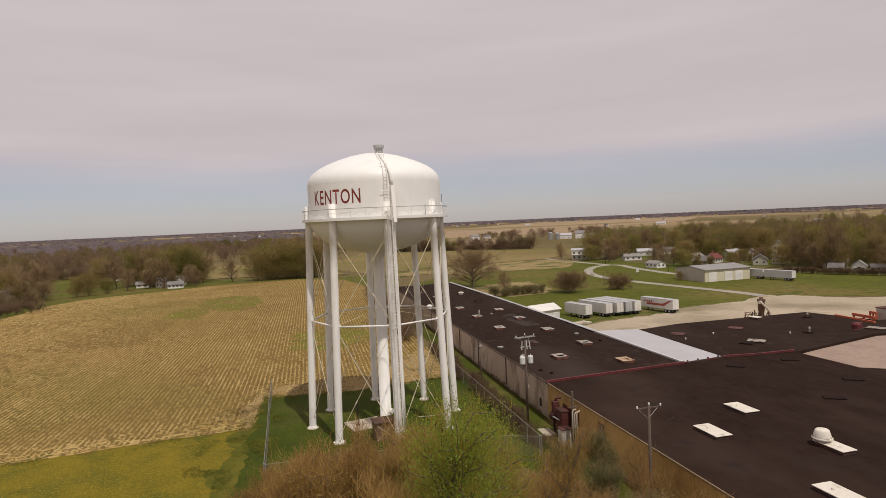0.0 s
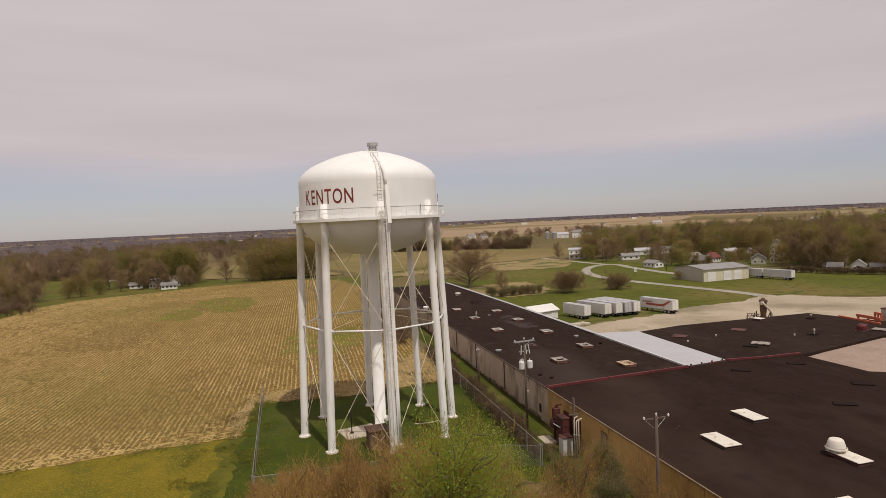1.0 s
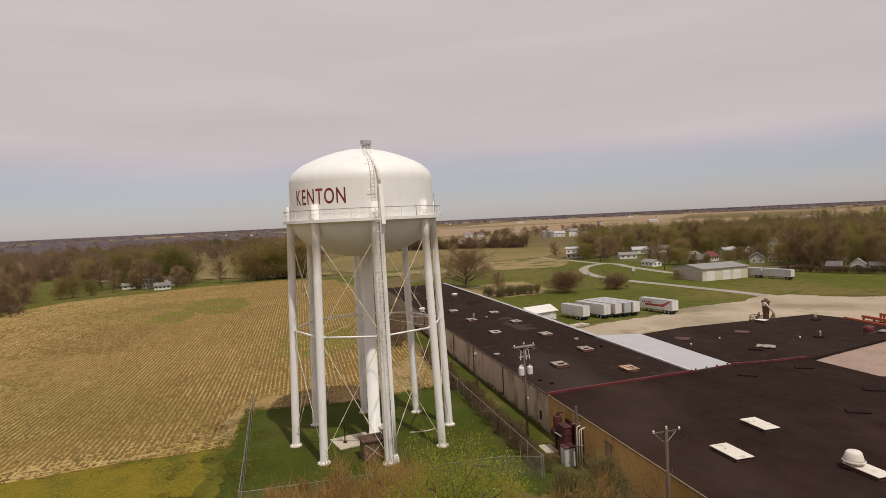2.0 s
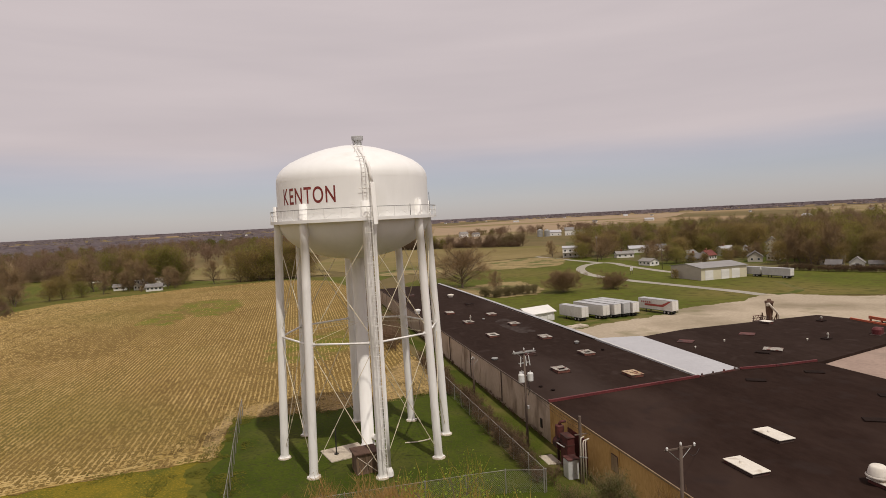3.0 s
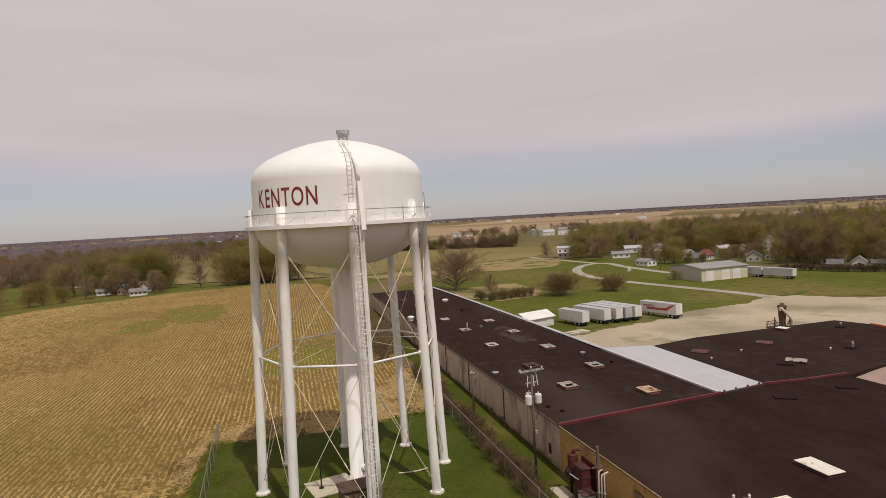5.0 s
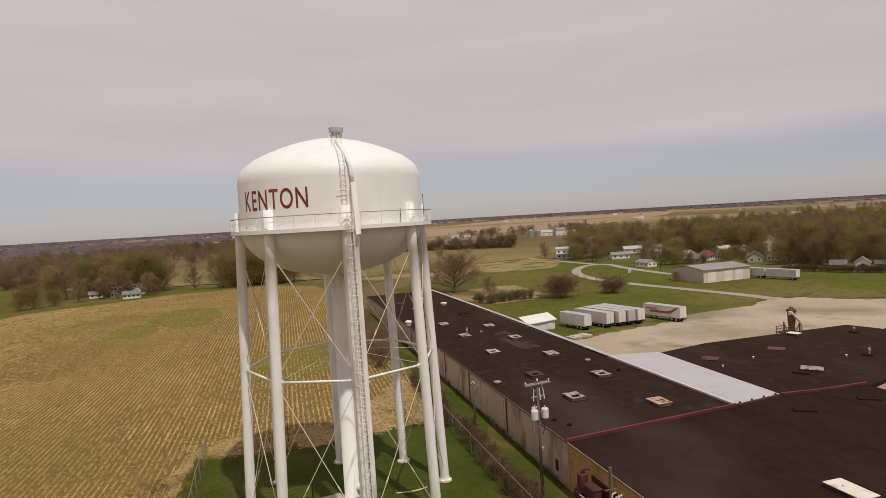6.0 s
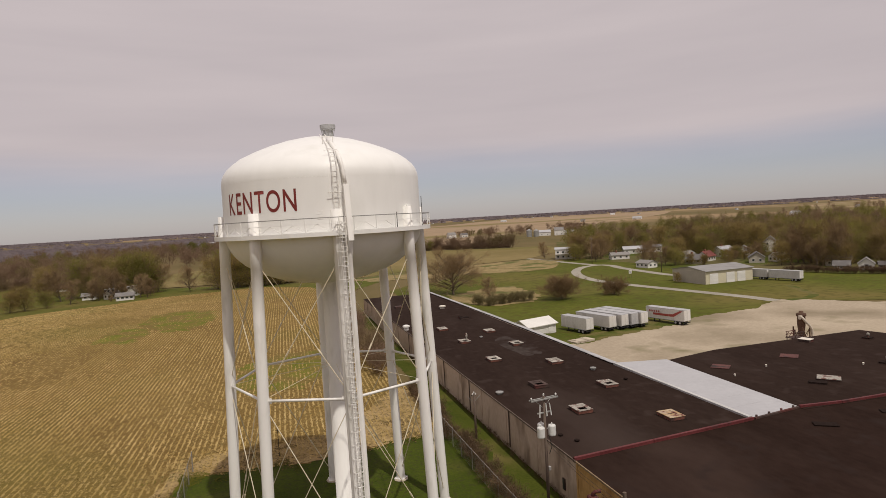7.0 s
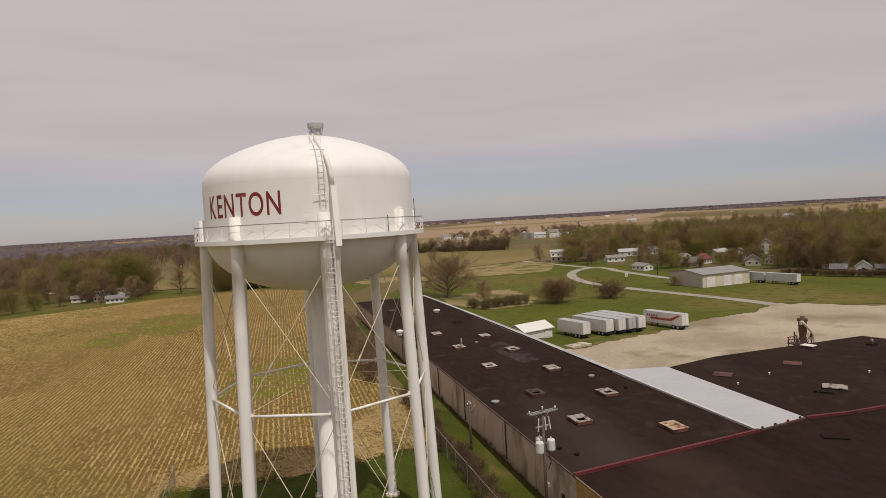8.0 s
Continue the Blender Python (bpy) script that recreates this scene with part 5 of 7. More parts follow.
def fence(name, line, high, label):
    """A chain-link fence along a line of (x, y): posts, top rail and woven wire."""
    ob = thing(name, line[0][0], line[0][1], gz(*line[0]) + 0.05, 0, label, "fence")
    o = Vector((line[0][0], line[0][1], gz(*line[0]) + 0.05))
    posts = []
    for p, q in zip(line, line[1:]):
        n = max(1, round(math.hypot(q[0] - p[0], q[1] - p[1]) / 3.0))
        for i in range(n + (q == line[-1])):
            x, y = p[0] + (q[0] - p[0]) * i / n, p[1] + (q[1] - p[1]) * i / n
            posts.append(Vector((x, y, gz(x, y) + 0.03)) - o)
    up = Vector((0, 0, high))
    for i, p in enumerate(posts):
        r = 0.05 if i in (0, len(posts) - 1) else 0.035
        pst = part("post", tube(bmesh.new(), p - up * 0.15, p + up * 1.04, r, r, 7), M_FENCE, ob)
        part("cap", tube(bmesh.new(), p + up * 1.04, p + up * 1.06, r * 1.3, r * 0.6, 7), M_FENCE, pst)
    wv, wf = [], []
    for p, q in zip(posts, posts[1:]):
        part("top_rail", tube(bmesh.new(), p + up, q + up, 0.022, 0.022, 6), M_FENCE, ob)
        d = q - p
        n = int(d.length / 0.16)
        run = high / d.length
        for i in range(-int(high / 0.16), n):
            for s in (1, -1):
                a0, a1 = i * 0.16 / d.length, i * 0.16 / d.length + run
                z0, z1 = 0.0, 1.0
                if a0 < 0:
                    z0, a0 = -a0 / run, 0.0
                if a1 > 1:
                    z1, a1 = 1 - (a1 - 1) / run, 1.0
                if s < 0:
                    a0, a1 = 1 - a0, 1 - a1
                b = len(wv)
                u, v = p + d * a0 + up * z0, p + d * a1 + up * z1
                wv += [u, v, v + Vector((0, 0, 0.012)), u + Vector((0, 0, 0.012))]
                wf.append((b, b + 1, b + 2, b + 3))
    raw("wire_mesh", [tuple(v) for v in wv], wf, M_FENCE, ob)
    return ob


fence("chain_link_fence", [(-12.7, 13.8), (-12.2, 5), (-11.4, -6), (-10.9, -13.6)], 1.8, "galvanised chain-link fence beside the field")
fence("chain_link_fence", [(-10.8, -13.7), (0, -13.4), (12.2, -13.0)], 1.8, "galvanised chain-link fence in front of the tower")
fence("chain_link_fence", [(12.4, -12.9), (11.75, -3), (11.0, 9), (10.6, 17)], 1.8, "galvanised chain-link fence overgrown with brush")


# ---- utility poles ----
def utility_pole(x, y, top, turn, label, cans, arm=2.4):
    z = gz(x, y)
    ob = thing("utility_pole", x, y, z, turn, label, "utility pole", "utility poles")
    h = top - z
    part("pole", tube(bmesh.new(), (0, 0, -0.3), (0, 0, h), 0.13, 0.085, 12), M_WOODPOLE, ob, smooth_shade=True)
    for dy in ((-0.14, 0.14) if cans else (0.13,)):
        part("crossarm", box(bmesh.new(), -arm / 2, dy - 0.045, h - 0.25, arm / 2, dy + 0.045, h - 0.15, 0.01), M_WOODPOLE if not cans else M_GREY, ob)
    for i, dx in enumerate((-arm / 2 + 0.1, 0.0, arm / 2 - 0.1)):
        ins = part("insulator", lathe(bmesh.new(), [(0.02, 0), (0.06, 0.04), (0.05, 0.10), (0.07, 0.13), (0.03, 0.2), (0, 0.21)], 8), M_PORCELAIN, ob)
        ins.matrix_local = pose(dx, 0 if cans or i != 1 else 0, h - 0.15 + (0.15 if i == 1 else 0))
        for s in (-1, 1):
            if i != 1:
                continue
            part("brace", tube(bmesh.new(), (0, 0.1, h - 0.9), (s * 0.7, 0.1, h - 0.25), 0.02, 0.02, 4), M_GREY, ob)
    if cans:
        part("second_arm", box(bmesh.new(), -0.6, -0.05, h - 1.25, 0.6, 0.05, h - 1.15, 0.01), M_GREY, ob)
        for dx in (-0.5, 0.12, 0.5):
            part("cutout", tube(bmesh.new(), (dx, -0.15, h - 1.45), (dx * 0.8, -0.1, h - 0.55), 0.05, 0.04, 6), M_PORCELAIN, ob)
        for ang in (200, 340, 90):
            c = Vector((0.50 * math.cos(radians(ang)), 0.50 * math.sin(radians(ang)), h - 2.9))
            can = part("transformer", lathe(bmesh.new(), [(0.0, 0), (0.26, 0.0), (0.28, 0.06), (0.28, 0.68), (0.24, 0.75), (0.0, 0.79)], 18), M_PORCELAIN, ob, "pale grey transformer can")
            can.matrix_local = Matrix.Translation(c)
            part("bushing", lathe(bmesh.new(), [(0.03, 0.76), (0.05, 0.81), (0.04, 0.91), (0.0, 0.97)], 8), M_PORCELAIN, can)
            part("bracket", tube(bmesh.new(), (-c.x * 0.75, -c.y * 0.75, 0.5), (0, 0, 0.5), 0.05, 0.05, 5), M_GREY, can)
        part("drop_cable", swept([(0.1, -0.3, h - 2.8), (0.25, -0.4, h - 3.6), (0.15, -0.2, h - 4.2)], 0.03, 5), M_DARK, ob)
        part("meter", box(bmesh.new(), 0.1, -0.1, 3.6, 0.3, 0.1, 3.9, 0.02), M_GREY, ob)
    return ob


utility_pole(14.4, -3.1, 8.3, 12, "weathered wooden utility pole with three transformer cans", True, 2.3)
utility_pole(15.1, -26.6, 7.75, 5, "weathered wooden utility pole with one crossarm", False, 1.95)
utility_pole(123.1, 206.3, 8.5, 30, "far wooden utility pole by the road", False, 2.2)
utility_pole(13.8, 14.0, 3.9, 5, "short wooden post with cables by the wall", False, 0.5)
utility_pole(125.5, 156, 6.5, 30, "far wooden utility pole by the houses", False, 2.2)


def cable(p, q, sag, label):
    ob = thing("cable", p[0], p[1], p[2], 0, label, "cable", "overhead cables")
    pts = [Vector(((q[0] - p[0]) * t, (q[1] - p[1]) * t, (q[2] - p[2]) * t - sag * 4 * t * (1 - t))) for t in np.linspace(0, 1, 11)]
    part("wire", swept(pts, 0.014, 4), M_DARK, ob)


cable((14.5, -3.2, 5.1), (16.4, -10.8, 3.4), 0.4, "thin dark service cable to the building")
cable((14.5, -3.2, 4.9), (16.4, -12.4, 3.3), 0.5, "thin dark service cable to the building")
cable((15.4, -26.5, 7.6), (22.0, -18.0, 3.6), 0.5, "thin dark cable to the roof")

# electrical riser at the ochre wall
tr = thing("pad_transformer", 15.6, -10.2, gz(15.6, -10), 3, "grey steel transformer box with a reddish top", "transformer")
part("box", box(bmesh.new(), -0.46, -0.46, 0, 0.46, 0.46, 1.62, 0.03), M_TRAILPALE, tr)
for k in (-0.24, 0.24):
    part("door", box(bmesh.new(), -0.48, k - 0.21, 0.1, -0.455, k + 0.21, 1.5, 0.008), M_PORCELAIN, tr)
part("lid", box(bmesh.new(), -0.52, -0.52, 1.62, 0.52, 0.52, 1.72, 0.02), M_FADEDRED, tr, "faded red lid")
part("pad", box(bmesh.new(), -1.0, -0.9, -0.3, 1.0, 0.9, 0.02), M_CONC, tr)
ri = thing("conduit_riser", 16.0, -11.6, gz(16, -11.6), 0, "bundle of pale conduits rising up the wall", "conduit")
part("post", tube(bmesh.new(), (0.0, 0.30, 0), (0.0, 0.30, 5.4), 0.15, 0.12, 10), M_WOODPOLE, ri, "weathered wooden post")
for i, (dx, dy, h) in enumerate(((-0.12, 0.02, 3.5), (0.02, -0.12, 3.3), (0.16, -0.26, 3.4))):
    part("conduit", swept([(dx, dy, 0), (dx, dy, h), (dx + 0.08, dy + 0.04, h + 0.22), (dx + 0.35, dy + 0.08, h + 0.30)], 0.055, 8), M_PIPE, ri, smooth_shade=True)
    part("strap", box(bmesh.new(), dx - 0.1, dy - 0.1, 2.2, dx + 0.1, dy + 0.1, 2.27), M_GREY, ri)
part("crossarm", box(bmesh.new(), -0.5, 0.2, 3.9, 0.5, 0.28, 4.0, 0.01), M_WOODPOLE, ri)
cond = thing("red_blower", 16.05, -8.0, gz(16, -8), 2.8, "dark red rusty blower box beside the wall", "blower")
part("housing", box(bmesh.new(), -0.25, -0.9, 0, 0.45, 0.4, 2.7, 0.05), M_DARKRED, cond)
part("cap", box(bmesh.new(), -0.30, -0.95, 2.72, 0.5, 0.45, 2.82, 0.02), M_FADEDRED, cond)
part("drum", tube(bmesh.new(), (0.05, 0.55, 1.7), (0.05, 1.5, 1.7), 0.55, 0.55, 16), M_DARKRED, cond)
part("hood", box(bmesh.new(), -0.30, 0.75, 2.2, 0.35, 1.35, 3.3, 0.08), M_DARKRED, cond)
part("duct", swept([(0.0, 1.0, 3.2), (0.02, 1.0, 3.45), (0.15, 0.9, 3.6), (0.5, 0.8, 3.62)], 0.12, 10), M_DARKRED, cond, smooth_shade=True)
part("pipe", swept([(-0.3, -0.5, 1.9), (-0.42, -0.2, 1.95), (-0.42, 0.7, 1.9)], 0.05, 6), M_PORCELAIN, cond, "pale pipe")
for k in (0.7, 1.3, 2.1):
    part("band", box(bmesh.new(), -0.28, -0.93, k, 0.48, 0.43, k + 0.07), M_CURB, cond)
for k in (0.6, 1.4):
    part("leg", box(bmesh.new(), -0.1, k - 0.04, 0, 0.1, k + 0.04, 1.3), M_CURB, cond)
pad = thing("concrete_slab", 15.2, -6.5, gz(15.2, -6.5) + 0.05, 3, "pale concrete pad in the grass", "slab")
part("slab", box(bmesh.new(), -0.6, -1.0, -0.2, 0.6, 1.0, 0.12, 0.02), M_CONC, pad)


# ---- trailers ----
def trailer(x, y, turn, length, label, material, stripe=False, group="parked trailers", rear=None):
    """A box trailer; its rear at (x, y), its body reaching along local +y."""
    ob = thing("semi_trailer", x, y, gz(x, y) + 0.06, turn, label, "trailer", group)
    part("body", box(bmesh.new(), -0.98, 0, 0.84, 0.98, length, 3.08, 0.04), material, ob)
    part("roof_rail", box(bmesh.new(), -0.99, -0.01, 3.08, 0.99, length + 0.01, 3.13), M_TRAILGREY, ob)
    for s in (-1, 1):
        part("rear_door", box(bmesh.new(), 0.03 if s > 0 else -0.94, -0.05, 0.92, 0.94 if s > 0 else -0.03, -0.001, 3.02), rear or material, ob)
        part("side_rail", box(bmesh.new(), s * 1.0 - 0.02, 0, 0.78, s * 1.0 + 0.02, length, 0.89), M_TRAILGREY, ob)
        leg = part("landing_leg", box(bmesh.new(), s * 0.8 - 0.08, length - 2.2, 0, s * 0.8 + 0.08, length - 2.0, 0.84), M_BLACK, ob)
        for i in range(8):
            yy = length * (i + 0.5) / 8
            part("side_post", box(bmesh.new(), s * 0.985 - 0.015, yy - 0.03, 0.89, s * 0.985 + 0.015, yy + 0.03, 3.06), material, ob)
    part("bumper", box(bmesh.new(), -1.0, 0.05, 0.45, 1.0, 0.15, 0.62), M_BLACK, ob)
    part("chassis", box(bmesh.new(), -0.45, 0.3, 0.60, 0.45, length - 0.5, 0.83), M_BLACK, ob)
    for ax in (1.1, 2.15):
        for s in (-1, 1):
            wheel = part("wheel", tube(bmesh.new(), (s * 0.6, ax, 0.43), (s * 0.94, ax, 0.43), 0.43, 0.43, 16), M_BLACK, ob)
            part("rim", tube(bmesh.new(), (s * 0.942, ax, 0.43), (s * 0.955, ax, 0.43), 0.24, 0.22, 12), M_TRAILGREY, wheel)
    if stripe:
        for s in (-1, 1):
            bm = bmesh.new()
            box(bm, s * 1.04 - 0.004, length * 0.40, 1.55, s * 1.04 + 0.004, length * 0.80, 2.0)
            part("stripe", bm, M_STRIPE, ob, "faded red stripe")
            bm = bmesh.new()
            vs = [bm.verts.new((s * 1.014, yy, zz)) for yy, zz in ((length * 0.40, 1.55), (length * 0.40, 2.0), (length * 0.28, 2.1), (length * 0.10, 2.9), (length * 0.03, 2.9), (length * 0.20, 1.9), (length * 0.26, 1.55))]
            bm.faces.new(vs if s > 0 else vs[::-1])
            part("stripe", bm, M_STRIPE, ob, "faded red swoosh")
            for i in range(5):
                part("lettering_bar", box(bmesh.new(), s * 1.08 - 0.003, length * (0.62 + i * 0.06), 2.15, s * 1.08 + 0.003, length * (0.655 + i * 0.06), 2.55), M_STRIPE, ob, "faded red bar of lettering")
    return ob


for x, y, tn, ln, lab, m in ((52.1, 66.1, 17, 7.4, "white box trailer parked on the grass", M_TRAILER), (57.1, 66.2, 17, 9.6, "white box trailer in a row of trailers", M_TRAILER), (59.9, 66.4, 17, 10.6, "white box trailer in a row of trailers", M_TRAILER),
                             (62.2, 66.6, 17, 11.0, "grey-ended box trailer in a row of trailers", M_TRAILGREY), (64.5, 66.8, 17, 11.4, "white box trailer at the row's end", M_TRAILER)):
    trailer(x, y, tn, ln, lab, m)
trailer(72.6, 64.4, 18, 9.6, "white box trailer with a faded red swoosh", M_TRAILER, True)
trailer(135.1, 114.1, 17, 8.4, "pale grey box trailer behind the cream shed", M_TRAILPALE, rear=M_TRAILER)
trailer(138.0, 104.7, 17.5, 9.3, "pale grey box trailer in the meadow beside the shed", M_TRAILPALE, rear=M_TRAILER)


# ---- buildings in the distance ----
def house(x, y, turn, wide, deep, wall_h, roof_h, label, wall_m, roof_m, windows=3, two=False, doors=(), chimney=False, name="house", porch=False, gable_door=False):
    """A gabled house, its ridge along local x, with windows on all sides."""
    z = gz(x, y)
    tall = 0.85 * min(1.0, wall_h / 2.6)
    ob = thing(name, x, y, z, turn, label, name.replace("_", " "), "houses of the village" if name == "house" else "")
    w, d = wide / 2, deep / 2
    bm = prism(bmesh.new(), [(-w, -d), (w, -d), (w, d), (-w, d)], -0.3, wall_h)
    for s in (-1, 1):
        a, b, c = bm.verts.new((s * (w - 0.001), -d, wall_h)), bm.verts.new((s * (w - 0.001), d, wall_h)), bm.verts.new((s * (w - 0.001), 0, wall_h + roof_h))
        bm.faces.new((a, b, c) if s > 0 else (b, a, c))
    part("wall", bm, wall_m, ob)
    for s in (-1, 1):
        o = 0.35
        bm = bmesh.new()
        zl = wall_h - roof_h * o / d
        t = 0.14
        vs = [(-w - o, s * (d + o), zl), (w + o, s * (d + o), zl), (w + o, 0, wall_h + roof_h), (-w - o, 0, wall_h + roof_h)]
        lo = [bm.verts.new(v) for v in vs]
        hi = [bm.verts.new((v[0], v[1], v[2] + t)) for v in vs]
        for q in ((lo[0], lo[1], lo[2], lo[3]), (hi[3], hi[2], hi[1], hi[0]), (lo[0], hi[0], hi[1], lo[1]), (lo[1], hi[1], hi[2], lo[2]), (lo[2], hi[2], hi[3], lo[3]), (lo[3], hi[3], hi[0], lo[0])):
            bm.faces.new(q)
        bmesh.ops.recalc_face_normals(bm, faces=bm.faces)
        part("roof_slope", bm, roof_m, ob)
    for floor in range(2 if two else 1):
        zz = 0.75 + floor * 2.3
        for i in range(windows):
            xx = -w + wide * (i + 0.5) / windows
            for s in (-1, 1):
                if s < 0 and any(abs(xx - dx) < dw / 2 + 0.6 for dx, dw, dh in doors) and floor == 0:
                    continue
                win = part("window", box(bmesh.new(), xx - 0.55, s * d - 0.05, zz - 0.05, xx + 0.55, s * d + 0.05, zz + 0.10 + 1.15 * tall), M_WHITE, ob)
                part("pane", box(bmesh.new(), xx - 0.45, s * d - 0.06, zz + 0.05, xx + 0.45, s * d + 0.06, zz + 1.15 * tall), M_GLASS, win)
        for s in (-1, 1):
            for yy in (-d * 0.45, d * 0.45):
                win = part("window", box(bmesh.new(), s * w - 0.05, yy - 0.5, zz - 0.05, s * w + 0.05, yy + 0.5, zz + 0.10 + 1.15 * tall), M_WHITE, ob)
                part("pane", box(bmesh.new(), s * w - 0.06, yy - 0.4, zz + 0.05, s * w + 0.06, yy + 0.4, zz + 1.15 * tall), M_GLASS, win)
    for dx, dw, dh in doors:
        door = part("door", box(bmesh.new(), dx - dw / 2, -d - 0.06, 0, dx + dw / 2, -d + 0.02, dh), M_WHITE, ob)
        for k in range(3):
            part("door_panel", box(bmesh.new(), dx - dw / 2 + 0.1, -d - 0.08, 0.1 + k * dh / 3, dx + dw / 2 - 0.1, -d - 0.05, dh / 3 - 0.05 + k * dh / 3), M_WHITE, door)
    if gable_door:
        part("door", box(bmesh.new(), w - 0.02, -0.55, 0, w + 0.05, 0.55, 1.9), M_DARK, ob, "dark open doorway")
    if chimney:
        part("chimney", box(bmesh.new(), -w * 0.4, -0.35, wall_h, -w * 0.4 + 0.7, 0.35, wall_h + roof_h + 0.9, 0.03), M_BRICK, ob)
    if porch:
        pr = part("porch", box(bmesh.new(), -w, -d - 2.2, 2.6, w, -d - 0.02, 2.75), M_WHITE, ob)
        for xx in np.linspace(-w + 0.2, w - 0.2, 5):
            part("porch_post", tube(bmesh.new(), (xx, -d - 2.0, 0), (xx, -d - 2.0, 2.6), 0.08, 0.08, 6), M_WHITE, pr)
    return ob


# the cream shed with three garage doors
shed = thing("machine_shed", 122.44, 123.58, gz(122, 122), 6.0, "cream metal shed with three white garage doors", "shed")
shed.scale = (1.04, 1.15, 1.0)
part("wall", prism(bmesh.new(), [(-8.6, -6.3), (8.6, -6.3), (8.6, 6.3), (-8.6, 6.3)], -0.2, 3.9), M_CREAM, shed)
for s in (-1, 1):
    bm = bmesh.new()
    tri = [bm.verts.new((s * 8.6, -6.3, 3.9)), bm.verts.new((s * 8.6, 6.3, 3.9)), bm.verts.new((s * 8.6, 0, 4.9))]
    bm.faces.new(tri if s > 0 else tri[::-1])
    part("gable", bm, M_BEIGE, shed)
    bm = bmesh.new()
    vs = [(-8.85, s * 6.7, 3.88), (8.85, s * 6.7, 3.88), (8.85, 0, 4.95), (-8.85, 0, 4.95)]
    lo, hi = [bm.verts.new(v) for v in vs], [bm.verts.new((v[0], v[1], v[2] + 0.12)) for v in vs]
    for q in ((0, 1, 2, 3),):
        bm.faces.new([lo[i] for i in q])
        bm.faces.new([hi[i] for i in q[::-1]])
    for i in range(4):
        bm.faces.new((lo[i], hi[i], hi[(i + 1) % 4], lo[(i + 1) % 4]))
    bmesh.ops.recalc_face_normals(bm, faces=bm.faces)
    part("roof_slope", bm, M_METALROOF, shed)
part("end_wall", box(bmesh.new(), -8.66, -6.2, -0.2, -8.61, 6.2, 3.85), M_BEIGE, shed)
for dx in (-5.7, 0.3, 4.3):
    d = part("garage_door", box(bmesh.new(), dx - 1.5, -6.38, 0, dx + 1.5, -6.28, 3.1), M_WHITE, shed, "white sectional garage door")
    for k in range(4):
        part("door_panel", box(bmesh.new(), dx - 1.4, -6.41, 0.06 + k * 0.77, dx + 1.4, -6.37, 0.74 + k * 0.77), M_WHITE, d)
# white gabled shed behind the parapet
house(42.6, 71.5, 20, 7.2, 4.8, 1.7, 1.0, "white gabled shed with a dark doorway", M_WHITE, M_WHITE, 0, name="white_shed", doors=((2.2, 1.3, 1.5),))
dd = thing("shed_pallet", 47.5, 60.5, gz(47, 60) + 0.06, 20, "pale board heap beside the gravel", "board heap")
for i in range(5):
    part("board", box(bmesh.new(), -2.4 + i * 0.95, -1.2, 0, -1.5 + i * 0.95, 1.2, 0.35 + 0.05 * (i % 2), 0.02), M_CONC, dd)
crate = thing("crate", 55, 78.0, gz(55, 78) + 0.06, 15, "brown wooden crate on the grass", "crate")
part("body", box(bmesh.new(), -1.4, -0.7, 0, 1.4, 0.7, 0.9, 0.03), M_CONC, crate)
part("lid", box(bmesh.new(), -1.45, -0.75, 0.9, 1.45, 0.75, 1.0, 0.02), M_WOOD, crate)

# village: left farm, white house by the road, and the houses on the right
house(-68.3, 206.5, 8, 6.0, 4.0, 1.8, 1.0, "white single-storey farmhouse with a grey roof", M_WHITE, M_SHINGLE, 4)
house(-76.5, 219.0, 60, 4.2, 3.8, 2.3, 1.3, "white gabled farmhouse with dark windows among trees", M_WHITE, M_SHINGLE, 2, True)
house(-70.5, 226.0, 80, 3.6, 3.4, 2.6, 1.4, "white gabled house behind a bare tree", M_WHITE, M_SHINGLE, 2, True)
house(-86.0, 224.0, 10, 5.0, 3.2, 1.7, 1.0, "low white outbuilding among trees", M_WHITE, M_SHINGLE, 2)
house(-93.0, 243.0, 20, 4.0, 3.0, 1.8, 1.0, "white shed half hidden among trees", M_WHITE, M_SHINGLE, 1)
house(-114.5, 281.0, 15, 6.5, 4.0, 1.6, 2.2, "dark-roofed barn with white doors in a clearing", M_WHITE, M_HUTROOF, 3)
house(128.5, 246.0, -24, 10.4, 6.5, 5.0, 0.8, "white two-storey house with a flat porch", M_WHITE, M_WHITE_ROOF, 4, True, porch=True)
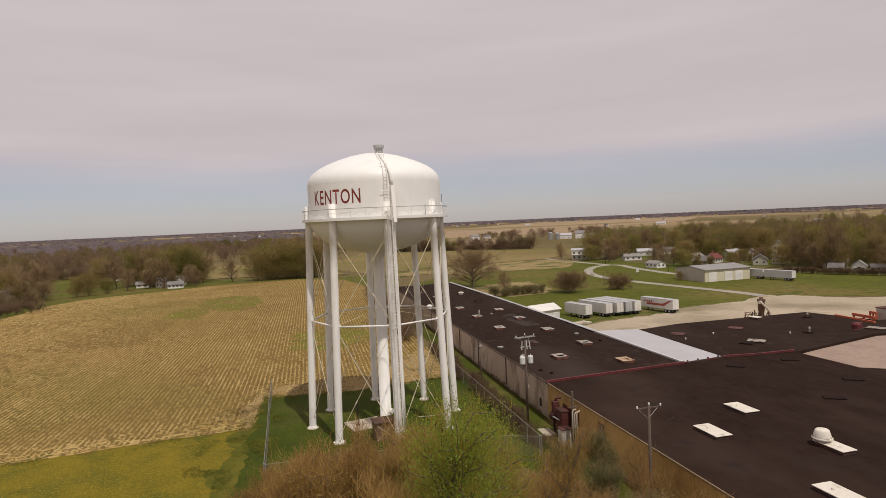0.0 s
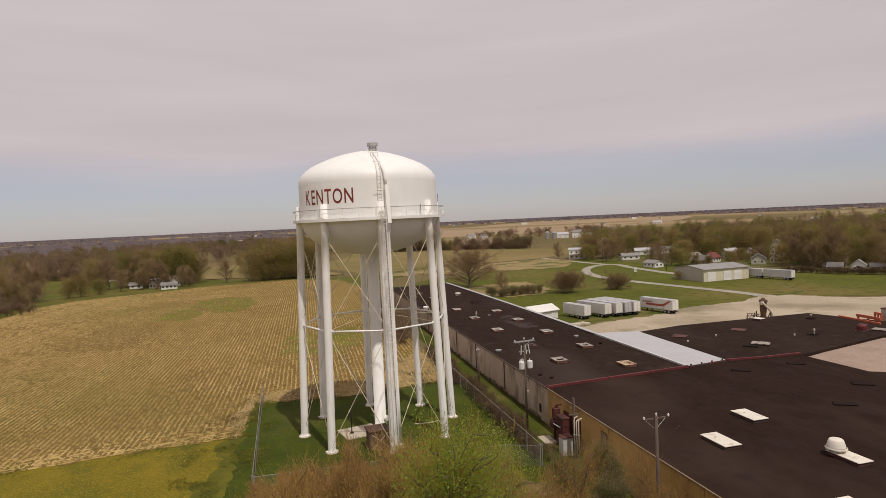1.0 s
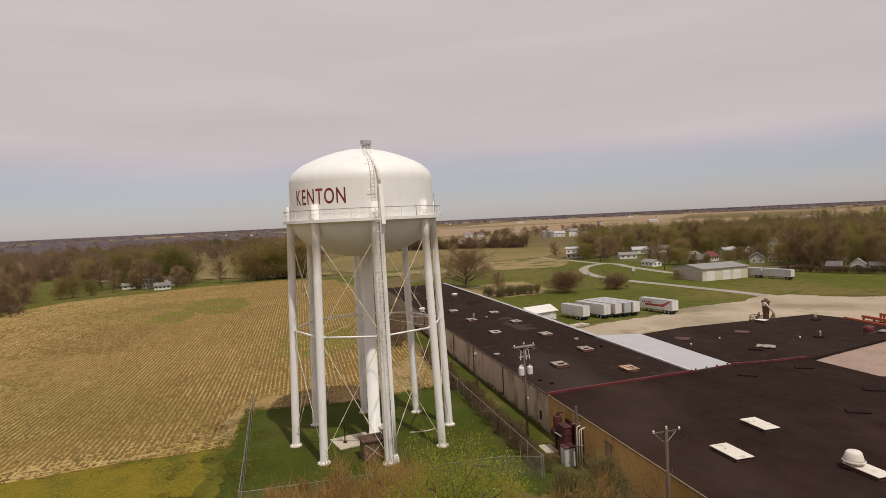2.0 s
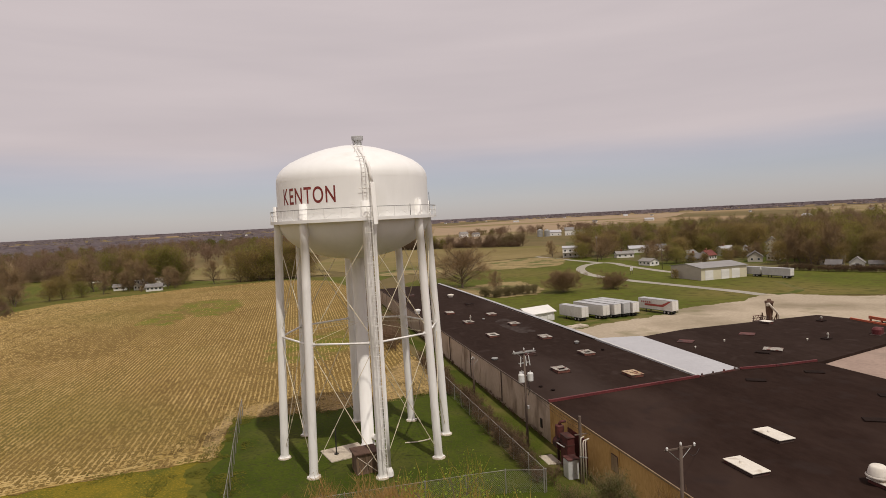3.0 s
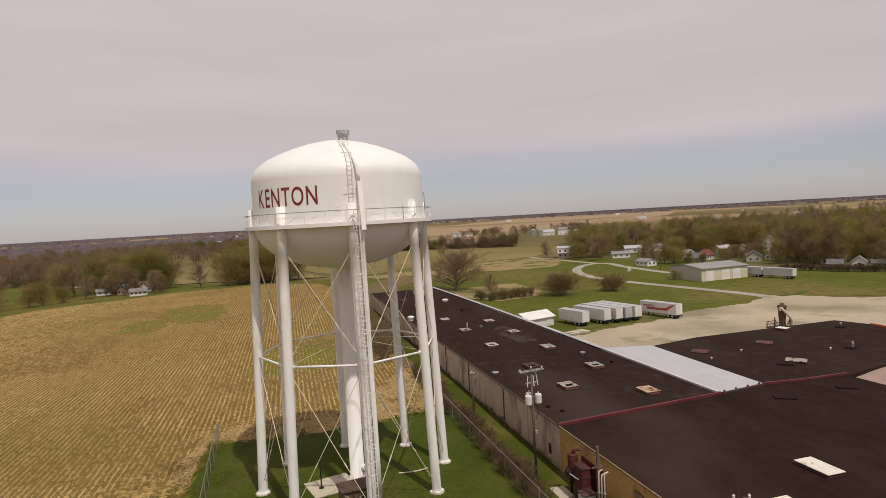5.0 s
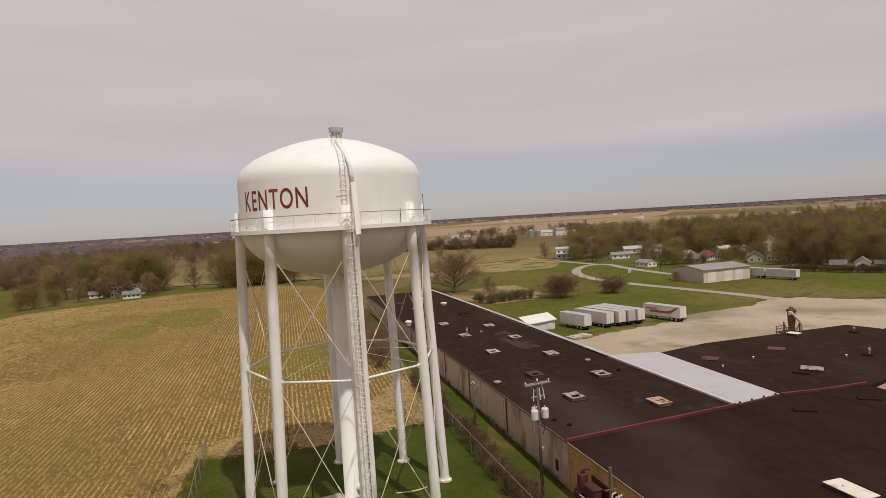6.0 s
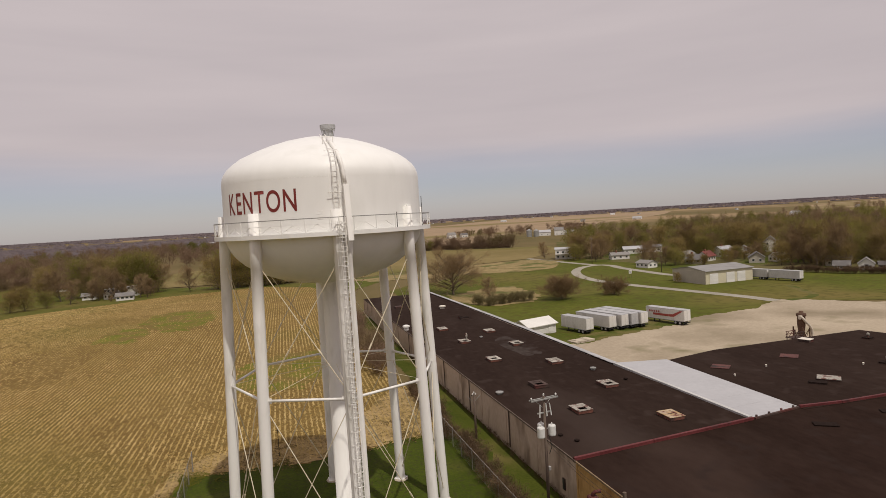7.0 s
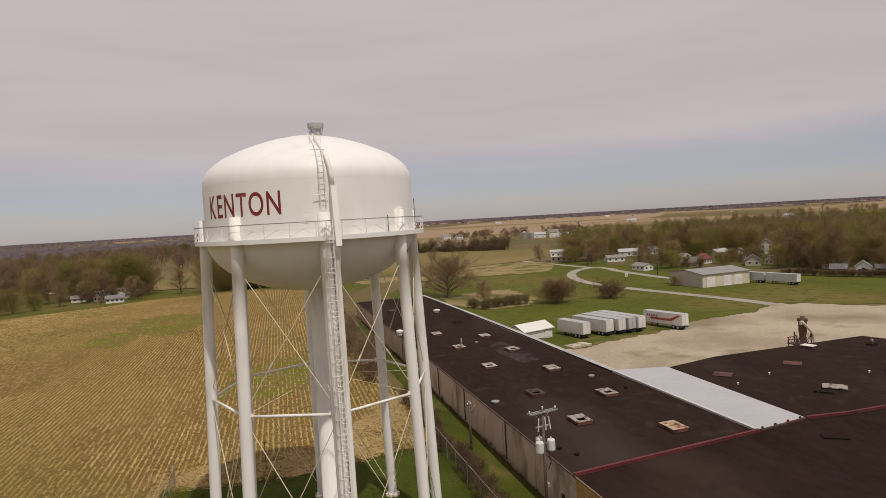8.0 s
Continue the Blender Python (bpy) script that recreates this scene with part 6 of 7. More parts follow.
for x, y, tn, w, d, h, r, m, rm, lab in ((144.0, 220.0, -12, 8.4, 4.8, 2.1, 1.1, M_WHITE, M_SHINGLE, "white ranch house with a grey roof"), (166.0, 245.5, -20, 10.0, 6.0, 2.5, 1.3, M_WHITE, M_WHITE_ROOF, "long white house with a pale roof"),
                                         (178.0, 247.0, -20, 9.5, 6.0, 2.5, 1.3, M_WHITE, M_SHINGLE, "white ranch house beside a long one"), (131.0, 175.0, -80, 7.0, 4.6, 1.9, 1.0, M_WHITE, M_SHINGLE, "white house with a row of windows by the lane"),
                                         (175.0, 219.0, 30, 4.0, 3.6, 2.2, 1.2, M_WHITE, M_SHINGLE, "small white outbuilding among trees"), (163.5, 196.0, 15, 6.0, 4.6, 2.3, 1.2, M_WHITE, M_SHINGLE, "pale garage with a grey roof"),
                                         (162.5, 181.0, 25, 6.0, 5.2, 2.2, 1.9, M_WHITE, M_SHINGLE_RED, "white house with a red roof"), (153.0, 175.5, -50, 6.2, 5.6, 1.8, 1.9, M_BEIGE, M_SHINGLE, "grey gabled garage before a red-roofed house"),
                                         (180.5, 193.5, 15, 8.0, 6.0, 2.8, 1.8, M_WHITE, M_WHITE_ROOF, "white house with a pale roof among trees"), (184.0, 189.5, 15, 6.0, 4.0, 1.9, 1.0, M_BRICK, M_SHINGLE, "low red brick outbuilding"),
                                         (190.0, 192.0, -130, 5.6, 4.6, 2.7, 1.6, M_WHITE, M_SHINGLE, "white gabled cottage among trees"), (169.5, 160.0, -128, 6.4, 5.4, 2.3, 1.9, M_BEIGE, M_SHINGLE, "pale grey gabled garage behind the trailer"),
                                         (177.0, 158.5, 15, 4.0, 3.6, 2.3, 1.3, M_WHITE, M_SHINGLE, "small white house behind bare trees"), (184.0, 162.5, 40, 4.6, 4.0, 2.6, 1.6, M_WHITE, M_SHINGLE, "small white house behind bare trees"),
                                         (211.0, 200.0, -130, 8.0, 6.4, 4.4, 2.6, M_WHITE, M_SHINGLE, "tall white gabled house among trees"), (219.0, 200.0, 20, 8.4, 6.0, 4.2, 2.4, M_WHITE, M_WHITE_ROOF, "tall white house among trees"),
                                         (227.0, 203.0, -130, 7.0, 6.0, 4.2, 2.6, M_WHITE, M_SHINGLE, "tall white gabled house among trees"), (219.5, 164.0, 10, 7.0, 5.0, 2.6, 1.5, M_WHITE, M_SHINGLE, "white house under tall bare trees"),
                                         (227.0, 164.0, 5, 6.4, 5.0, 2.6, 1.5, M_WHITE, M_SHINGLE, "white house under tall bare trees"), (236.5, 166.0, 20, 8.0, 5.5, 3.0, 1.8, M_WHITE, M_SHINGLE, "white house under tall bare trees"),
                                         (167.5, 119.5, -50, 4.4, 3.8, 1.8, 1.3, M_BRICK, M_SHINGLE, "red brick shed with a grey roof"), (179.0, 132.0, -45, 7.6, 5.4, 2.1, 1.3, M_BEIGE, M_SHINGLE, "beige ranch house with a brown roof"),
                                         (178.0, 113.0, -45, 4.2, 3.2, 1.7, 0.9, M_BRICK, M_SHINGLE, "low red brick shed beside a cottage"), (183.0, 109.5, -40, 6.4, 5.0, 2.2, 1.5, M_BEIGE, M_SHINGLE, "beige outbuilding with a grey roof"),
                                         (189.0, 101.0, -40, 9.0, 6.0, 2.6, 1.8, M_WHITE, M_SHINGLE, "white house at the meadow's edge"), (250.0, 228.0, 10, 9.0, 7.0, 4.0, 2.4, M_WHITE, M_SHINGLE, "white house deep among trees")):
    house(x, y, tn, w, d, h, r, lab, m, rm, 3, h > 4, chimney=(int(x) % 3 == 0))
house(173.4, 116.0, -138, 4.6, 4.2, 2.2, 1.7, "white cottage with a dark doorway in its gable", M_WHITE, M_SHINGLE, 2, gable_door=True)
for x, y, tn, w, d, h, r, m, rm, lab in ((238.8, 541.3, -15, 12, 6, 3.8, 2.0, M_WHITE, M_WHITE_ROOF, "white farm barn in the far fields"), (250.4, 531.5, -20, 9, 7, 5.4, 2.6, M_WHITE, M_SHINGLE, "white farmhouse in the far fields"), (262.6, 536.4, -15, 11, 5, 3.2, 1.2, M_WHITE, M_WHITE_ROOF, "pale farm shed in the far fields"),
                                         (163.3, 633.2, 10, 9, 7, 4.4, 2.4, M_WHITE, M_SHINGLE, "white farmhouse by the hedgerow"), (179.8, 639.8, 10, 8, 6, 3.4, 1.6, M_WHITE, M_SHINGLE, "white shed by the hedgerow")):
    house(x, y, tn, w, d, h, r, lab, m, rm, 2)
for x, y, h in ((219.8, 534.7, 6.5), (226.4, 532.2, 6)):
    silo = thing("grain_silo", x, y, gz(x, y), 0, "grey steel grain silo in the far fields", "silo", "far silos")
    part("body", lathe(bmesh.new(), [(2.7, -0.2), (2.7, h)], 20), M_GREY, silo)
    part("cap", lathe(bmesh.new(), [(2.8, h), (0.4, h + 1.5), (0, h + 1.6)], 20), M_GREY, silo)
sg = thing("road_sign", 107.4, 146.5, gz(107, 146), 35, "white blank-looking sign board on posts", "sign")
part("board", box(bmesh.new(), -1.1, -0.04, 1.5, 1.1, 0.04, 2.8, 0.01), M_WHITE, sg)
for x in (-0.8, 0.8):
    part("post", tube(bmesh.new(), (x, 0.06, 0), (x, 0.06, 2.6), 0.05, 0.05, 6), M_WOODPOLE, sg)
for i in range(2):
    part("lettering_bar", box(bmesh.new(), -0.8, -0.055, 1.8 + i * 0.45, 0.8, -0.042, 1.98 + i * 0.45), M_GREY, sg)
# far farmsteads: pale specks along the horizon
rs = np.random.RandomState(11)
for i in range(38):
    az = radians(rs.uniform(-62, 34))
    dist = rs.uniform(900, 2600)
    x, y = -math.sin(az) * dist, math.cos(az) * dist
    if i % 3 == 0:
        house(x, y, rs.uniform(0, 180), rs.uniform(9, 18), rs.uniform(6, 8), rs.uniform(2.5, 4.5), 2.2, "pale farm building far across the fields", M_WHITE, M_WHITE_ROOF, 2, name="far_barn")
    else:
        house(x, y, rs.uniform(0, 180), rs.uniform(6, 9), rs.uniform(5, 6), rs.uniform(2.5, 3.5), 1.7, "pale farmhouse far across the fields", M_WHITE, M_SHINGLE, 2, name="far_house")


# ---- trees ----
def grow(seed, height, radius, spread, limbs, twigs, twig_len, twig_w, leaf=0, leaf_size=0.3, low=0.25, upright=0.5, clump=0.9):
    """Arrays of a tree: tapered trunk and limbs as tubes, twigs as slivers, leaves as small quads."""
    r = np.random.RandomState(seed)
    bv, bf, tips = [], [], []

    def limb(p, d, length, rad, level, sides):
        n = 4 if level == 0 else 3
        pts, rads = [p], [rad]
        for i in range(n):
            d = d + r.normal(0, 0.10 + 0.06 * level, 3) + np.array([0, 0, 0.06 * upright])
            d = d / np.linalg.norm(d)
            pts.append(pts[-1] + d * length / n)
            rads.append(rad * (1 - 0.8 * (i + 1) / n) + 0.008)
        for a, b, ra, rb in zip(pts, pts[1:], rads, rads[1:]):
            ax = (b - a) / (np.linalg.norm(b - a) + 1e-9)
            u = np.cross(ax, (0.3, 0.9, 0.2))
            u /= np.linalg.norm(u)
            v = np.cross(ax, u)
            base = len(bv)
            for q, rr in ((a, ra), (b, rb)):
                for k in range(sides):
                    t = 2 * math.pi * k / sides
                    bv.append(q + (u * math.cos(t) + v * math.sin(t)) * rr)
            for k in range(sides):
                bf.append((base + k, base + (k + 1) % sides, base + sides + (k + 1) % sides, base + sides + k))
        return pts, rads, d

    trunk, rads, d = limb(np.zeros(3), np.array([0, 0, 1.0]), height * 0.82, radius, 0, 7)
    for i in range(limbs):
        f = low + (0.98 - low) * (i + r.rand()) / limbs
        s = f * (len(trunk) - 1)
        k = min(int(s), len(trunk) - 2)
        p = trunk[k] + (trunk[k + 1] - trunk[k]) * (s - k)
        az = i * 2.4 + r.uniform(-0.4, 0.4)
        out = np.array([math.cos(az), math.sin(az), upright + r.uniform(-0.1, 0.4)])
        out /= np.linalg.norm(out)
        ln = spread * (1.15 - 0.62 * f) * r.uniform(0.75, 1.15)
        lp, lr, ld = limb(p, out, ln, radius * 0.42 * (1.1 - f * 0.6), 1, 4)
        tips += lp[1:]
        for _ in range(3):
            q = lp[r.randint(1, len(lp))]
            o2 = ld + r.normal(0, 0.55, 3)
            o2 /= np.linalg.norm(o2)
            sp, sr, sd = limb(q, o2, ln * r.uniform(0.35, 0.6), radius * 0.16, 2, 3)
            tips += sp[1:] + [sp[-1]]
    tips += trunk[-2:]
    tips = np.array(tips)
    at = tips[r.randint(0, len(tips), twigs)] + r.normal(0, twig_len * 0.35, (twigs, 3))
    dr = (at - np.array([0, 0, height * 0.45])) * 0.25 + r.normal(0, 0.7, (twigs, 3)) + np.array([0, 0, 0.5])
    dr /= np.linalg.norm(dr, axis=1, keepdims=True)
    ln = twig_len * r.uniform(0.5, 1.3, (twigs, 1))
    sd = np.cross(dr, r.normal(0, 1, (twigs, 3)))
    sd /= np.linalg.norm(sd, axis=1, keepdims=True) + 1e-9
    tv = np.stack([at - sd * twig_w, at + sd * twig_w, at + dr * ln], 1).reshape(-1, 3)
    tf = np.arange(twigs * 3).reshape(-1, 3)
    lv = lf = None
    if leaf:
        c = tips[r.randint(0, len(tips), leaf)] + r.normal(0, clump, (leaf, 3)) * np.array([1, 1, 0.8])
        u = r.normal(0, 1, (leaf, 3))
        u /= np.linalg.norm(u, axis=1, keepdims=True)
        w = np.cross(u, r.normal(0, 1, (leaf, 3)))
        w /= np.linalg.norm(w, axis=1, keepdims=True)
        sz = leaf_size * r.uniform(0.5, 1.2, (leaf, 1))
        lv = np.stack([c - u * sz, c + w * sz * 0.5, c + u * sz, c - w * sz * 0.5], 1).reshape(-1, 3)
        lf = np.arange(leaf * 4).reshape(-1, 4)
    return np.array(bv), np.array(bf), tv, tf, lv, lf


def tree(name, x, y, turn, size, data, label, twig_m, leaf_m, group=""):
    ob = thing(name, x, y, gz(x, y), turn, label, name.replace("_", " "), group)
    ob.scale = (size, size, size)
    bv, bf, tv, tf, lv, lf = data
    raw("trunk", bv, bf, M_BARK, ob)
    raw("twig_spray", tv, tf, twig_m, ob)
    if lv is not None:
        raw("crown", lv, lf, leaf_m, ob)
    return ob


# near trees in front of the tower
tree("leafing_tree", -0.95, -40.6, 0, 1.0, grow(3, 14.6, 0.17, 3.3, 64, 7000, 0.6, 0.008, 58000, 0.040, 0.12, 1.5, 0.34), "slender tree with fresh yellow-green leaves", M_DRYLEAF, M_LEAF, "young trees before the tower")
tree("leafing_tree", 1.0, -38.4, 70, 0.90, grow(4, 14.0, 0.15, 3.5, 56, 6000, 0.6, 0.008, 34000, 0.040, 0.12, 1.3, 0.36), "slender tree with sparse yellow-green leaves", M_DRYLEAF, M_LEAF, "young trees before the tower")
SAPLING = [grow(20 + i, 10.0, 0.10, 2.7, 30, 7600, 0.75, 0.011, (2600, 7000, 4000, 9000)[i], 0.045, 0.12, 1.2, 0.32) for i in range(4)]
rs = np.random.RandomState(31)
spots = [(-4.2, -29.8, 0.96), (-6.6, -30.5, 0.88), (-2.6, -32.0, 0.97), (-5.4, -34.5, 1.05), (-8.6, -31.0, 0.77), (-0.6, -29.5, 0.90), (4.8, -32.0, 0.76), (3.2, -33.5, 0.90), (-7.4, -36.5, 0.90), (-3.6, -38.6, 1.01),
         (-6.0, -28.6, 0.79), (-2.0, -30.6, 0.92), (1.8, -31.5, 0.86), (3.4, -36.0, 0.80), (0.8, -34.5, 0.92), (-4.8, -32.4, 0.98), (-6.2, -26.5, 0.68), (-3.4, -27.0, 0.75), (-1.2, -26.6, 0.70), (-8.4, -28.0, 0.64), (-4.8, -24.6, 0.52), (-7.2, -24.0, 0.46), (-9.4, -29.0, 0.61),
         (-8.2, -17.5, 0.34), (-6.4, -17.0, 0.36), (-4.6, -18.0, 0.38), (-9.4, -19.0, 0.40), (-2.6, -18.5, 0.36), (-7.4, -19.5, 0.42), (-9.0, -26.0, 0.48), (-8.8, -34.0, 0.79), (-5.8, -21.8, 0.39), (-2.8, -23.4, 0.42)]
tree("bare_tree", 2.6, -38.0, 40, 1.0, grow(26, 13.6, 0.09, 1.7, 30, 3000, 0.6, 0.008, 2500, 0.04, 0.25, 1.9, 0.25), "slim orange-brown young tree with swelling buds", M_TWIG_RED, M_DRYLEAF, "young trees before the tower")
ochre_first = {}
for i, (x, y, sc) in enumerate(spots):
    k = i % 4
    m = pose(x, y, gz(x, y), 0, 0, i * 67) @ Matrix.Diagonal((sc, sc, sc, 1))
    if k not in ochre_first:
        ochre_first[k] = tree("bare_tree", x, y, i * 67, sc, SAPLING[k], ("bare reddish-brown young tree", "bare ochre-budded young tree", "bare brown young tree", "bare young tree with yellowish buds")[k], M_TWIG_RED, M_DRYLEAF, "young trees before the tower")
        ochre_first[k].matrix_world = m
    else:
        copy_thing(ochre_first[k], m).matrix_basis = m
for i, (x, y, s, lab) in enumerate(((12.6, -29.5, 0.50, "bare brushy shrub by the ochre wall"), (14.6, -28.5, 0.60, "orange-brown bare shrub by the ochre wall"), (9.6, -32.5, 0.62, "bare brushy shrub by the ochre wall"), (10.2, -23.2, 0.60, "dense green shrub near the fence"), (7.6, -33.5, 0.74, "orange-brown bare shrub among young trees"),
                                    (12.0, -33.5, 0.66, "green-tinged shrub by the ochre wall"), (12.8, -22.6, 0.66, "dense green shrub by the ochre wall"), (14.8, -21.6, 0.46, "dense green shrub by the ochre wall"), (14.2, -33.5, 0.72, "orange-brown bare shrub by the ochre wall"), (14.9, -25.2, 0.60, "orange-brown bare shrub by the ochre wall"), (11.6, -25.6, 0.55, "dense green shrub by the ochre wall"))):
    tree("shrub", x, y, i * 53, s, grow(40 + i, 8.0, 0.07, 3.2, 30, 3400, 0.8, 0.011, 16000 if "dense" in lab else 4000 if "green" in lab else 700, 0.06, 0.03, 1.3, 0.40), lab, M_TWIG_RED if "orange" in lab else M_TWIG, M_SHRUB if "dense" in lab else M_LEAF if "green" in lab else M_DRYLEAF, "shrubs beside the factory")
# brush along the east fence and along the wing's wall
rs = np.random.RandomState(77)
brush = [grow(60 + i, 2.2, 0.03, 1.2, 10, 420, 0.5, 0.018, 60, 0.06, 0.02, 1.0, 0.3) for i in range(4)]


def gather(name, items, variants, material, label, category, leaf_m=None):
    """Many plants joined into one mesh of uncountable growth."""
    vs, fs, n = [], [], 0
    for x, y, s, tn, k in items:
        bv, bf, tv, tf, lv, lf = variants[k % len(variants)]
        c, sn = math.cos(tn), math.sin(tn)
        m = np.array([[c, -sn, 0], [sn, c, 0], [0, 0, 1]])
        for v, f in ((bv, bf), (tv, tf), (lv, lf)):
            if v is None or not len(v):
                continue
            vs.append(v @ m.T * s + np.array([x, y, gz(x, y)]))
            if f.shape[1] == 4:
                f = np.concatenate([f[:, [0, 1, 2]], f[:, [0, 2, 3]]])
            fs.append(f + n)
            n += len(v)
    return tagged(raw(name, np.concatenate(vs), np.concatenate(fs), material), label, category, "", "stuff")


items = [(11.8 - 0.055 * y + rs.uniform(-0.3, 1.1), y + rs.uniform(-0.4, 0.4), rs.uniform(0.4, 0.9), rs.uniform(0, 6.3), i) for i, y in enumerate(np.arange(-12, 30, 0.45))]
items += [(west(y) - rs.uniform(0.05, 0.35), y, rs.uniform(0.12, 0.3), rs.uniform(0, 6.3), i) for i, y in enumerate(np.arange(-2, 60, 0.9))]
gather("fence_brush", items, brush, M_BRUSH, "dead brown brush grown through the fence", "brush")
items = [(9.0 - 0.03 * y + rs.uniform(-1.2, 1.6), y, rs.uniform(0.9, 1.9), rs.uniform(0, 6.3), i) for i, y in enumerate(np.arange(40, 104, 1.3))]
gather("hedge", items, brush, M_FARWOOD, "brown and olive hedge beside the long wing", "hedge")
items = [(42 + i * 0.26 + rs.uniform(-0.8, 0.8), 113.5 + rs.uniform(-1.5, 1.5) + 0.05 * i, rs.uniform(0.7, 1.25), rs.uniform(0, 6.3), i) for i in range(66)]
gather("hedge", items, brush, M_HEDGE, "low straggling hedge at the meadow's edge", "hedge")

items = []
for (x0, y0), (x1, y1) in (((153.5, 127.5), (159.5, 112.5)), ((159.5, 112.5), (168, 102)), ((168, 102), (182, 88))):
    for i in range(46):
        f = i / 46
        items.append((x0 + (x1 - x0) * f + rs.uniform(-0.3, 1.6), y0 + (y1 - y0) * f + rs.uniform(-0.5, 0.9), rs.uniform(0.6, 1.05), rs.uniform(0, 6.3), i))
gather("hedge", items, brush, M_BRUSH, "dark clipped hedge behind the village lawn", "hedge")
items = [(100.0 + i * 0.26 + rs.uniform(-1.5, 1.5), 401.5 - i * 0.178 + rs.uniform(-2, 2), rs.uniform(1.0, 1.9), rs.uniform(0, 6.3), i) for i in range(-220, 165)]
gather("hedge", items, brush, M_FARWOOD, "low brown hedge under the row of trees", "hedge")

# single trees of the middle distance
BARE = [grow(100 + i, 12.0, 0.20, 5.0, 36, 9000, 1.1, 0.017, 0, 0.1, 0.08, 0.75, 0.5) for i in range(3)]
BUDDING = [grow(110 + i, 12.0, 0.22, 4.6, 36, 3600, 1.1, 0.02, 13000, 0.13, 0.02, 0.40, 1.0) for i in range(3)]
tree("bare_tree", 42.5, 139, 20, 1.0, grow(150, 11.5, 0.36, 9.6, 44, 22000, 1.4, 0.018, 0, 0.1, 0.10, 0.42, 0.5), "large spreading bare tree behind the long wing", M_TWIG, M_BUD)
tree("bare_tree", 49.0, 122.5, 50, 0.55, BARE[1], "small bare tree by the hedge", M_TWIG, M_BUD)
tree("bush", 67.0, 113, 10, 1.0, grow(151, 4.6, 0.08, 4.6, 50, 26000, 0.9, 0.016, 0, 0.1, 0.0, 0.5, 0.5), "round bare brown bush in the meadow", M_TWIG, M_BUD)
tree("bush", 83, 113, 40, 0.82, grow(152, 3.6, 0.07, 4.4, 46, 22000, 0.8, 0.016, 0, 0.1, 0.0, 0.4, 0.5), "round bare brown bush in the meadow", M_TWIG, M_BUD)
first = {}
mids = [(-92, 236, 1.2, 1), (-88, 232, 1.3, 0), (-84, 238, 1.35, 1), (-79, 234, 1.35, 1), (-75, 240, 1.4, 1), (-70, 236, 1.45, 1), (-66, 232, 1.35, 1), (-86, 226, 1.1, 0), (-97, 226, 1.1, 0),
        (-37, 222, 1.2, 1), (-33, 226, 1.35, 1), (-29, 221, 1.4, 1), (-25, 225, 1.4, 1), (-20, 222, 1.35, 1), (-16, 227, 1.35, 1), (-12, 223, 1.2, 1), (-22, 230, 1.35, 1), (-112, 166, 1.0, 0), (-122, 166, 1.3, 0), (-108, 158, 1.0, 0),
        (150, 214, 1.0, 1), (158, 218, 1.1, 1), (168, 206, 1.1, 0), (172, 196, 1.0, 1), (180, 200, 1.1, 1), (188, 192, 1.0, 0), (196, 206, 1.2, 1), (208, 198, 1.15, 1), (214, 210, 1.2, 0), (222, 196, 1.2, 1), (232, 200, 1.2, 1), (206, 184, 1.0, 0), (218, 182, 1.1, 1), (198, 160, 1.0, 0), (190, 150, 0.9, 0), (182, 132, 0.8, 0), (194, 128, 0.9, 0), (178, 108, 0.8, 0), (188, 102, 1.0, 0), (200, 106, 1.1, 0), (214, 110, 1.2, 0), (140, 210, 0.9, 0), (146, 226, 1.0, 1), (136, 232, 0.9, 0),
        (-78.7, 233.8, 1.25, 1), (-70.2, 231.1, 1.35, 1), (-87.1, 236.5, 1.1, 0), (-95.6, 243.3, 1.2, 0), (-48.2, 223.2, 0.75, 0),
        (-28.5, 223.5, 1.15, 1), (-23.4, 225.1, 1.25, 1), (-18.3, 221.6, 1.2, 1), (-13.2, 225.2, 1.2, 1), (-33.7, 227.0, 1.0, 1), (-8.1, 227.7, 1.1, 0), (-118.2, 171.7, 1.0, 0), (-105.3, 160.6, 0.6, 0), (-125.0, 161.9, 1.0, 0), (-98.9, 150.0, 0.45, 0),
        (136.6, 187.0, 0.75, 0), (144.2, 194.4, 0.8, 0), (151.4, 189.9, 0.7, 1), (119.1, 250.8, 0.7, 0), (135.9, 247.4, 0.9, 0), (141.4, 240.9, 1.0, 0), (146.8, 230.4, 0.9, 0), (159.1, 203.4, 0.8, 1), (170.1, 202.6, 1.0, 1), (180.9, 197.9, 1.0, 0), (193.8, 201.1, 1.1, 1), (208.5, 206.2, 1.1, 1), (186.7, 207.6, 1.2, 1),
        (201.0, 157.0, 0.9, 0), (211.4, 150.6, 1.0, 0), (192.9, 137.7, 0.9, 0), (224.5, 161.8, 1.1, 1), (219.7, 138.4, 1.0, 0), (206.4, 123.3, 0.8, 0), (190.5, 126.0, 0.7, 0), (176.3, 126.7, 0.6, 1), (194.9, 108.2, 1.0, 0), (207.3, 109.6, 1.1, 0), (111.5, 125.1, 0.25, 1)]
rs = np.random.RandomState(91)
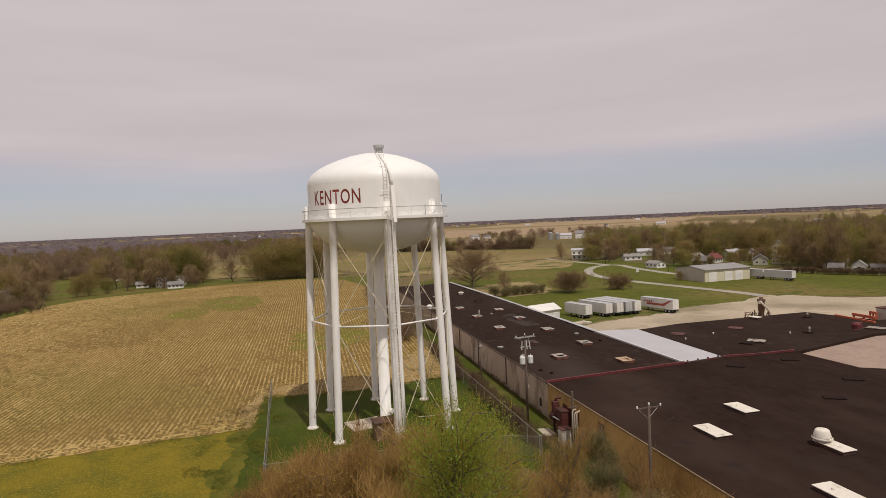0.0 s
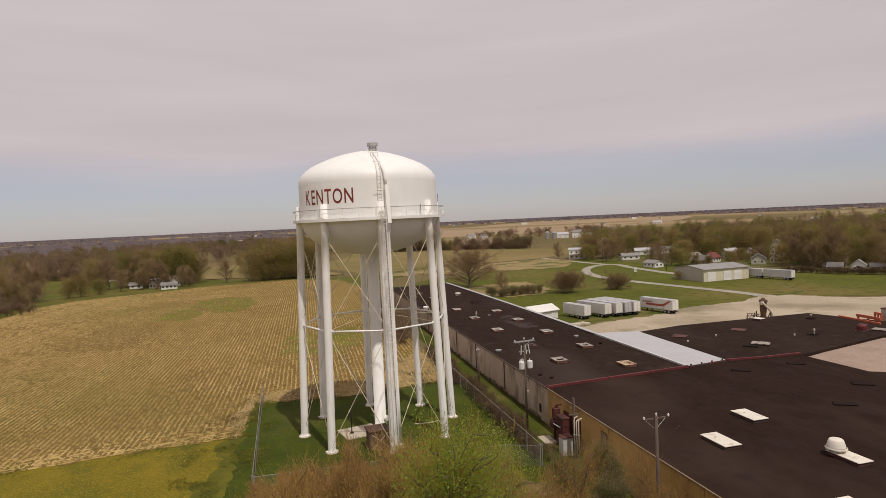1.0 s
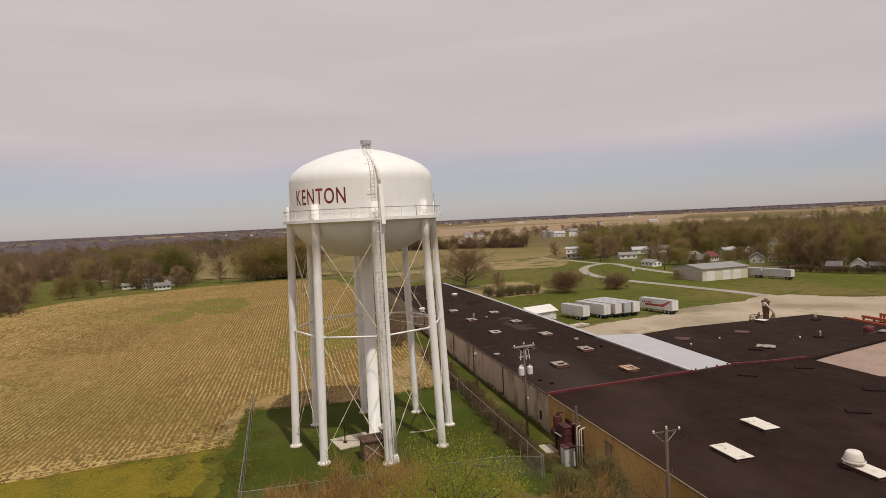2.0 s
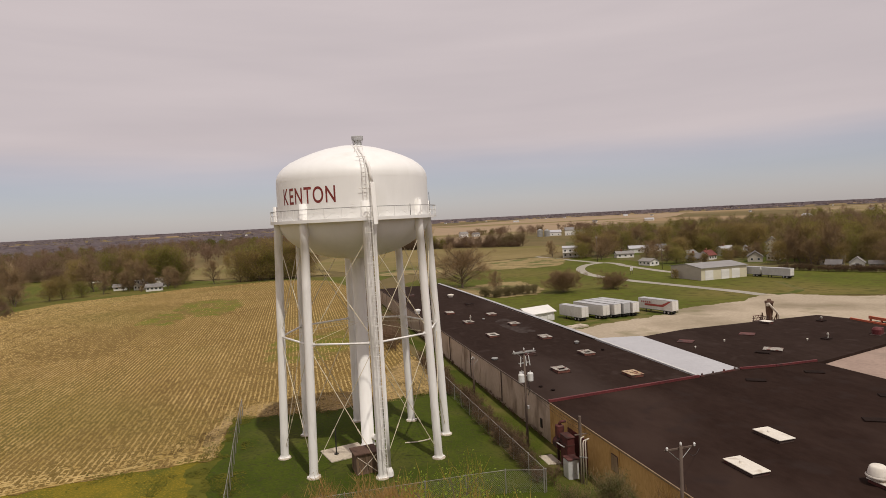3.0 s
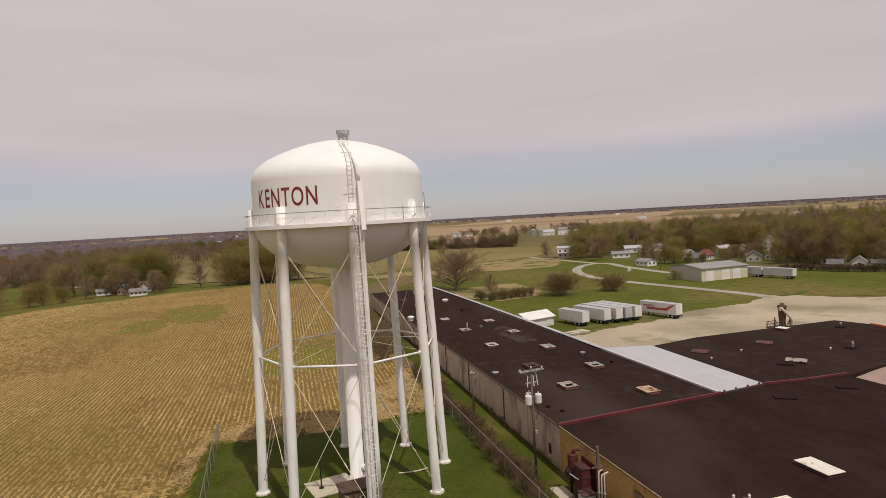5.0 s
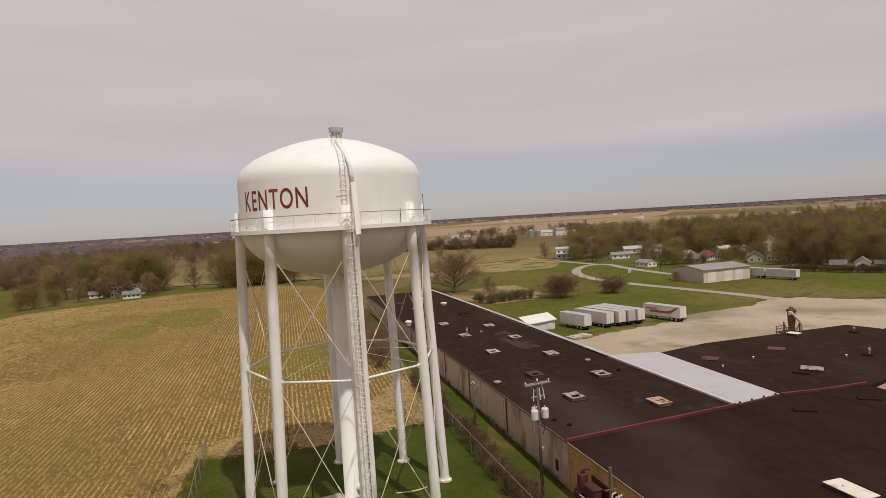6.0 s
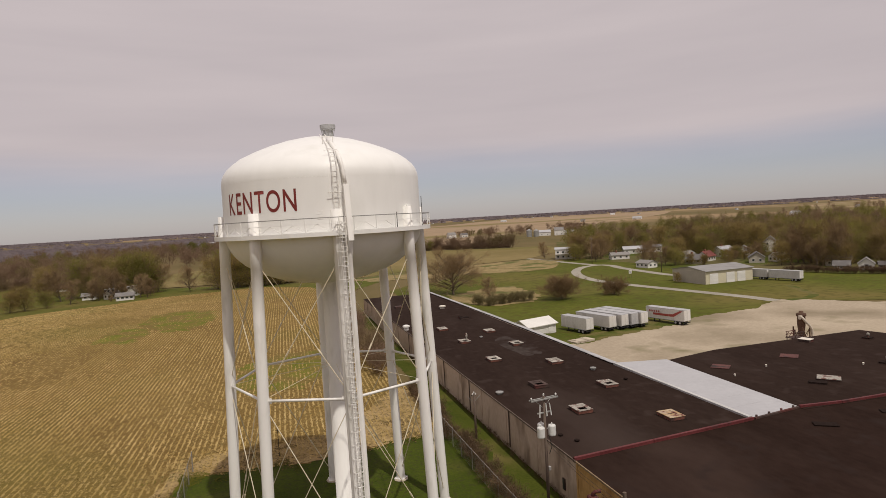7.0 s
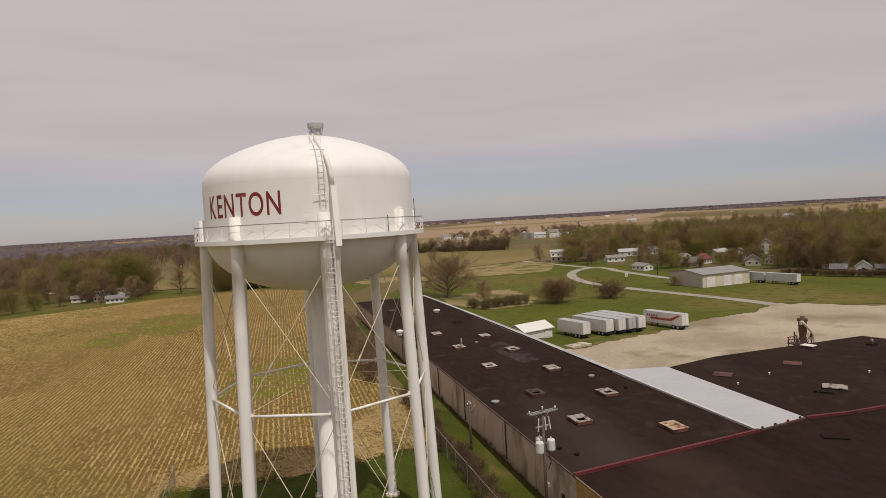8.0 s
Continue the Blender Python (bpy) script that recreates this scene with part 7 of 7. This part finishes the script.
for n_more, x0, y0, x1, y1, slope in ((13, 196, 164, 246, 186, 0.12), (26, 150, 196, 250, 226, 0.0), (26, 186, 132, 262, 162, 0.1), (10, 150, 184, 186, 200, 0.0), (12, 142, 164, 190, 176, 0.1), (5, -98, 232, -62, 244, 0.0), (11, -118, 132, -102, 166, 0.0), (10, 178, 96, 246, 128, 0.25), (8, 126, 214, 150, 240, 0.0), (16, 166, 122, 190, 150, 0.2), (14, 186, 128, 215, 160, 0.2), (12, 172, 166, 206, 184, 0.0), (14, 205, 112, 250, 150, 0.1)):
    for i in range(n_more):
        x = rs.uniform(x0, x1)
        mids.append((x, rs.uniform(y0, y1) + slope * (x - x0), rs.uniform(0.7, 1.2) * (0.45 if n_more == 12 else 1.0), int(rs.rand() < 0.6)))
BEFORE_HOUSES = [(134, 200), (156, 196), (196, 236), (190, 262), (158, 258), (134, 224)]
mids = [(x, y, s, k) for x, y, s, k in mids if not inside(x, y, BEFORE_HOUSES) and all(math.hypot(x - ob.location.x, y - ob.location.y) > 4.5 for ob in scene.objects if ob.name.split(".")[0] == "house")]
mids += [(139, 228, 0.8, 0), (141, 236, 1.0, 1), (146, 240, 1.05, 0), (151, 246, 1.0, 1), (156, 252, 1.0, 0), (162, 256, 1.1, 1), (168, 260, 1.0, 1), (175, 263, 1.1, 0), (183, 263, 1.0, 1), (189, 258, 1.0, 1), (195, 246, 1.0, 1), (186, 232, 0.9, 0), (192, 222, 1.0, 1),
         (-106, 178, 0.8, 0), (-110, 186, 0.95, 0), (-113.5, 194, 0.95, 0), (-119, 204, 1.0, 0), (-73.5, 213.5, 0.8, 0), (-65.0, 214, 0.85, 0), (-79.5, 225, 1.0, 0), (-61.0, 208, 0.36, 0), (-72.5, 203.5, 0.22, 0), (-83, 217, 0.5, 0), (-71.0, 216, 0.55, 0), (-80, 215, 0.7, 0), (-61.5, 216, 0.62, 0), (-82.5, 226, 0.8, 1), (-62, 368, 0.6, 1), (-56, 372, 0.75, 1), (-49, 367, 0.65, 0), (-100.5, 191, 0.80, 1), (-97.0, 194, 0.66, 1), (-92.5, 199.5, 0.62, 1), (-87.5, 207.5, 0.70, 0), (-108, 240, 0.9, 1), (-118, 262, 0.8, 0), (-126, 288, 0.9, 1), (139.5, 175.5, 0.72, 0), (142.5, 173.0, 0.66, 1), (136.8, 177.5, 0.5, 0)]
for i, (x, y, s, kind) in enumerate(mids):
    k = (kind, i % 3)
    s *= 1.0 + 0.1 * math.sin(i * 3.7)
    m = pose(x, y, gz(x, y), 0, 0, i * 71) @ Matrix.Diagonal((s, s, s * (1 + 0.12 * math.cos(i * 2.3)), 1))
    if k not in first:
        first[k] = tree("budding_tree" if kind else "bare_tree", x, y, i * 71, 1.0, (BUDDING if kind else BARE)[k[1]], "olive budding broad tree near the houses" if kind else "bare grey-brown tree near the houses", M_TWIG, M_GREENBUD if k == (1, 0) else M_BUD, "trees of the village")
        first[k].matrix_world = m
    else:
        c = copy_thing(first[k], m)
        c.matrix_basis = m

for i, (x, y, s) in enumerate(((190, 152, 1.15), (195, 147, 1.25), (200, 155, 1.2), (185, 160, 1.0), (196, 162, 1.1), (206, 150, 1.1), (168, 212, 1.0), (172, 206, 0.9))):
    m = pose(x, y, gz(x, y), 0, 0, i * 83) @ Matrix.Diagonal((s, s, s * 1.1, 1))
    c = tagged(copy_thing(first[(1, 0)], m), "broad tree in fresh green leaf among the houses")
    c.matrix_basis = m
tree("blossoming_tree", -104.0, 146.5, 0, 0.62, grow(155, 12.0, 0.2, 4.2, 30, 3000, 1.0, 0.02, 5000, 0.13, 0.05, 0.5, 0.8), "small tree in pale pink blossom at the wood's edge", M_TWIG, M_BLOSSOM)

rs = np.random.RandomState(57)
items = []
for (x0, y0), (x1, y1) in (((-62, 159), (-97, 124)), ((-97, 124), (-142, 68)), ((-98, 129), (-103, 166))):
    n = int(math.hypot(x1 - x0, y1 - y0) / 0.8)
    for i in range(n):
        f = i / n
        if x0 == -62 and f < 0.72:
            continue
        items.append((x0 + (x1 - x0) * f + rs.uniform(-2.0, 0.6), y0 + (y1 - y0) * f + rs.uniform(-0.6, 2.5), rs.uniform(0.5, 1.5), rs.uniform(0, 6.3), i))
for i in range(150):
    f = i / 150
    items.append((-190 + 96 * f + rs.uniform(-3, 3), 304 + 18 * f + rs.uniform(-5, 5), rs.uniform(1.4, 2.6), rs.uniform(0, 6.3), i))
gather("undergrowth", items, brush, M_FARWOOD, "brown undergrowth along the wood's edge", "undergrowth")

# woods: many trees joined
FAR = [grow(200 + i, 12.0, 0.20, 4.6, 8, 220, 1.9, 0.075, 90, 0.55, 0.12, 0.8, 1.2) for i in range(6)]
NEARER = [grow(220 + i, 12.0, 0.20, 4.8, 14, 620, 1.5, 0.040, 160, 0.30, 0.12, 0.8, 1.1) for i in range(6)]
LEAFY = [grow(240 + i, 12.0, 0.20, 4.4, 14, 200, 1.5, 0.040, 900, 0.34, 0.06, 0.6, 1.15) for i in range(6)]


def wood(name, poly, count, low, high, seed, label, gaps=0.0, variants=None, leafy=0.0):
    """A wood of bare trees, a share of them in young leaf, in drifts."""
    r = np.random.RandomState(seed)
    xs, ys = [p[0] for p in poly], [p[1] for p in poly]
    bare_items, leaf_items = [], []
    while len(bare_items) + len(leaf_items) < count:
        x, y = r.uniform(min(xs), max(xs)), r.uniform(min(ys), max(ys))
        if inside(x, y, poly) and noise.noise(Vector((x * 0.02, y * 0.02, seed))) > gaps:
            green = 0.5 + 0.9 * noise.noise(Vector((x * 0.03, y * 0.03, seed + 40))) + r.uniform(-0.25, 0.25) < leafy
            grove = leaf_items if green else bare_items
            grove.append((x, y, r.uniform(low, high) / 12.0, r.uniform(0, 6.3), r.randint(6)))
            if leafy > 0.25:
                grove.append((x + r.uniform(-4, 4), y + r.uniform(-4, 4), r.uniform(0.25, 0.45), r.uniform(0, 6.3), r.randint(6)))
    if bare_items:
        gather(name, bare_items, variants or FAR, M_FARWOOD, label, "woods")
    if leaf_items:
        gather(name, leaf_items, LEAFY, M_FARLEAF, "olive green budding trees among " + label, "woods")


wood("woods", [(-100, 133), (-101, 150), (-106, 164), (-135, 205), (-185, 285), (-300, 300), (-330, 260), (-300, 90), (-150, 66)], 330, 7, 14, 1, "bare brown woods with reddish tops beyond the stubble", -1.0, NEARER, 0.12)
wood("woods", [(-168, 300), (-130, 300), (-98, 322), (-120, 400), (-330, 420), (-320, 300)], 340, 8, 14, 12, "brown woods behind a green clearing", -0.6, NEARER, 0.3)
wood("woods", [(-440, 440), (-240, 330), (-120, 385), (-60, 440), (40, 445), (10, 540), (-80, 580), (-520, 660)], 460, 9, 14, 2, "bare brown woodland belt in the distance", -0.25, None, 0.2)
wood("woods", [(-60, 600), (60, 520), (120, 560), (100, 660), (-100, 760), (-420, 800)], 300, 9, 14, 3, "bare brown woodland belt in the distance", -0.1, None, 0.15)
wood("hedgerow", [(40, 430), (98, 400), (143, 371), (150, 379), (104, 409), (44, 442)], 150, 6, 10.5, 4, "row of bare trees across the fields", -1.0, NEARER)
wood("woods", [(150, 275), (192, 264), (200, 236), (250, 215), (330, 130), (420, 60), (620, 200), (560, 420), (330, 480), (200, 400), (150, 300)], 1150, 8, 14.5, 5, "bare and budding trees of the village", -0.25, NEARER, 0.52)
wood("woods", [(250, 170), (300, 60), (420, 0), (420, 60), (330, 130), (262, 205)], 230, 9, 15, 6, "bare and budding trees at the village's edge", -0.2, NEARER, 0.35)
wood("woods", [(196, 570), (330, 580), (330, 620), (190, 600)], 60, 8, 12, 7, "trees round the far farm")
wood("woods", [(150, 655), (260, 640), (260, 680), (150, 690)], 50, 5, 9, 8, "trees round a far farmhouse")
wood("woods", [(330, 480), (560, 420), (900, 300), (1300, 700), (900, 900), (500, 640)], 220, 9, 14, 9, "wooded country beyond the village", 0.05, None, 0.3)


def tree_line(seed, az0, az1, dist, depth, count, high, label):
    """A far belt of woodland: crowns as clusters of rough faces."""
    r = np.random.RandomState(seed)
    az = np.radians(r.uniform(az0, az1, count))
    d = dist + r.uniform(-depth, depth, count)
    x, y = -np.sin(az) * d, np.cos(az) * d
    c = np.stack([x, y, np.full(count, -3.2)], 1)
    per = 7
    base = np.repeat(c, per, 0) + r.normal(0, 1, (count * per, 3)) * np.array([7, 7, 0])
    hgt = high * r.uniform(0.6, 0.9, (count * per, 1))
    a = r.uniform(0, math.pi, count * per)
    s = np.stack([np.cos(a), np.sin(a), 0 * a], 1) * r.uniform(5, 11, (count * per, 1))
    up = np.array([0, 0, 1.0])
    s *= 1.3
    v = np.stack([base - s, base + s, base + s * 0.7 + up * hgt, base - s * 0.7 + up * hgt * r.uniform(0.7, 1.0, (count * per, 1))], 1).reshape(-1, 3)
    return tagged(raw("tree_line", v, np.arange(len(v)).reshape(-1, 4), M_HAZED_LINE), label, "tree line", "", "stuff")


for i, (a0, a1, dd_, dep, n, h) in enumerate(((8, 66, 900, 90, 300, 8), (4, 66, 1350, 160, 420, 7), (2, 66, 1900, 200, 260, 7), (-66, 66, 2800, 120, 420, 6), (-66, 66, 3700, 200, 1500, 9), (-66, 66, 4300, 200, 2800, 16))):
    tree_line(300 + i, a0, a1, dd_, dep, n, h, "dark belt of woodland along the horizon, tinted with haze")
